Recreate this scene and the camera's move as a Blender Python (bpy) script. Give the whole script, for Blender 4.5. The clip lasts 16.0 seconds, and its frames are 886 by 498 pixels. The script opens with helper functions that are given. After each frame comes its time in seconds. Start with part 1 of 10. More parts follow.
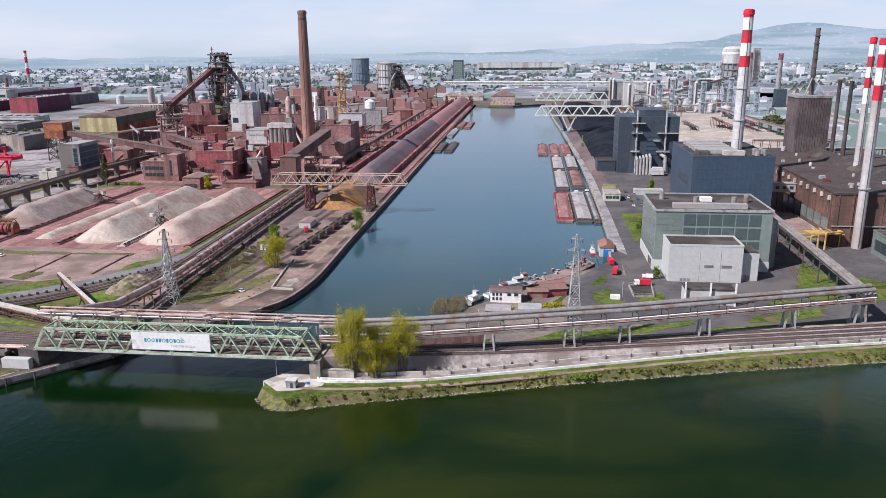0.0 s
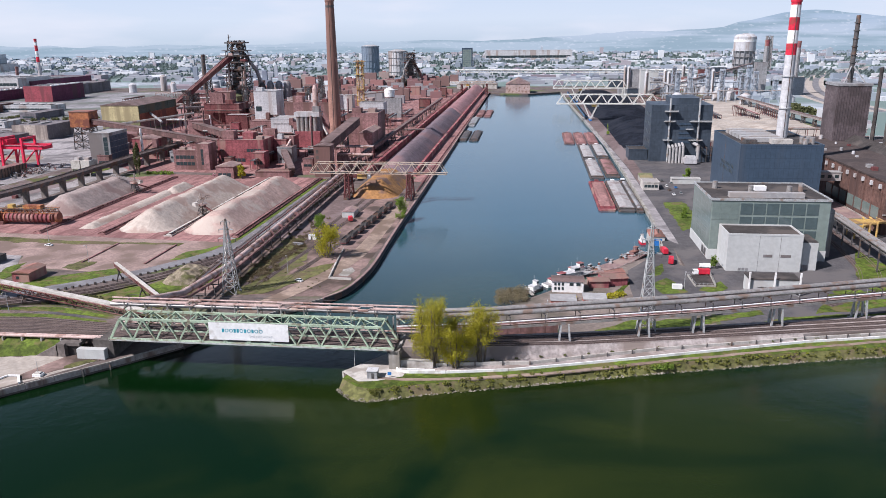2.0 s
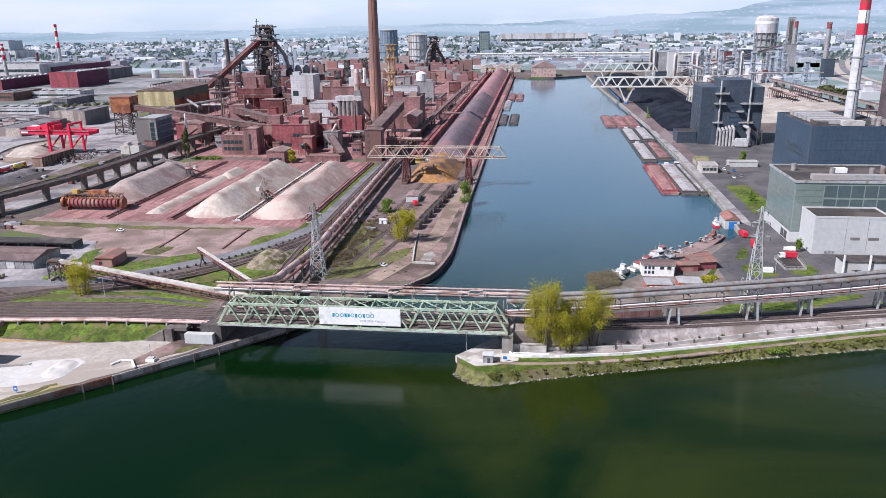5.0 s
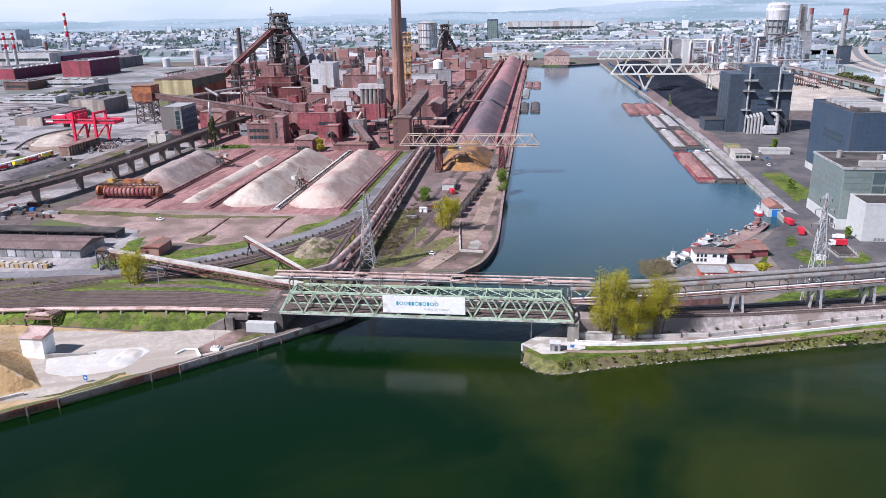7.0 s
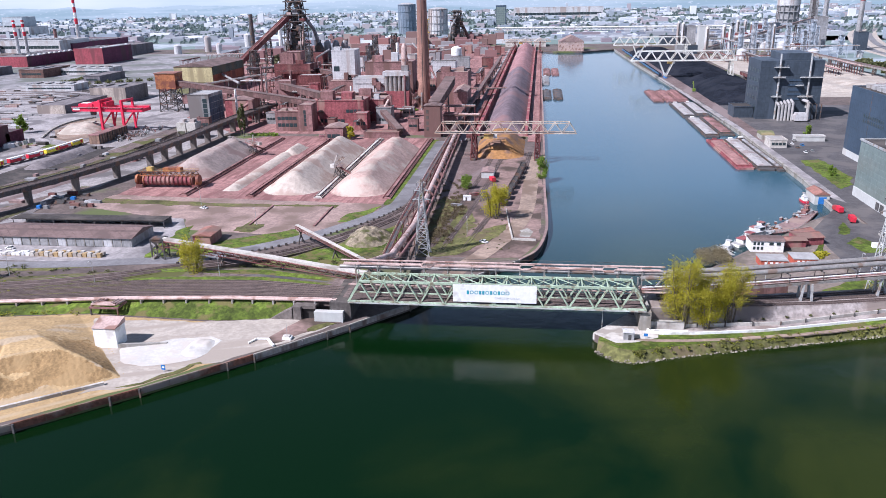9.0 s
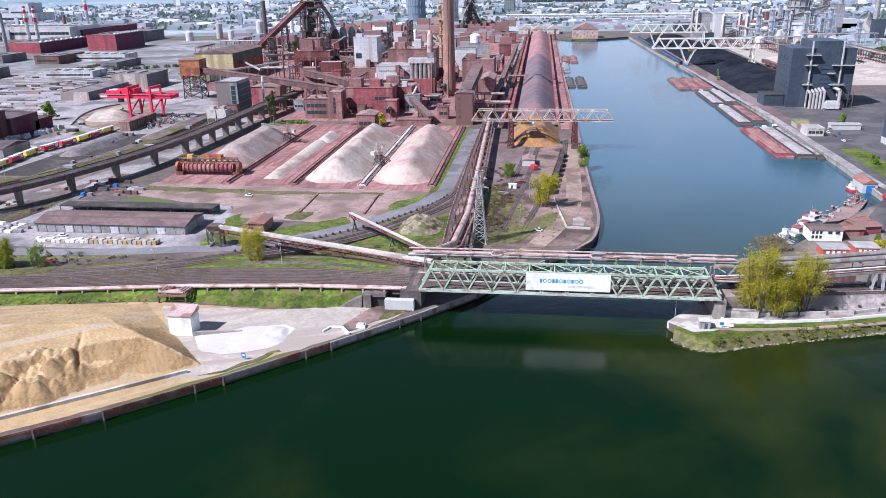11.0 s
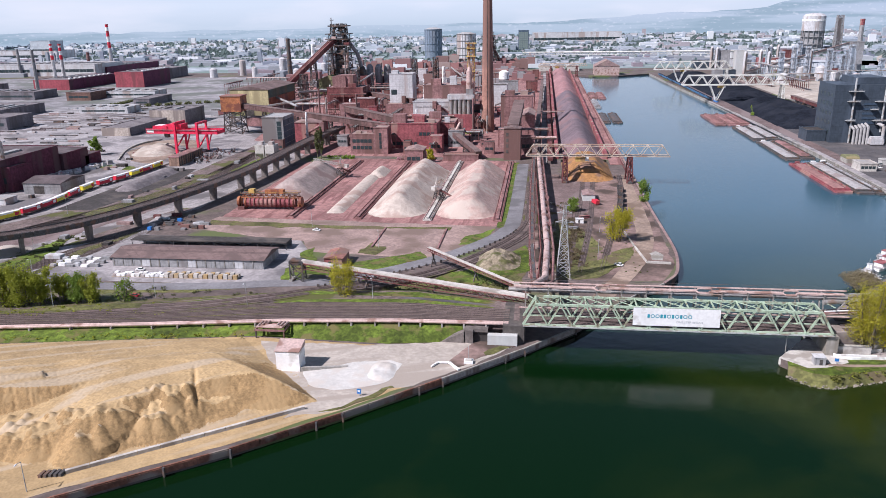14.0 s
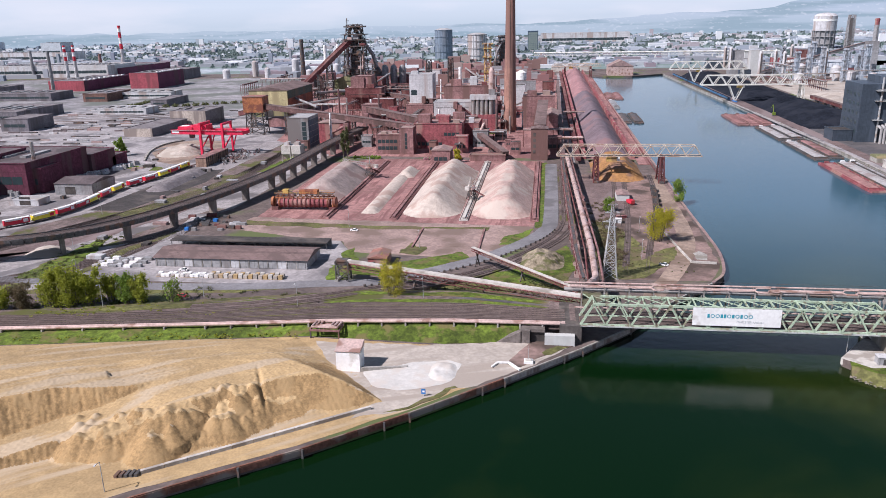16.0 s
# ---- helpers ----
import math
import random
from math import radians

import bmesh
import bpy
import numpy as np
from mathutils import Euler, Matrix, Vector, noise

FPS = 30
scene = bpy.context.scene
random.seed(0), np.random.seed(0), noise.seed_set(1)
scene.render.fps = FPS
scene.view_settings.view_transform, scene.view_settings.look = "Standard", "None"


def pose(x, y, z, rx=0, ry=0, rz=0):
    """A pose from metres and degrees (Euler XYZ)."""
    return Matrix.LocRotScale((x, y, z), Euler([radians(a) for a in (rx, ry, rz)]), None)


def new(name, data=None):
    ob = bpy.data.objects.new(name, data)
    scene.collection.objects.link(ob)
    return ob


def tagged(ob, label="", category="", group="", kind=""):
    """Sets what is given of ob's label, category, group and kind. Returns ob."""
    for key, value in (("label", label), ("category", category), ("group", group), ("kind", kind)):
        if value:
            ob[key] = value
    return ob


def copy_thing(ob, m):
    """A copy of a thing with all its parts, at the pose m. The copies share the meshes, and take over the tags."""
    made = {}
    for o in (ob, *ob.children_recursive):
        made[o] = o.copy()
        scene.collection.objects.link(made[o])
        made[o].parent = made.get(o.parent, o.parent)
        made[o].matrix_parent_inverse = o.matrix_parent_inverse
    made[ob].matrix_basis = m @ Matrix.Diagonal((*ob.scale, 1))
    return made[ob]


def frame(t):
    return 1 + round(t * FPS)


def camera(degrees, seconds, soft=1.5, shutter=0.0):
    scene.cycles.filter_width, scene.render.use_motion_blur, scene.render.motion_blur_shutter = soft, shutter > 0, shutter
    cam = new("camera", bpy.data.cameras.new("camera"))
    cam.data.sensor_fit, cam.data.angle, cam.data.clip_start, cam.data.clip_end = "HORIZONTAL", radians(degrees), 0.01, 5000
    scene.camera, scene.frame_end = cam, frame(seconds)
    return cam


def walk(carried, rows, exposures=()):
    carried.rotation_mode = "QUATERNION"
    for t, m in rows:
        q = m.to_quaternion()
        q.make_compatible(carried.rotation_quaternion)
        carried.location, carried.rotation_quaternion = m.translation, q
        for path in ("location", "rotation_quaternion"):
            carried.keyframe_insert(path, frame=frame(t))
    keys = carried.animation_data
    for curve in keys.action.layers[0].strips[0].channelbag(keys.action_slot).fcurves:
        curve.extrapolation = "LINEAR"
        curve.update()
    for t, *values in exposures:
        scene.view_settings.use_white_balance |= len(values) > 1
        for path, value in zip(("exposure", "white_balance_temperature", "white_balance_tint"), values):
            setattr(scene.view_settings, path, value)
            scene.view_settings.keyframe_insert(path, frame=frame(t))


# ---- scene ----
cam = camera(61.0, 16.0, soft=0.85)
# seconds, x, y, z, yaw, pitch, roll of the drone's camera
ROWS = [
    (0, 0.00, 0.00, 121.71, 6.65, -15.18, -0.51),
    (0.5, -7.08, -0.51, 121.89, 6.63, -15.38, -0.54),
    (1, -14.29, -0.87, 121.95, 6.63, -15.59, -0.54),
    (1.5, -21.49, -1.22, 121.98, 6.65, -15.81, -0.54),
    (2, -28.65, -1.67, 122.06, 6.71, -16.05, -0.57),
    (2.5, -35.75, -2.06, 122.11, 6.79, -16.26, -0.65),
    (3, -42.71, -2.40, 122.08, 6.89, -16.47, -0.75),
    (3.5, -49.40, -2.84, 121.97, 6.99, -16.65, -0.80),
    (4, -55.84, -3.40, 121.78, 7.06, -16.83, -0.81),
    (6.5, -83.92, -4.81, 120.74, 7.36, -17.76, -1.04),
    (7, -90.15, -5.28, 120.70, 7.36, -18.00, -1.05),
    (7.5, -96.42, -5.81, 120.78, 7.38, -18.23, -1.08),
    (8, -102.72, -6.32, 120.94, 7.41, -18.46, -1.11),
    (8.5, -109.04, -6.81, 121.14, 7.44, -18.70, -1.14),
    (9, -115.35, -7.30, 121.39, 7.46, -18.96, -1.17),
    (11.5, -148.38, -10.27, 121.65, 7.48, -19.93, -1.04),
    (12, -154.80, -10.74, 121.66, 7.52, -19.45, -1.05),
    (12.5, -161.17, -11.30, 121.62, 7.55, -18.38, -1.06),
    (13, -167.39, -11.87, 121.61, 7.59, -17.76, -1.06),
    (13.5, -173.28, -12.38, 121.64, 7.65, -17.39, -1.06),
    (14, -178.84, -12.89, 121.66, 7.70, -17.21, -1.07),
    (14.5, -184.17, -13.41, 121.62, 7.76, -17.19, -1.10),
    (15, -189.23, -13.85, 121.52, 7.83, -17.16, -1.13),
    (15.5, -193.96, -14.24, 121.43, 7.91, -17.15, -1.17),
    (16, -198.47, -14.64, 121.35, 7.99, -17.14, -1.20),
]
walk(cam, [(t, pose(x, y, z, 90 + pitch, 0, yaw) @ pose(0, 0, 0, 0, 0, roll)) for t, x, y, z, yaw, pitch, roll in ROWS],
     [(0.0, 0.40, 6150, 18), (4.0, 0.50, 5950, 18), (9.0, 0.66, 5750, 20), (11.8, 0.71, 5650, 20), (13.0, 0.56, 5850, 20), (16.0, 0.42, 6100, 20)])

# ---- daylight: a hazy spring sky and a mild sun from the west ----
SUN_UP, SUN_FROM = 46.0, (-0.80, -0.60)
world = bpy.data.worlds.new("hazy_sky")
scene.world = world
world.use_nodes = True
wn, wl = world.node_tree.nodes, world.node_tree.links
wn.clear()
sky = wn.new("ShaderNodeTexSky")
sky.sky_type, sky.sun_disc = "NISHITA", False
sky.sun_elevation = radians(SUN_UP)
sky.sun_rotation = math.atan2(SUN_FROM[0], SUN_FROM[1])
sky.air_density, sky.dust_density, sky.ozone_density, sky.altitude = 1.0, 0.6, 1.5, 300
veil = wn.new("ShaderNodeMix")  # thin even haze over the whole sky
veil.data_type = "RGBA"
veil.inputs["Factor"].default_value = 0.30
veil.inputs["B"].default_value = (2.7, 3.9, 5.9, 1)
bg = wn.new("ShaderNodeBackground")
bg.inputs["Strength"].default_value = 0.035
wout = wn.new("ShaderNodeOutputWorld")
wl.new(sky.outputs[0], veil.inputs["A"])
wl.new(veil.outputs["Result"], bg.inputs[0])
wl.new(bg.outputs[0], wout.inputs[0])
sun = new("sun", bpy.data.lights.new("sun", "SUN"))
sun.data.energy, sun.data.angle, sun.data.color = 4.9, radians(1.0), (1.0, 0.95, 0.88)
sun.rotation_euler = Vector((SUN_FROM[0] * 1.0, SUN_FROM[1] * 1.0, math.tan(radians(SUN_UP)))).to_track_quat("Z", "Y").to_euler()


# ---- materials ----
def mat(name, col, rough=0.85, metal=0.0, var=0.22, big=0.03, fine=0.8, stain=None, amount=0.5, stain_scale=0.02, streak=False, bump=0.25, spec=0.3, panel=0.0, drag=None):
    """A weathered surface: broad patches, fine grain, a stain of its own colour and a fine relief."""
    m = bpy.data.materials.new(name)
    m.use_nodes = True
    n, l = m.node_tree.nodes, m.node_tree.links
    b = n["Principled BSDF"]
    b.inputs["Roughness"].default_value, b.inputs["Metallic"].default_value = rough, metal
    b.inputs["Specular IOR Level"].default_value = spec
    pos = n.new("ShaderNodeNewGeometry").outputs["Position"]

    def grain(scale, detail=4.0, vec=None):
        t = n.new("ShaderNodeTexNoise")
        t.inputs["Scale"].default_value, t.inputs["Detail"].default_value = scale, detail
        l.new(vec or pos, t.inputs["Vector"])
        return t.outputs["Fac"]

    def ramp(fac, lo, hi):
        r = n.new("ShaderNodeMapRange")
        r.inputs["From Min"].default_value, r.inputs["From Max"].default_value = lo, hi
        l.new(fac, r.inputs["Value"])
        return r.outputs[0]

    def blend(fac, a, c, how="MIX"):
        x = n.new("ShaderNodeMix")
        x.data_type, x.blend_type = "RGBA", how
        for sock, v in ((x.inputs["Factor"], fac), (x.inputs["A"], a), (x.inputs["B"], c)):
            if isinstance(v, (int, float, tuple)):
                sock.default_value = v
            else:
                l.new(v, sock)
        return x.outputs["Result"]

    dark = tuple(c * (1 - var) for c in col) + (1,)
    light = tuple(min(1, c * (1 + var)) for c in col) + (1,)
    tone = blend(ramp(grain(big, 5), 0.3, 0.7), dark, light)
    fg = grain(fine, 4)
    mid = grain(big * 6 + 0.02, 6)
    tone = blend(ramp(mid, 0.42, 0.58), blend(1.0, tone, (1 - var * 0.9,) * 3 + (1,), "MULTIPLY"), tone)
    tone = blend(ramp(fg, 0.38, 0.62), tone, blend(1.0, tone, (1 + var * 1.3,) * 3 + (1,), "MULTIPLY"))
    if panel:
        # joints between cladding panels, upright and level
        sp = n.new("ShaderNodeSeparateXYZ")
        l.new(pos, sp.inputs[0])

        def op(kind, a, b):
            x = n.new("ShaderNodeMath")
            x.operation = kind
            for sock, v in zip(x.inputs, (a, b)):
                if isinstance(v, (int, float)):
                    sock.default_value = v
                else:
                    l.new(v, sock)
            return x.outputs[0]

        up = op("LESS_THAN", op("FRACT", op("DIVIDE", op("ADD", sp.outputs["X"], sp.outputs["Y"]), panel), 0), 0.07)
        flat = op("LESS_THAN", op("FRACT", op("DIVIDE", sp.outputs["Z"], panel * 2.1), 0), 0.035)
        tone = blend(op("MULTIPLY", op("MAXIMUM", up, flat), 0.4), tone, blend(1.0, tone, (0.35, 0.35, 0.35, 1), "MULTIPLY"))
    if stain:
        vec = pos
        if drag is not None:
            mp = n.new("ShaderNodeMapping")
            mp.vector_type = "TEXTURE"
            mp.inputs["Rotation"].default_value, mp.inputs["Scale"].default_value = (0, 0, radians(drag)), (7.0, 0.7, 0.5)
            l.new(pos, mp.inputs["Vector"])
            vec = mp.outputs[0]
        if streak:
            mp = n.new("ShaderNodeMapping")
            mp.inputs["Scale"].default_value = (1.0, 1.0, 0.12)
            l.new(pos, mp.inputs["Vector"])
            vec = mp.outputs[0]
        tone = blend(ramp(grain(stain_scale, 6, vec), 0.62 - amount * 0.25, 0.69 - amount * 0.2), tone, (*stain, 1))
    l.new(tone, b.inputs["Base Color"])
    if bump:
        bp = n.new("ShaderNodeBump")
        bp.inputs["Strength"].default_value, bp.inputs["Distance"].default_value = bump, 0.3 / max(fine, 0.2)
        l.new(fg, bp.inputs["Height"])
        l.new(bp.outputs[0], b.inputs["Normal"])
    return m


def glass_mat(name, col, rough=0.12):
    m = mat(name, col, rough, 0.0, 0.07, 0.08, 0.4, bump=0.0, spec=0.9)
    return m


def water_mat():
    """Turbid green river water: a dark body colour with silt clouds, and ripples of two sizes."""
    m = bpy.data.materials.new("river_water")
    m.use_nodes = True
    n, l = m.node_tree.nodes, m.node_tree.links
    b = n["Principled BSDF"]
    b.inputs["Roughness"].default_value, b.inputs["IOR"].default_value = 0.11, 1.25
    pos = n.new("ShaderNodeNewGeometry").outputs["Position"]
    silt = n.new("ShaderNodeTexNoise")
    silt.inputs["Scale"].default_value, silt.inputs["Detail"].default_value = 0.012, 5
    silt.inputs["Distortion"].default_value = 0.8
    l.new(pos, silt.inputs["Vector"])
    # the silt plume drifts in the eastern reach of the river
    px, plume, thick = n.new("ShaderNodeSeparateXYZ"), n.new("ShaderNodeMapRange"), n.new("ShaderNodeMath")
    l.new(pos, px.inputs[0])
    l.new(px.outputs["X"], plume.inputs["Value"])
    plume.inputs["From Min"].default_value, plume.inputs["From Max"].default_value = -172, -62
    plume.inputs["To Min"].default_value, plume.inputs["To Max"].default_value = 0.62, 1.08
    fade = n.new("ShaderNodeMapRange")  # and thins out again downstream
    fade.inputs["From Min"].default_value, fade.inputs["From Max"].default_value = 0, 140
    fade.inputs["To Min"].default_value, fade.inputs["To Max"].default_value = 1.0, 0.78
    l.new(px.outputs["X"], fade.inputs["Value"])
    both = n.new("ShaderNodeMath")
    both.operation = thick.operation = "MULTIPLY"
    l.new(plume.outputs[0], both.inputs[0]), l.new(fade.outputs[0], both.inputs[1])
    l.new(silt.outputs["Fac"], thick.inputs[0])
    l.new(both.outputs[0], thick.inputs[1])
    cr = n.new("ShaderNodeValToRGB")
    cr.color_ramp.elements[0].position, cr.color_ramp.elements[0].color = 0.35, (0.0018, 0.0115, 0.0026, 1)
    cr.color_ramp.elements[1].position, cr.color_ramp.elements[1].color = 0.75, (0.026, 0.035, 0.006, 1)
    l.new(thick.outputs[0], cr.inputs[0])
    # basin water painted bluer past the bridge, standing in for reflected sky
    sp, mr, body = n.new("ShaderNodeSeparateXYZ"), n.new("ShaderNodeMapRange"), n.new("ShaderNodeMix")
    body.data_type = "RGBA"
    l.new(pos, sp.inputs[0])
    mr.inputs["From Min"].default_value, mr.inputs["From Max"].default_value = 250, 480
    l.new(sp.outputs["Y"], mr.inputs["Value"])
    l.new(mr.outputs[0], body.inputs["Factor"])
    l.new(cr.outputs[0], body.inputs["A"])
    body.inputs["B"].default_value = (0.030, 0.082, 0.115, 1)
    l.new(body.outputs["Result"], b.inputs["Base Color"])
    height = None
    for scale, stretch, power in ((0.35, (1.0, 0.6, 1), 1.0), (1.6, (1, 1, 1), 0.35)):
        mp = n.new("ShaderNodeMapping")
        mp.inputs["Scale"].default_value = stretch
        l.new(pos, mp.inputs["Vector"])
        w = n.new("ShaderNodeTexNoise")
        w.inputs["Scale"].default_value, w.inputs["Detail"].default_value = scale, 3
        l.new(mp.outputs[0], w.inputs["Vector"])
        k = n.new("ShaderNodeMath")
        k.operation = "MULTIPLY"
        k.inputs[1].default_value = power
        l.new(w.outputs["Fac"], k.inputs[0])
        if height:
            a = n.new("ShaderNodeMath")
            a.operation = "ADD"
            l.new(height, a.inputs[0]), l.new(k.outputs[0], a.inputs[1])
            height = a.outputs[0]
        else:
            height = k.outputs[0]
    bp = n.new("ShaderNodeBump")
    bp.inputs["Strength"].default_value, bp.inputs["Distance"].default_value = 0.30, 0.18
    l.new(height, bp.inputs["Height"])
    l.new(bp.outputs[0], b.inputs["Normal"])
    return m


def leaf_mat(name, col):
    """Leaves that differ from clump to clump."""
    m = bpy.data.materials.new(name)
    m.use_nodes = True
    n, l = m.node_tree.nodes, m.node_tree.links
    b = n["Principled BSDF"]
    b.inputs["Roughness"].default_value = 0.7
    r = n.new("ShaderNodeNewGeometry").outputs["Random Per Island"]
    c = n.new("ShaderNodeValToRGB")
    c.color_ramp.elements[0].color = (*[v * 0.8 for v in col], 1)
    c.color_ramp.elements[1].color = (*[v * 1.15 for v in col], 1)
    l.new(r, c.inputs[0])
    l.new(c.outputs[0], b.inputs["Base Color"])
    tr, mx = n.new("ShaderNodeBsdfTranslucent"), n.new("ShaderNodeMixShader")
    l.new(c.outputs[0], tr.inputs["Color"])
    mx.inputs[0].default_value = 0.45
    l.new(b.outputs[0], mx.inputs[1])
    l.new(tr.outputs[0], mx.inputs[2])
    l.new(mx.outputs[0], n["Material Output"].inputs["Surface"])
    return m


M = {}
M["dirt"] = mat("dusty_ground", (0.12, 0.094, 0.086), var=0.25, big=0.02, fine=0.5, stain=(0.10, 0.12, 0.045), amount=0.35, stain_scale=0.018)
# pale and bluish: distance haze is put into this ground colour
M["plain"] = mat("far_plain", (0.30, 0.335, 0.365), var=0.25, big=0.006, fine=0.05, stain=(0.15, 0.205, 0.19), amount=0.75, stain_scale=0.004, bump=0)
M["west_plain"] = mat("grey_works_land", (0.22, 0.212, 0.22), var=0.3, big=0.008, fine=0.12, stain=(0.13, 0.14, 0.125), amount=0.6, stain_scale=0.012, bump=0)
M["red_dust"] = mat("red_ore_dust", (0.275, 0.148, 0.138), var=0.25, big=0.03, fine=0.6, stain=(0.19, 0.092, 0.088), amount=0.45, stain_scale=0.16, drag=89)
M["pink_gravel"] = mat("pinkish_gravel", (0.285, 0.205, 0.182), var=0.22, big=0.03, fine=0.7, stain=(0.18, 0.13, 0.108), amount=0.5, stain_scale=0.05)
M["brown_dirt"] = mat("brown_bank_dirt", (0.225, 0.155, 0.138), var=0.25, big=0.03, fine=0.6, stain=(0.075, 0.055, 0.045), amount=0.6, stain_scale=0.05)
M["asphalt"] = mat("worn_asphalt", (0.080, 0.076, 0.080), var=0.2, big=0.04, fine=0.9, stain=(0.12, 0.11, 0.11), amount=0.45, stain_scale=0.05)
M["paved"] = mat("grey_paved_yard", (0.295, 0.275, 0.278), var=0.22, big=0.03, fine=0.6, stain=(0.15, 0.14, 0.145), amount=0.5, stain_scale=0.035)
M["yard_dark"] = mat("sooty_yard_ground", (0.255, 0.236, 0.236), var=0.25, big=0.04, fine=0.7, stain=(0.12, 0.11, 0.11), amount=0.45, stain_scale=0.03)
M["maroon"] = mat("dark_maroon_cladding", (0.095, 0.026, 0.045), var=0.25, big=0.06, fine=0.5, stain=(0.10, 0.055, 0.06), amount=0.4, stain_scale=0.06, streak=True, panel=5.0)
M["roof_slate"] = mat("purple_grey_roof", (0.11, 0.088, 0.092), var=0.2, big=0.05, fine=0.6, stain=(0.075, 0.06, 0.062), amount=0.5, stain_scale=0.06)
M["grass"] = mat("spring_grass", (0.078, 0.112, 0.014), var=0.45, big=0.06, fine=0.9, stain=(0.13, 0.115, 0.042), amount=0.32, stain_scale=0.15, bump=0.6)
M["scrub"] = mat("rough_scrub", (0.105, 0.105, 0.036), var=0.4, big=0.06, fine=0.9, stain=(0.125, 0.10, 0.055), amount=0.35, stain_scale=0.12, bump=0.6)
M["sand"] = mat("tan_sand", (0.375, 0.265, 0.138), var=0.16, big=0.03, fine=1.3, stain=(0.42, 0.33, 0.225), amount=0.35, stain_scale=0.10, bump=0.3, drag=37)
# darker copy of the sand; shading of steep faces put into its colour
M["steep_sand"] = mat("shaded_steep_sand", (0.30, 0.195, 0.09), var=0.22, big=0.12, fine=1.6, stain=(0.34, 0.228, 0.11), amount=0.35, stain_scale=0.12, bump=0.4)
M["road"] = mat("grey_works_road", (0.185, 0.18, 0.19), var=0.14, big=0.05, fine=0.9, stain=(0.13, 0.125, 0.13), amount=0.4, stain_scale=0.08)
M["ash"] = mat("mauve_ash", (0.145, 0.105, 0.10), var=0.25, big=0.05, fine=0.9, stain=(0.21, 0.165, 0.16), amount=0.45, stain_scale=0.05, drag=78)
M["powder"] = mat("white_stone_powder", (0.50, 0.485, 0.46), var=0.08, big=0.1, fine=1.0, stain=(0.50, 0.46, 0.42), amount=0.5, stain_scale=0.15)
M["hatch"] = mat("grey_hatch_covers", (0.36, 0.345, 0.34), 0.6, 0.0, 0.18, 0.1, 1.0, stain=(0.27, 0.225, 0.215), amount=0.35, stain_scale=0.1)
M["bank_sand"] = mat("sandy_track", (0.265, 0.20, 0.16), var=0.2, big=0.04, fine=0.7, stain=(0.18, 0.13, 0.10), amount=0.5, stain_scale=0.06)
M["rubble"] = mat("olive_grey_rubble", (0.21, 0.175, 0.125), var=0.3, big=0.1, fine=1.0, stain=(0.10, 0.10, 0.04), amount=0.45, stain_scale=0.15)
M["lime"] = mat("pale_stone_dust", (0.385, 0.342, 0.30), var=0.14, big=0.04, fine=0.7, stain=(0.33, 0.285, 0.245), amount=0.5, stain_scale=0.12, drag=18)
M["ballast"] = mat("rusty_ballast", (0.088, 0.066, 0.062), var=0.3, big=0.05, fine=1.2, stain=(0.11, 0.083, 0.076), amount=0.4, stain_scale=0.06)
M["river_ballast"] = mat("pale_grey_ballast", (0.34, 0.30, 0.285), var=0.25, big=0.05, fine=0.9, stain=(0.22, 0.18, 0.16), amount=0.4, stain_scale=0.05)
M["rail_ground"] = mat("weedy_railway_ground", (0.125, 0.095, 0.088), var=0.35, big=0.05, fine=0.9, stain=(0.085, 0.088, 0.026), amount=0.45, stain_scale=0.06)
M["dark_concrete"] = mat("dark_streaked_concrete", (0.15, 0.13, 0.12), var=0.25, big=0.06, fine=0.8, stain=(0.24, 0.205, 0.18), amount=0.4, stain_scale=0.1, streak=True)
M["concrete"] = mat("weathered_concrete", (0.32, 0.305, 0.28), var=0.15, big=0.08, fine=1.0, stain=(0.22, 0.2, 0.17), amount=0.45, stain_scale=0.12, streak=True)
M["pale_concrete"] = mat("pale_concrete", (0.47, 0.445, 0.41), var=0.1, big=0.08, fine=1.0, stain=(0.31, 0.28, 0.25), amount=0.4, stain_scale=0.12)
M["rust_pile"] = mat("rusty_sheet_piling", (0.17, 0.075, 0.05), var=0.3, big=0.1, fine=1.0, stain=(0.24, 0.20, 0.17), amount=0.4, stain_scale=0.08)
M["rock"] = mat("river_stone", (0.21, 0.185, 0.155), var=0.4, big=0.3, fine=1.2)
M["steel_green"] = mat("pale_green_paint", (0.36, 0.45, 0.335), 0.55, 0.0, 0.15, 0.2, 1.5, stain=(0.22, 0.20, 0.14), amount=0.35, stain_scale=0.35, bump=0.1)
M["steel_grey"] = mat("galvanised_steel", (0.42, 0.43, 0.43), 0.5, 0.3, 0.15, 0.2, 1.5, stain=(0.30, 0.24, 0.2), amount=0.3, stain_scale=0.3, bump=0.1)
M["steel_dark"] = mat("dark_steel", (0.09, 0.085, 0.085), 0.6, 0.2, 0.25, 0.15, 1.2, stain=(0.16, 0.10, 0.075), amount=0.4, stain_scale=0.2, bump=0.15)
M["rail"] = mat("worn_rail", (0.20, 0.155, 0.14), 0.65, 0.3, 0.2, 0.3, 2, bump=0)
M["sleeper"] = mat("tarred_sleeper", (0.072, 0.056, 0.051), var=0.3, big=0.3, fine=2.0, bump=0)
M["pipe_pink"] = mat("dusty_pink_pipe", (0.46, 0.34, 0.31), 0.5, 0.1, 0.15, 0.15, 1.2, stain=(0.28, 0.17, 0.14), amount=0.4, stain_scale=0.2, bump=0.1)
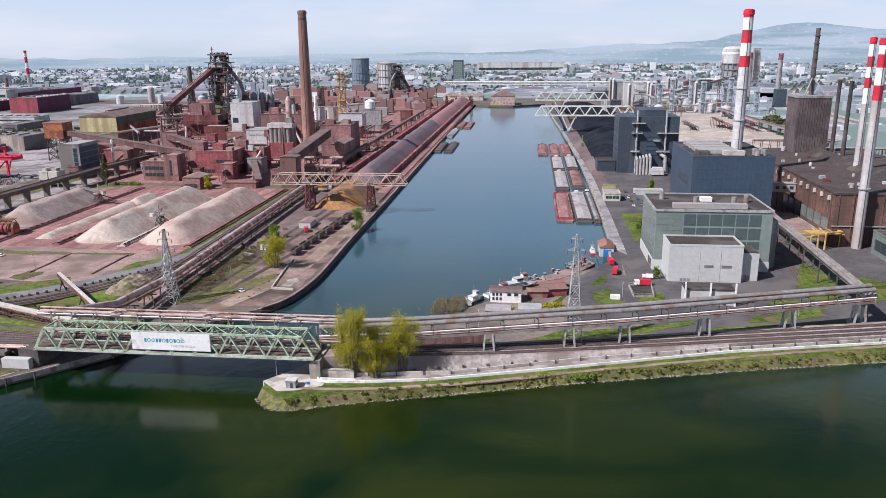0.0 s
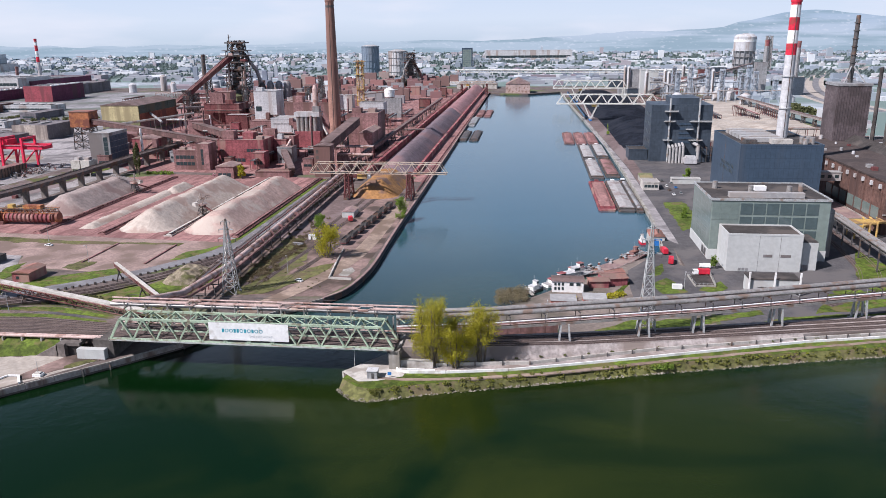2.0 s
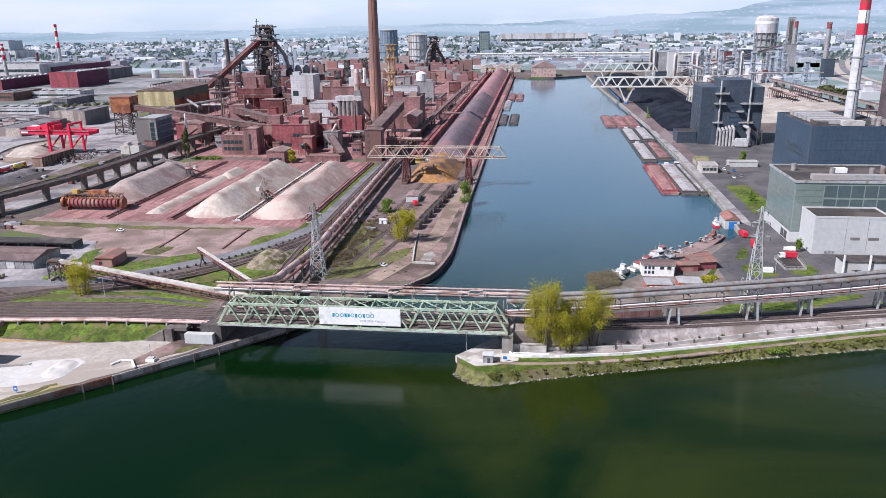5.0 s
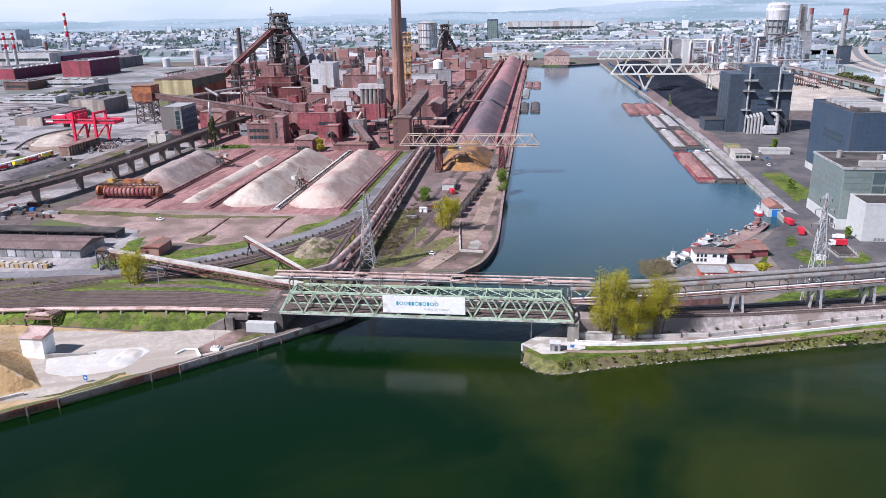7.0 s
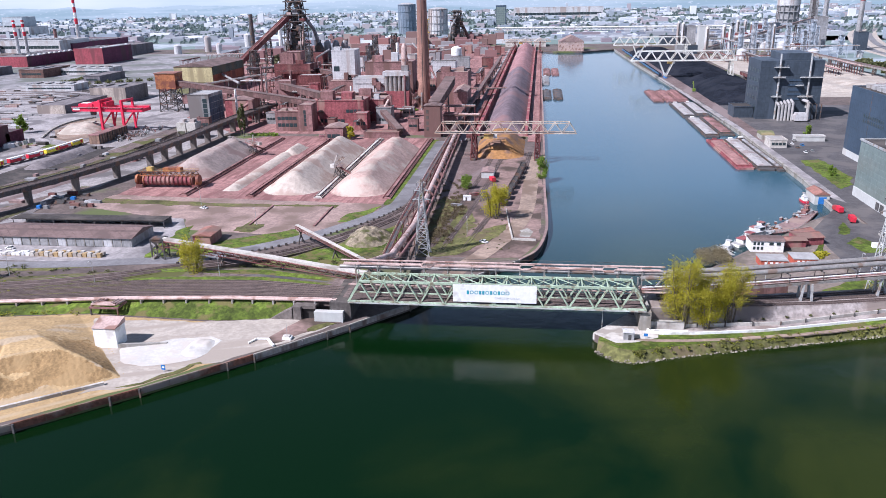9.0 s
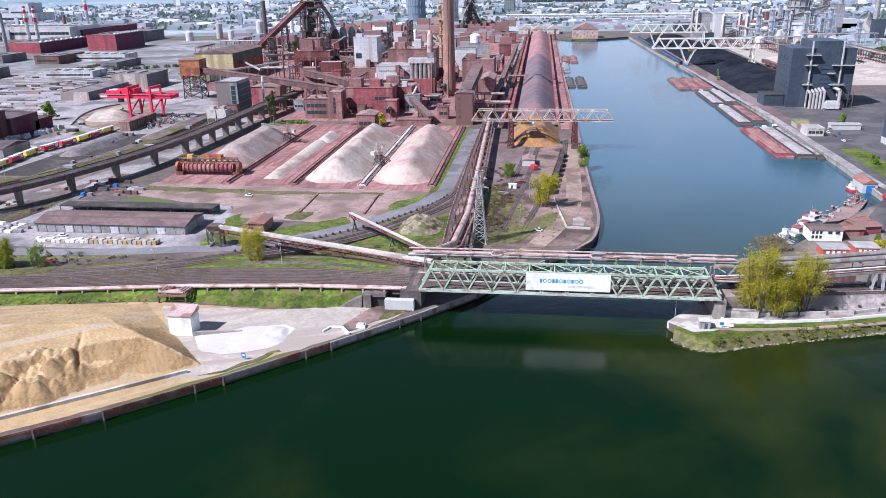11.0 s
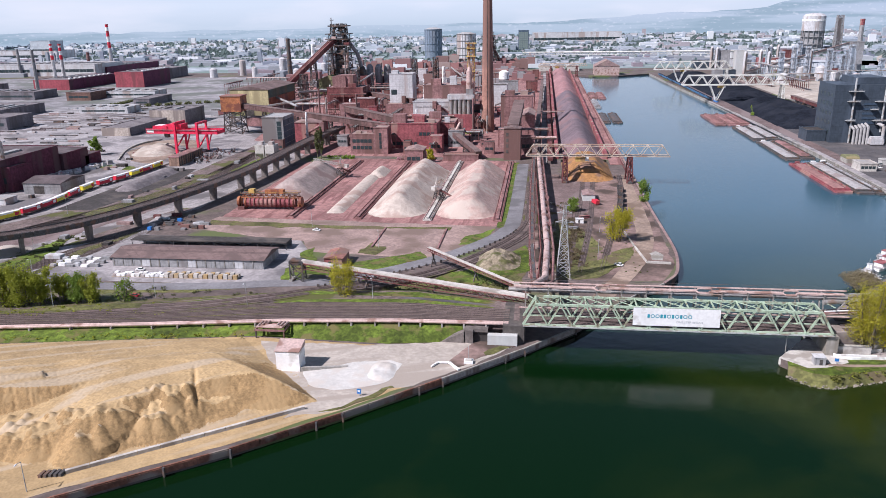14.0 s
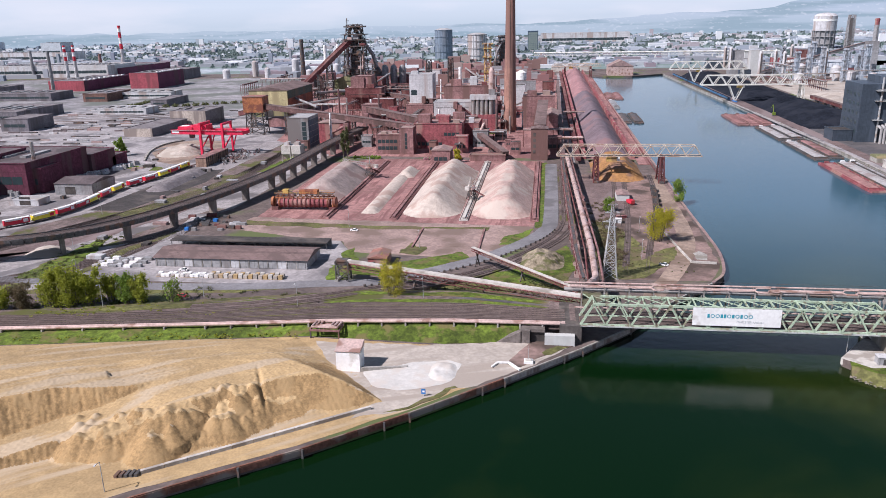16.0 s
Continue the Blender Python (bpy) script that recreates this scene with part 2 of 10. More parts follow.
M["pipe_grey"] = mat("dull_metal_pipe", (0.35, 0.33, 0.315), 0.45, 0.4, 0.15, 0.15, 1.2, stain=(0.30, 0.22, 0.18), amount=0.4, stain_scale=0.2, bump=0.1)
M["brick_red"] = mat("dusty_red_cladding", (0.245, 0.074, 0.082), var=0.25, big=0.06, fine=0.6, stain=(0.33, 0.20, 0.17), amount=0.45, stain_scale=0.07, streak=True, panel=4.0)
M["mouth_dirt"] = mat("trodden_brown_ground", (0.20, 0.165, 0.145), var=0.22, big=0.03, fine=0.7, stain=(0.12, 0.105, 0.085), amount=0.55, stain_scale=0.06)
M["brick_brown"] = mat("dusty_brown_brick", (0.235, 0.128, 0.124), var=0.25, big=0.06, fine=0.6, stain=(0.15, 0.085, 0.075), amount=0.45, stain_scale=0.08, streak=True, panel=4.5)
M["dark_red"] = mat("dark_red_steel", (0.13, 0.045, 0.045), var=0.25, big=0.06, fine=0.5, stain=(0.20, 0.11, 0.095), amount=0.45, stain_scale=0.06, streak=True, panel=5.0)
M["roof_brown"] = mat("brown_roof", (0.245, 0.168, 0.16), var=0.2, big=0.05, fine=0.6, stain=(0.30, 0.22, 0.19), amount=0.5, stain_scale=0.06)
M["crane_red"] = mat("crane_red_paint", (0.62, 0.03, 0.075), 0.5, 0.0, 0.15, 0.1, 1.0, stain=(0.42, 0.05, 0.08), amount=0.3, stain_scale=0.15, bump=0.1)
M["scrap_rust"] = mat("rusty_loading_wall", (0.235, 0.155, 0.115), var=0.25, big=0.06, fine=0.6, stain=(0.13, 0.085, 0.07), amount=0.5, stain_scale=0.1, streak=True, panel=3.8)
# brighter red for the mills' south ends: sunlight put into the colour
M["mill_red"] = mat("sunlit_crimson_cladding", (0.27, 0.062, 0.078), var=0.2, big=0.05, fine=0.5, stain=(0.18, 0.055, 0.065), amount=0.4, stain_scale=0.05, streak=True, panel=5.0)
M["mill_violet"] = mat("deep_violet_brown_cladding", (0.125, 0.036, 0.07), var=0.2, big=0.05, fine=0.5, stain=(0.10, 0.045, 0.06), amount=0.4, stain_scale=0.05, streak=True, panel=5.0)
M["hall_slate"] = mat("slate_grey_hall_wall", (0.15, 0.14, 0.155), 0.65, 0.0, 0.18, 0.05, 0.6, stain=(0.10, 0.09, 0.095), amount=0.4, stain_scale=0.07, streak=True, panel=4.5)
M["hall_tan"] = mat("stained_tan_hall_end", (0.40, 0.345, 0.30), var=0.2, big=0.06, fine=0.6, stain=(0.24, 0.20, 0.18), amount=0.6, stain_scale=0.12, streak=True)
M["hall_roof"] = mat("dusty_mauve_hall_roof", (0.185, 0.165, 0.17), var=0.2, big=0.05, fine=0.6, stain=(0.11, 0.095, 0.10), amount=0.5, stain_scale=0.05)
M["far_white"] = mat("pale_blue_grey_cladding", (0.42, 0.46, 0.49), 0.6, 0.0, 0.12, 0.05, 0.6, stain=(0.34, 0.37, 0.40), amount=0.4, stain_scale=0.05, panel=6.0)
M["rust_band"] = mat("rust_red_band_cladding", (0.27, 0.085, 0.05), 0.7, 0.0, 0.2, 0.06, 0.6, stain=(0.16, 0.055, 0.04), amount=0.4, stain_scale=0.06, streak=True, panel=4.0)
M["green_band"] = mat("dark_green_band_cladding", (0.07, 0.088, 0.072), 0.7, 0.0, 0.2, 0.06, 0.6, stain=(0.10, 0.09, 0.06), amount=0.4, stain_scale=0.06, streak=True, panel=4.0)
M["dark_stone"] = mat("near_black_masonry", (0.085, 0.075, 0.07), var=0.25, big=0.06, fine=0.8, stain=(0.14, 0.12, 0.105), amount=0.4, stain_scale=0.1, streak=True)
M["gallery_brown"] = mat("sooty_brown_cladding", (0.125, 0.072, 0.068), var=0.25, big=0.06, fine=0.6, stain=(0.08, 0.05, 0.045), amount=0.5, stain_scale=0.08, streak=True, panel=4.5)
M["roof_shed"] = mat("weathered_shed_roof", (0.165, 0.115, 0.108), var=0.16, big=0.08, fine=0.8, stain=(0.12, 0.085, 0.08), amount=0.5, stain_scale=0.1, panel=5.0)
M["roof_dark"] = mat("dark_bitumen_roof", (0.052, 0.046, 0.044), var=0.25, big=0.06, fine=0.6, stain=(0.10, 0.085, 0.077), amount=0.4, stain_scale=0.06)
M["roof_red"] = mat("rusty_red_roof", (0.27, 0.13, 0.105), var=0.2, big=0.05, fine=0.6, stain=(0.20, 0.13, 0.11), amount=0.5, stain_scale=0.07)
M["roof_pale"] = mat("pale_metal_roof", (0.32, 0.315, 0.315), 0.6, 0.0, 0.15, 0.05, 0.6, stain=(0.34, 0.31, 0.29), amount=0.4, stain_scale=0.06)
M["grey_clad"] = mat("light_grey_cladding", (0.47, 0.47, 0.48), 0.6, 0.0, 0.12, 0.05, 0.6, stain=(0.34, 0.29, 0.27), amount=0.4, stain_scale=0.07, streak=True, panel=4.0)
M["mid_grey"] = mat("mid_grey_cladding", (0.26, 0.26, 0.265), 0.65, 0.0, 0.18, 0.05, 0.6, stain=(0.17, 0.15, 0.145), amount=0.4, stain_scale=0.07, streak=True, panel=4.5)
M["navy"] = mat("slate_blue_cladding", (0.045, 0.070, 0.105), 0.5, 0.0, 0.10, 0.04, 0.5, stain=(0.06, 0.08, 0.11), amount=0.2, stain_scale=0.08, streak=True, bump=0.1, panel=3.0)
M["charcoal"] = mat("charcoal_cladding", (0.047, 0.062, 0.082), 0.5, 0.0, 0.14, 0.05, 0.5, stain=(0.07, 0.09, 0.12), amount=0.25, stain_scale=0.08, streak=True, bump=0.1, panel=3.0)
M["white_render"] = mat("off_white_render", (0.47, 0.48, 0.47), 0.8, 0.0, 0.06, 0.06, 0.6, stain=(0.45, 0.44, 0.42), amount=0.35, stain_scale=0.08, streak=True, bump=0.08)
M["glass_wall"] = glass_mat("greenish_glass", (0.16, 0.20, 0.185), 0.2)
M["glass_hall"] = glass_mat("blue_grey_hall_glass", (0.075, 0.105, 0.11), 0.15)
M["glass_dark"] = mat("dark_window_glass", (0.03, 0.045, 0.05), 0.3, 0.0, 0.07, 0.08, 0.4, bump=0.0, spec=0.35)
M["glass_pale"] = glass_mat("pale_profiled_glass", (0.20, 0.245, 0.225), 0.25)
M["yellow"] = mat("dusty_yellow_paint", (0.50, 0.33, 0.10), 0.6, 0.0, 0.2, 0.1, 1.0, stain=(0.3, 0.19, 0.09), amount=0.4, stain_scale=0.1)
M["orange"] = mat("worn_orange_paint", (0.30, 0.115, 0.05), 0.6, 0.0, 0.25, 0.1, 1.0, stain=(0.17, 0.06, 0.04), amount=0.5, stain_scale=0.15)
M["olive"] = mat("olive_green_cladding", (0.16, 0.165, 0.085), 0.7, 0.0, 0.2, 0.06, 0.6, stain=(0.24, 0.2, 0.11), amount=0.4, stain_scale=0.06, streak=True, panel=4.0)
M["red_paint"] = mat("bright_red_paint", (0.55, 0.025, 0.05), 0.5, 0.0, 0.15, 0.1, 1.0, stain=(0.35, 0.05, 0.05), amount=0.3, stain_scale=0.15, bump=0.1)
M["red_clay"] = mat("orange_red_paint", (0.42, 0.10, 0.065), 0.7, 0.0, 0.12, 0.1, 1.0, stain=(0.33, 0.09, 0.06), amount=0.4, stain_scale=0.15, bump=0.1)
M["coke_steel"] = mat("pale_blue_grey_steel", (0.40, 0.45, 0.51), 0.55, 0.2, 0.15, 0.1, 0.8, stain=(0.30, 0.31, 0.33), amount=0.4, stain_scale=0.1, bump=0.1)
M["wagon_blue"] = mat("faded_blue_paint", (0.06, 0.17, 0.32), 0.55, 0.0, 0.2, 0.1, 0.8, stain=(0.05, 0.07, 0.10), amount=0.4, stain_scale=0.2, bump=0.1)
M["gas_blue"] = mat("blue_grey_steel_shell", (0.15, 0.19, 0.24), 0.6, 0.0, 0.15, 0.04, 0.4, stain=(0.20, 0.23, 0.27), amount=0.4, stain_scale=0.04, streak=True)
M["mill_rust"] = mat("rust_brown_mill_wall", (0.15, 0.085, 0.07), 0.8, 0.0, 0.25, 0.06, 0.6, stain=(0.10, 0.062, 0.055), amount=0.5, stain_scale=0.07, streak=True, panel=4.5)
M["mill_roof"] = mat("dark_brown_mill_roof", (0.078, 0.060, 0.056), var=0.2, big=0.05, fine=0.6, stain=(0.055, 0.043, 0.041), amount=0.5, stain_scale=0.05)
M["quay_face"] = mat("stained_quay_concrete", (0.36, 0.31, 0.28), var=0.18, big=0.1, fine=0.9, stain=(0.20, 0.135, 0.11), amount=0.45, stain_scale=0.2, streak=True)
M["cream_clad"] = mat("faded_cream_cladding", (0.42, 0.36, 0.20), 0.7, 0.0, 0.15, 0.06, 0.6, stain=(0.30, 0.25, 0.14), amount=0.4, stain_scale=0.07, streak=True, panel=4.0)
M["white_paint"] = mat("white_paint", (0.78, 0.78, 0.77), 0.5, 0.0, 0.06, 0.1, 1.0, stain=(0.6, 0.58, 0.55), amount=0.3, stain_scale=0.2, bump=0.05)
M["yellow_paint"] = mat("yellow_paint", (0.75, 0.62, 0.05), 0.5, 0.0, 0.1, 0.1, 1.0, bump=0.05)
M["blue_paint"] = mat("blue_paint", (0.03, 0.16, 0.45), 0.5, 0.0, 0.1, 0.1, 1.0, bump=0.05)
M["teal"] = mat("teal_lettering", (0.03, 0.27, 0.36), 0.5, 0.0, 0.05, 0.3, 1.0, bump=0)
M["grey_ink"] = mat("grey_lettering", (0.42, 0.45, 0.47), 0.5, 0.0, 0.05, 0.3, 1.0, bump=0)
M["coal"] = mat("black_coal", (0.014, 0.017, 0.025), 1.0, 0.0, 0.3, 0.04, 0.5, stain=(0.022, 0.025, 0.034), amount=0.4, stain_scale=0.04, spec=0.08)
M["ore_grey"] = mat("purple_grey_ore", (0.155, 0.118, 0.135), var=0.22, big=0.02, fine=0.4, stain=(0.20, 0.125, 0.13), amount=0.5, stain_scale=0.02)
M["ore_pink"] = mat("pink_ore", (0.28, 0.155, 0.16), var=0.2, big=0.02, fine=0.4)
M["lime_pile"] = mat("pale_limestone", (0.46, 0.395, 0.345), var=0.12, big=0.06, fine=0.5, stain=(0.36, 0.27, 0.23), amount=0.55, stain_scale=0.06, bump=0.6)
M["pink_pile"] = mat("pinkish_crushed_stone", (0.39, 0.28, 0.245), var=0.14, big=0.06, fine=0.5, stain=(0.46, 0.385, 0.335), amount=0.5, stain_scale=0.07, bump=0.5)
M["grey_pile"] = mat("greyish_crushed_stone", (0.32, 0.26, 0.24), var=0.14, big=0.06, fine=0.5, stain=(0.25, 0.18, 0.165), amount=0.5, stain_scale=0.06, bump=0.5)
M["ochre"] = mat("ochre_ore", (0.30, 0.155, 0.06), var=0.2, big=0.06, fine=0.5, stain=(0.19, 0.115, 0.085), amount=0.5, stain_scale=0.08, bump=0.5)
M["bark"] = mat("grey_bark", (0.13, 0.105, 0.08), var=0.3, big=0.8, fine=3.0)
M["leaf_yellow"] = leaf_mat("yellow_green_leaves", (0.42, 0.385, 0.025))
M["leaf_spring"] = leaf_mat("spring_green_leaves", (0.29, 0.32, 0.03))
M["leaf_green"] = leaf_mat("fresh_green_leaves", (0.19, 0.28, 0.04))
M["bank_weed"] = leaf_mat("olive_bank_weeds", (0.22, 0.225, 0.055))
M["leaf_dark"] = leaf_mat("dull_green_leaves", (0.12, 0.13, 0.05))
M["twigs"] = leaf_mat("brown_twigs", (0.16, 0.125, 0.07))
M["thicket"] = leaf_mat("budding_twigs", (0.25, 0.21, 0.125))
M["blossom"] = leaf_mat("pink_blossom", (0.45, 0.25, 0.28))
M["water"] = water_mat()


# ---- mesh building ----
class Geo:
    """Gathers boxes, beams, tubes and heaps into one mesh."""

    def __init__(self):
        self.v, self.f = [], []

    def add(self, verts, faces):
        k = len(self.v)
        self.v += [tuple(p) for p in verts]
        self.f += [tuple(i + k for i in q) for q in faces]
        return self

    def box(self, x0, y0, z0, x1, y1, z1):
        return self.add([(x0, y0, z0), (x1, y0, z0), (x1, y1, z0), (x0, y1, z0), (x0, y0, z1), (x1, y0, z1), (x1, y1, z1), (x0, y1, z1)],
                        [(3, 2, 1, 0), (4, 5, 6, 7), (0, 1, 5, 4), (1, 2, 6, 5), (2, 3, 7, 6), (3, 0, 4, 7)])

    def beam(self, p, q, w, h=None, up=(0, 0, 1)):
        """A bar of width w and height h from p to q."""
        p, q = Vector(p), Vector(q)
        h = h or w
        d = (q - p).normalized()
        side = d.cross(Vector(up))
        if side.length < 1e-3:
            side = d.cross(Vector((0, 1, 0)))
        side.normalize()
        top = side.cross(d)
        a, b = side * w / 2, top * h / 2
        return self.add([p - a - b, p + a - b, p + a + b, p - a + b, q - a - b, q + a - b, q + a + b, q - a + b],
                        [(0, 1, 2, 3), (7, 6, 5, 4), (4, 5, 1, 0), (5, 6, 2, 1), (6, 7, 3, 2), (7, 4, 0, 3)])

    def tube(self, p, q, r, r2=None, n=12, caps=True):
        p, q = Vector(p), Vector(q)
        r2 = r if r2 is None else r2
        d = (q - p).normalized()
        side = d.cross(Vector((0, 0, 1)))
        if side.length < 1e-3:
            side = Vector((1, 0, 0))
        side.normalize()
        top = side.cross(d)
        ring = [side * math.cos(2 * math.pi * i / n) + top * math.sin(2 * math.pi * i / n) for i in range(n)]
        f = [((i + 1) % n, i, n + i, n + (i + 1) % n) for i in range(n)]
        if caps:
            f += [tuple(range(n)), tuple(range(2 * n - 1, n - 1, -1))]
        return self.add([p + c * r for c in ring] + [q + c * r2 for c in ring], f)

    def path(self, pts, r, n=8):
        for a, b in zip(pts, pts[1:]):
            self.tube(a, b, r, n=n)
        return self

    def sweep(self, pts, w, h):
        """One continuous bar of width w and height h along points, its top level."""
        P = [Vector(q) for q in pts]
        k, vs = len(P), []
        for i, q in enumerate(P):
            d = P[min(k - 1, i + 1)] - P[max(0, i - 1)]
            n = Vector((-d.y, d.x, 0)).normalized() * w / 2
            u = Vector((0, 0, h / 2))
            vs += [q - n - u, q + n - u, q + n + u, q - n + u]
        fs = [(i * 4 + j, i * 4 + (j + 1) % 4, i * 4 + 4 + (j + 1) % 4, i * 4 + 4 + j) for i in range(k - 1) for j in range(4)]
        return self.add(vs, fs + [(3, 2, 1, 0), (4 * k - 4, 4 * k - 3, 4 * k - 2, 4 * k - 1)])

    def lathe(self, x, y, rz, n=20):
        """A round body from rows of (radius, height)."""
        k = len(rz)
        vs = [(x + r * math.cos(2 * math.pi * i / n), y + r * math.sin(2 * math.pi * i / n), z) for r, z in rz for i in range(n)]
        fs = [(j * n + i, j * n + (i + 1) % n, (j + 1) * n + (i + 1) % n, (j + 1) * n + i) for j in range(k - 1) for i in range(n)]
        fs += [tuple(range(n - 1, -1, -1)), tuple(range((k - 1) * n, k * n))]
        return self.add(vs, fs)

    def prism(self, poly, z0, z1):
        k = len(poly)
        if sum(a[0] * b[1] - b[0] * a[1] for a, b in zip(poly, poly[1:] + poly[:1])) < 0:
            poly = poly[::-1]
        return self.add([(x, y, z0) for x, y in poly] + [(x, y, z1) for x, y in poly],
                        [tuple(range(k, 2 * k)), tuple(range(k - 1, -1, -1))] + [(i, (i + 1) % k, k + (i + 1) % k, k + i) for i in range(k)])

    def gable(self, x0, y0, x1, y1, z0, z1, along="x", over=0.0):
        """A pitched roof body over a footprint, with its ridge along x or y."""
        x0, y0, x1, y1 = x0 - over, y0 - over, x1 + over, y1 + over
        if along == "x":
            m = (y0 + y1) / 2
            v = [(x0, y0, z0), (x1, y0, z0), (x1, y1, z0), (x0, y1, z0), (x0, m, z1), (x1, m, z1)]
            f = [(3, 2, 1, 0), (0, 1, 5, 4), (2, 3, 4, 5), (1, 2, 5), (3, 0, 4)]
        else:
            m = (x0 + x1) / 2
            v = [(x0, y0, z0), (x1, y0, z0), (x1, y1, z0), (x0, y1, z0), (m, y0, z1), (m, y1, z1)]
            f = [(3, 2, 1, 0), (1, 2, 5, 4), (3, 0, 4, 5), (0, 1, 4), (2, 3, 5)]
        return self.add(v, f)

    def heap(self, x0, y0, x1, y1, z, h, slope=0.72, rough=0.5, step=2.5, seed=0, sag=0.12):
        """A tipped pile with slopes at the angle of repose and an uneven ridge."""
        nx, ny = max(6, int((x1 - x0) / step)), max(6, int((y1 - y0) / step))
        vs = []
        half = min(x1 - x0, y1 - y0) / 2
        for j in range(ny + 1):
            for i in range(nx + 1):
                x, y = x0 + (x1 - x0) * i / nx, y0 + (y1 - y0) * j / ny
                dx, dy = min(x - x0, x1 - x), min(y - y0, y1 - y)
                c = half * 0.9
                d = min(dx, dy) if not (dx < c and dy < c) else max(0.0, c - math.hypot(c - dx, c - dy))
                top = h * (1 - sag + sag * 2 * noise.noise((x * 0.03 + seed, y * 0.03, 3.1)))
                k = min(d * slope, top - 0.12 * max(0.0, top - d * slope) if d * slope < top else top)
                g = noise.noise((x * 0.12, y * 0.12, seed)) + 0.6 * noise.noise((x * 0.35, y * 0.35, seed + 7))
                vs.append((x, y, z + k + (rough * g if d > 0.1 else -0.05) * min(1, d / 3)))
        w = nx + 1
        fs = [(j * w + i, j * w + i + 1, (j + 1) * w + i + 1, (j + 1) * w + i) for j in range(ny) for i in range(nx)]
        return self.add(vs, fs)

    def mesh(self, name, smooth=False):
        me = bpy.data.meshes.new(name)
        me.from_pydata(self.v, [], self.f)
        if smooth:
            me.shade_smooth()
        me.update()
        return me


def thing(name, at, label, category, group="", turn=0.0):
    """An Empty at the base of a thing, under which its parts go."""
    ob = new(name)
    ob.matrix_basis = pose(*at, 0, 0, turn)
    return tagged(ob, label, category, group)


def part(name, geo, material, parent, label="", smooth=False, move=None):
    """One mesh under a thing or a part, in the thing's own coordinates."""
    me = geo if isinstance(geo, bpy.types.Mesh) else geo.mesh(name, smooth)
    if not me.materials:
        me.materials.append(M[material])
    ob = new(name, me)
    ob.parent = parent
    if move:
        ob.location = move
    return tagged(ob, label)


def solo(name, geo, material, label, category, group="", kind="", smooth=False):
    me = geo.mesh(name, smooth)
    me.materials.append(M[material])
    return tagged(new(name, me), label, category, group, kind)


def ragged(poly, amp, step=3.0):
    """A polygon whose edges wander, as the edges of grass and dirt do."""
    out = []
    for a, b in zip(poly, poly[1:] + poly[:1]):
        n = min(60, max(1, int(math.dist(a, b) / step)))
        for k in range(n):
            x, y = a[0] + (b[0] - a[0]) * k / n, a[1] + (b[1] - a[1]) * k / n
            out.append((x + amp * (noise.noise((x * 0.11, y * 0.11, 1.0)) + 0.5 * noise.noise((x * 0.45, y * 0.45, 2.0))), y + amp * (noise.noise((x * 0.11, y * 0.11, 7.0)) + 0.5 * noise.noise((x * 0.45, y * 0.45, 9.0)))))
    return out


SOFT_EDGES = {"ash": 2.0, "bank_sand": 1.2, "grass": 2.2, "scrub": 2.8, "pink_gravel": 2.0, "brown_dirt": 1.5, "red_dust": 1.2, "lime": 2.5, "sand": 0.8, "ballast": 0.8, "powder": 3.0}


def sheet(name, poly, z, material, label, category="ground", thick=0.4):
    if material in SOFT_EDGES and max(abs(c) for q in poly for c in q) < 1300:
        poly = ragged(poly, SOFT_EDGES[material] * (0.4 if category == "path" else 1.0))
    return solo(name, Geo().prism(poly, z - thick, z), material, label, category, kind="structure")


def strip(pts, width):
    """The outline of a road of that width along points."""
    left, right = [], []
    for i, p in enumerate(pts):
        a, b = Vector(pts[max(0, i - 1)]), Vector(pts[min(len(pts) - 1, i + 1)])
        d = (b - a).normalized()
        n = Vector((-d.y, d.x)) * width / 2
        left.append((p[0] + n.x, p[1] + n.y)), right.append((p[0] - n.x, p[1] - n.y))
    return left + right[::-1]


def smooth_line(pts, n=6):
    """A curve through points (Catmull-Rom)."""
    out = []
    P = [Vector(p) for p in pts]
    P = [P[0] * 2 - P[1]] + P + [P[-1] * 2 - P[-2]]
    for i in range(1, len(P) - 2):
        for k in range(n):
            t = k / n
            a, b, c, d = P[i - 1], P[i], P[i + 1], P[i + 2]
            out.append(tuple(0.5 * (2 * b + (c - a) * t + (2 * a - 5 * b + 4 * c - d) * t * t + (3 * b - a - 3 * c + d) * t ** 3)))
    out.append(tuple(P[-2]))
    return out


def panes(face, u0, u1, z0, z1, nu, nz, gap, w, d, plane, material, parent, depth=0.12, name="window"):
    """A grid of window panes on a wall of a w x d building: faces S, N, W, E."""
    pw, ph = (u1 - u0 - gap * (nu - 1)) / nu, (z1 - z0 - gap * (nz - 1)) / nz
    g = Geo().box(0, -depth, 0, pw, 0.25, ph) if face in "SN" else Geo().box(-depth, 0, 0, 0.25, pw, ph)
    me = g.mesh(name)
    for j in range(nz):
        for i in range(nu):
            u, z = u0 + i * (pw + gap), z0 + j * (ph + gap)
            at = {"S": (u, plane, z), "N": (u, plane, z), "W": (plane, u, z), "E": (plane, u, z)}[face]
            part(name, me, material, parent, move=at)


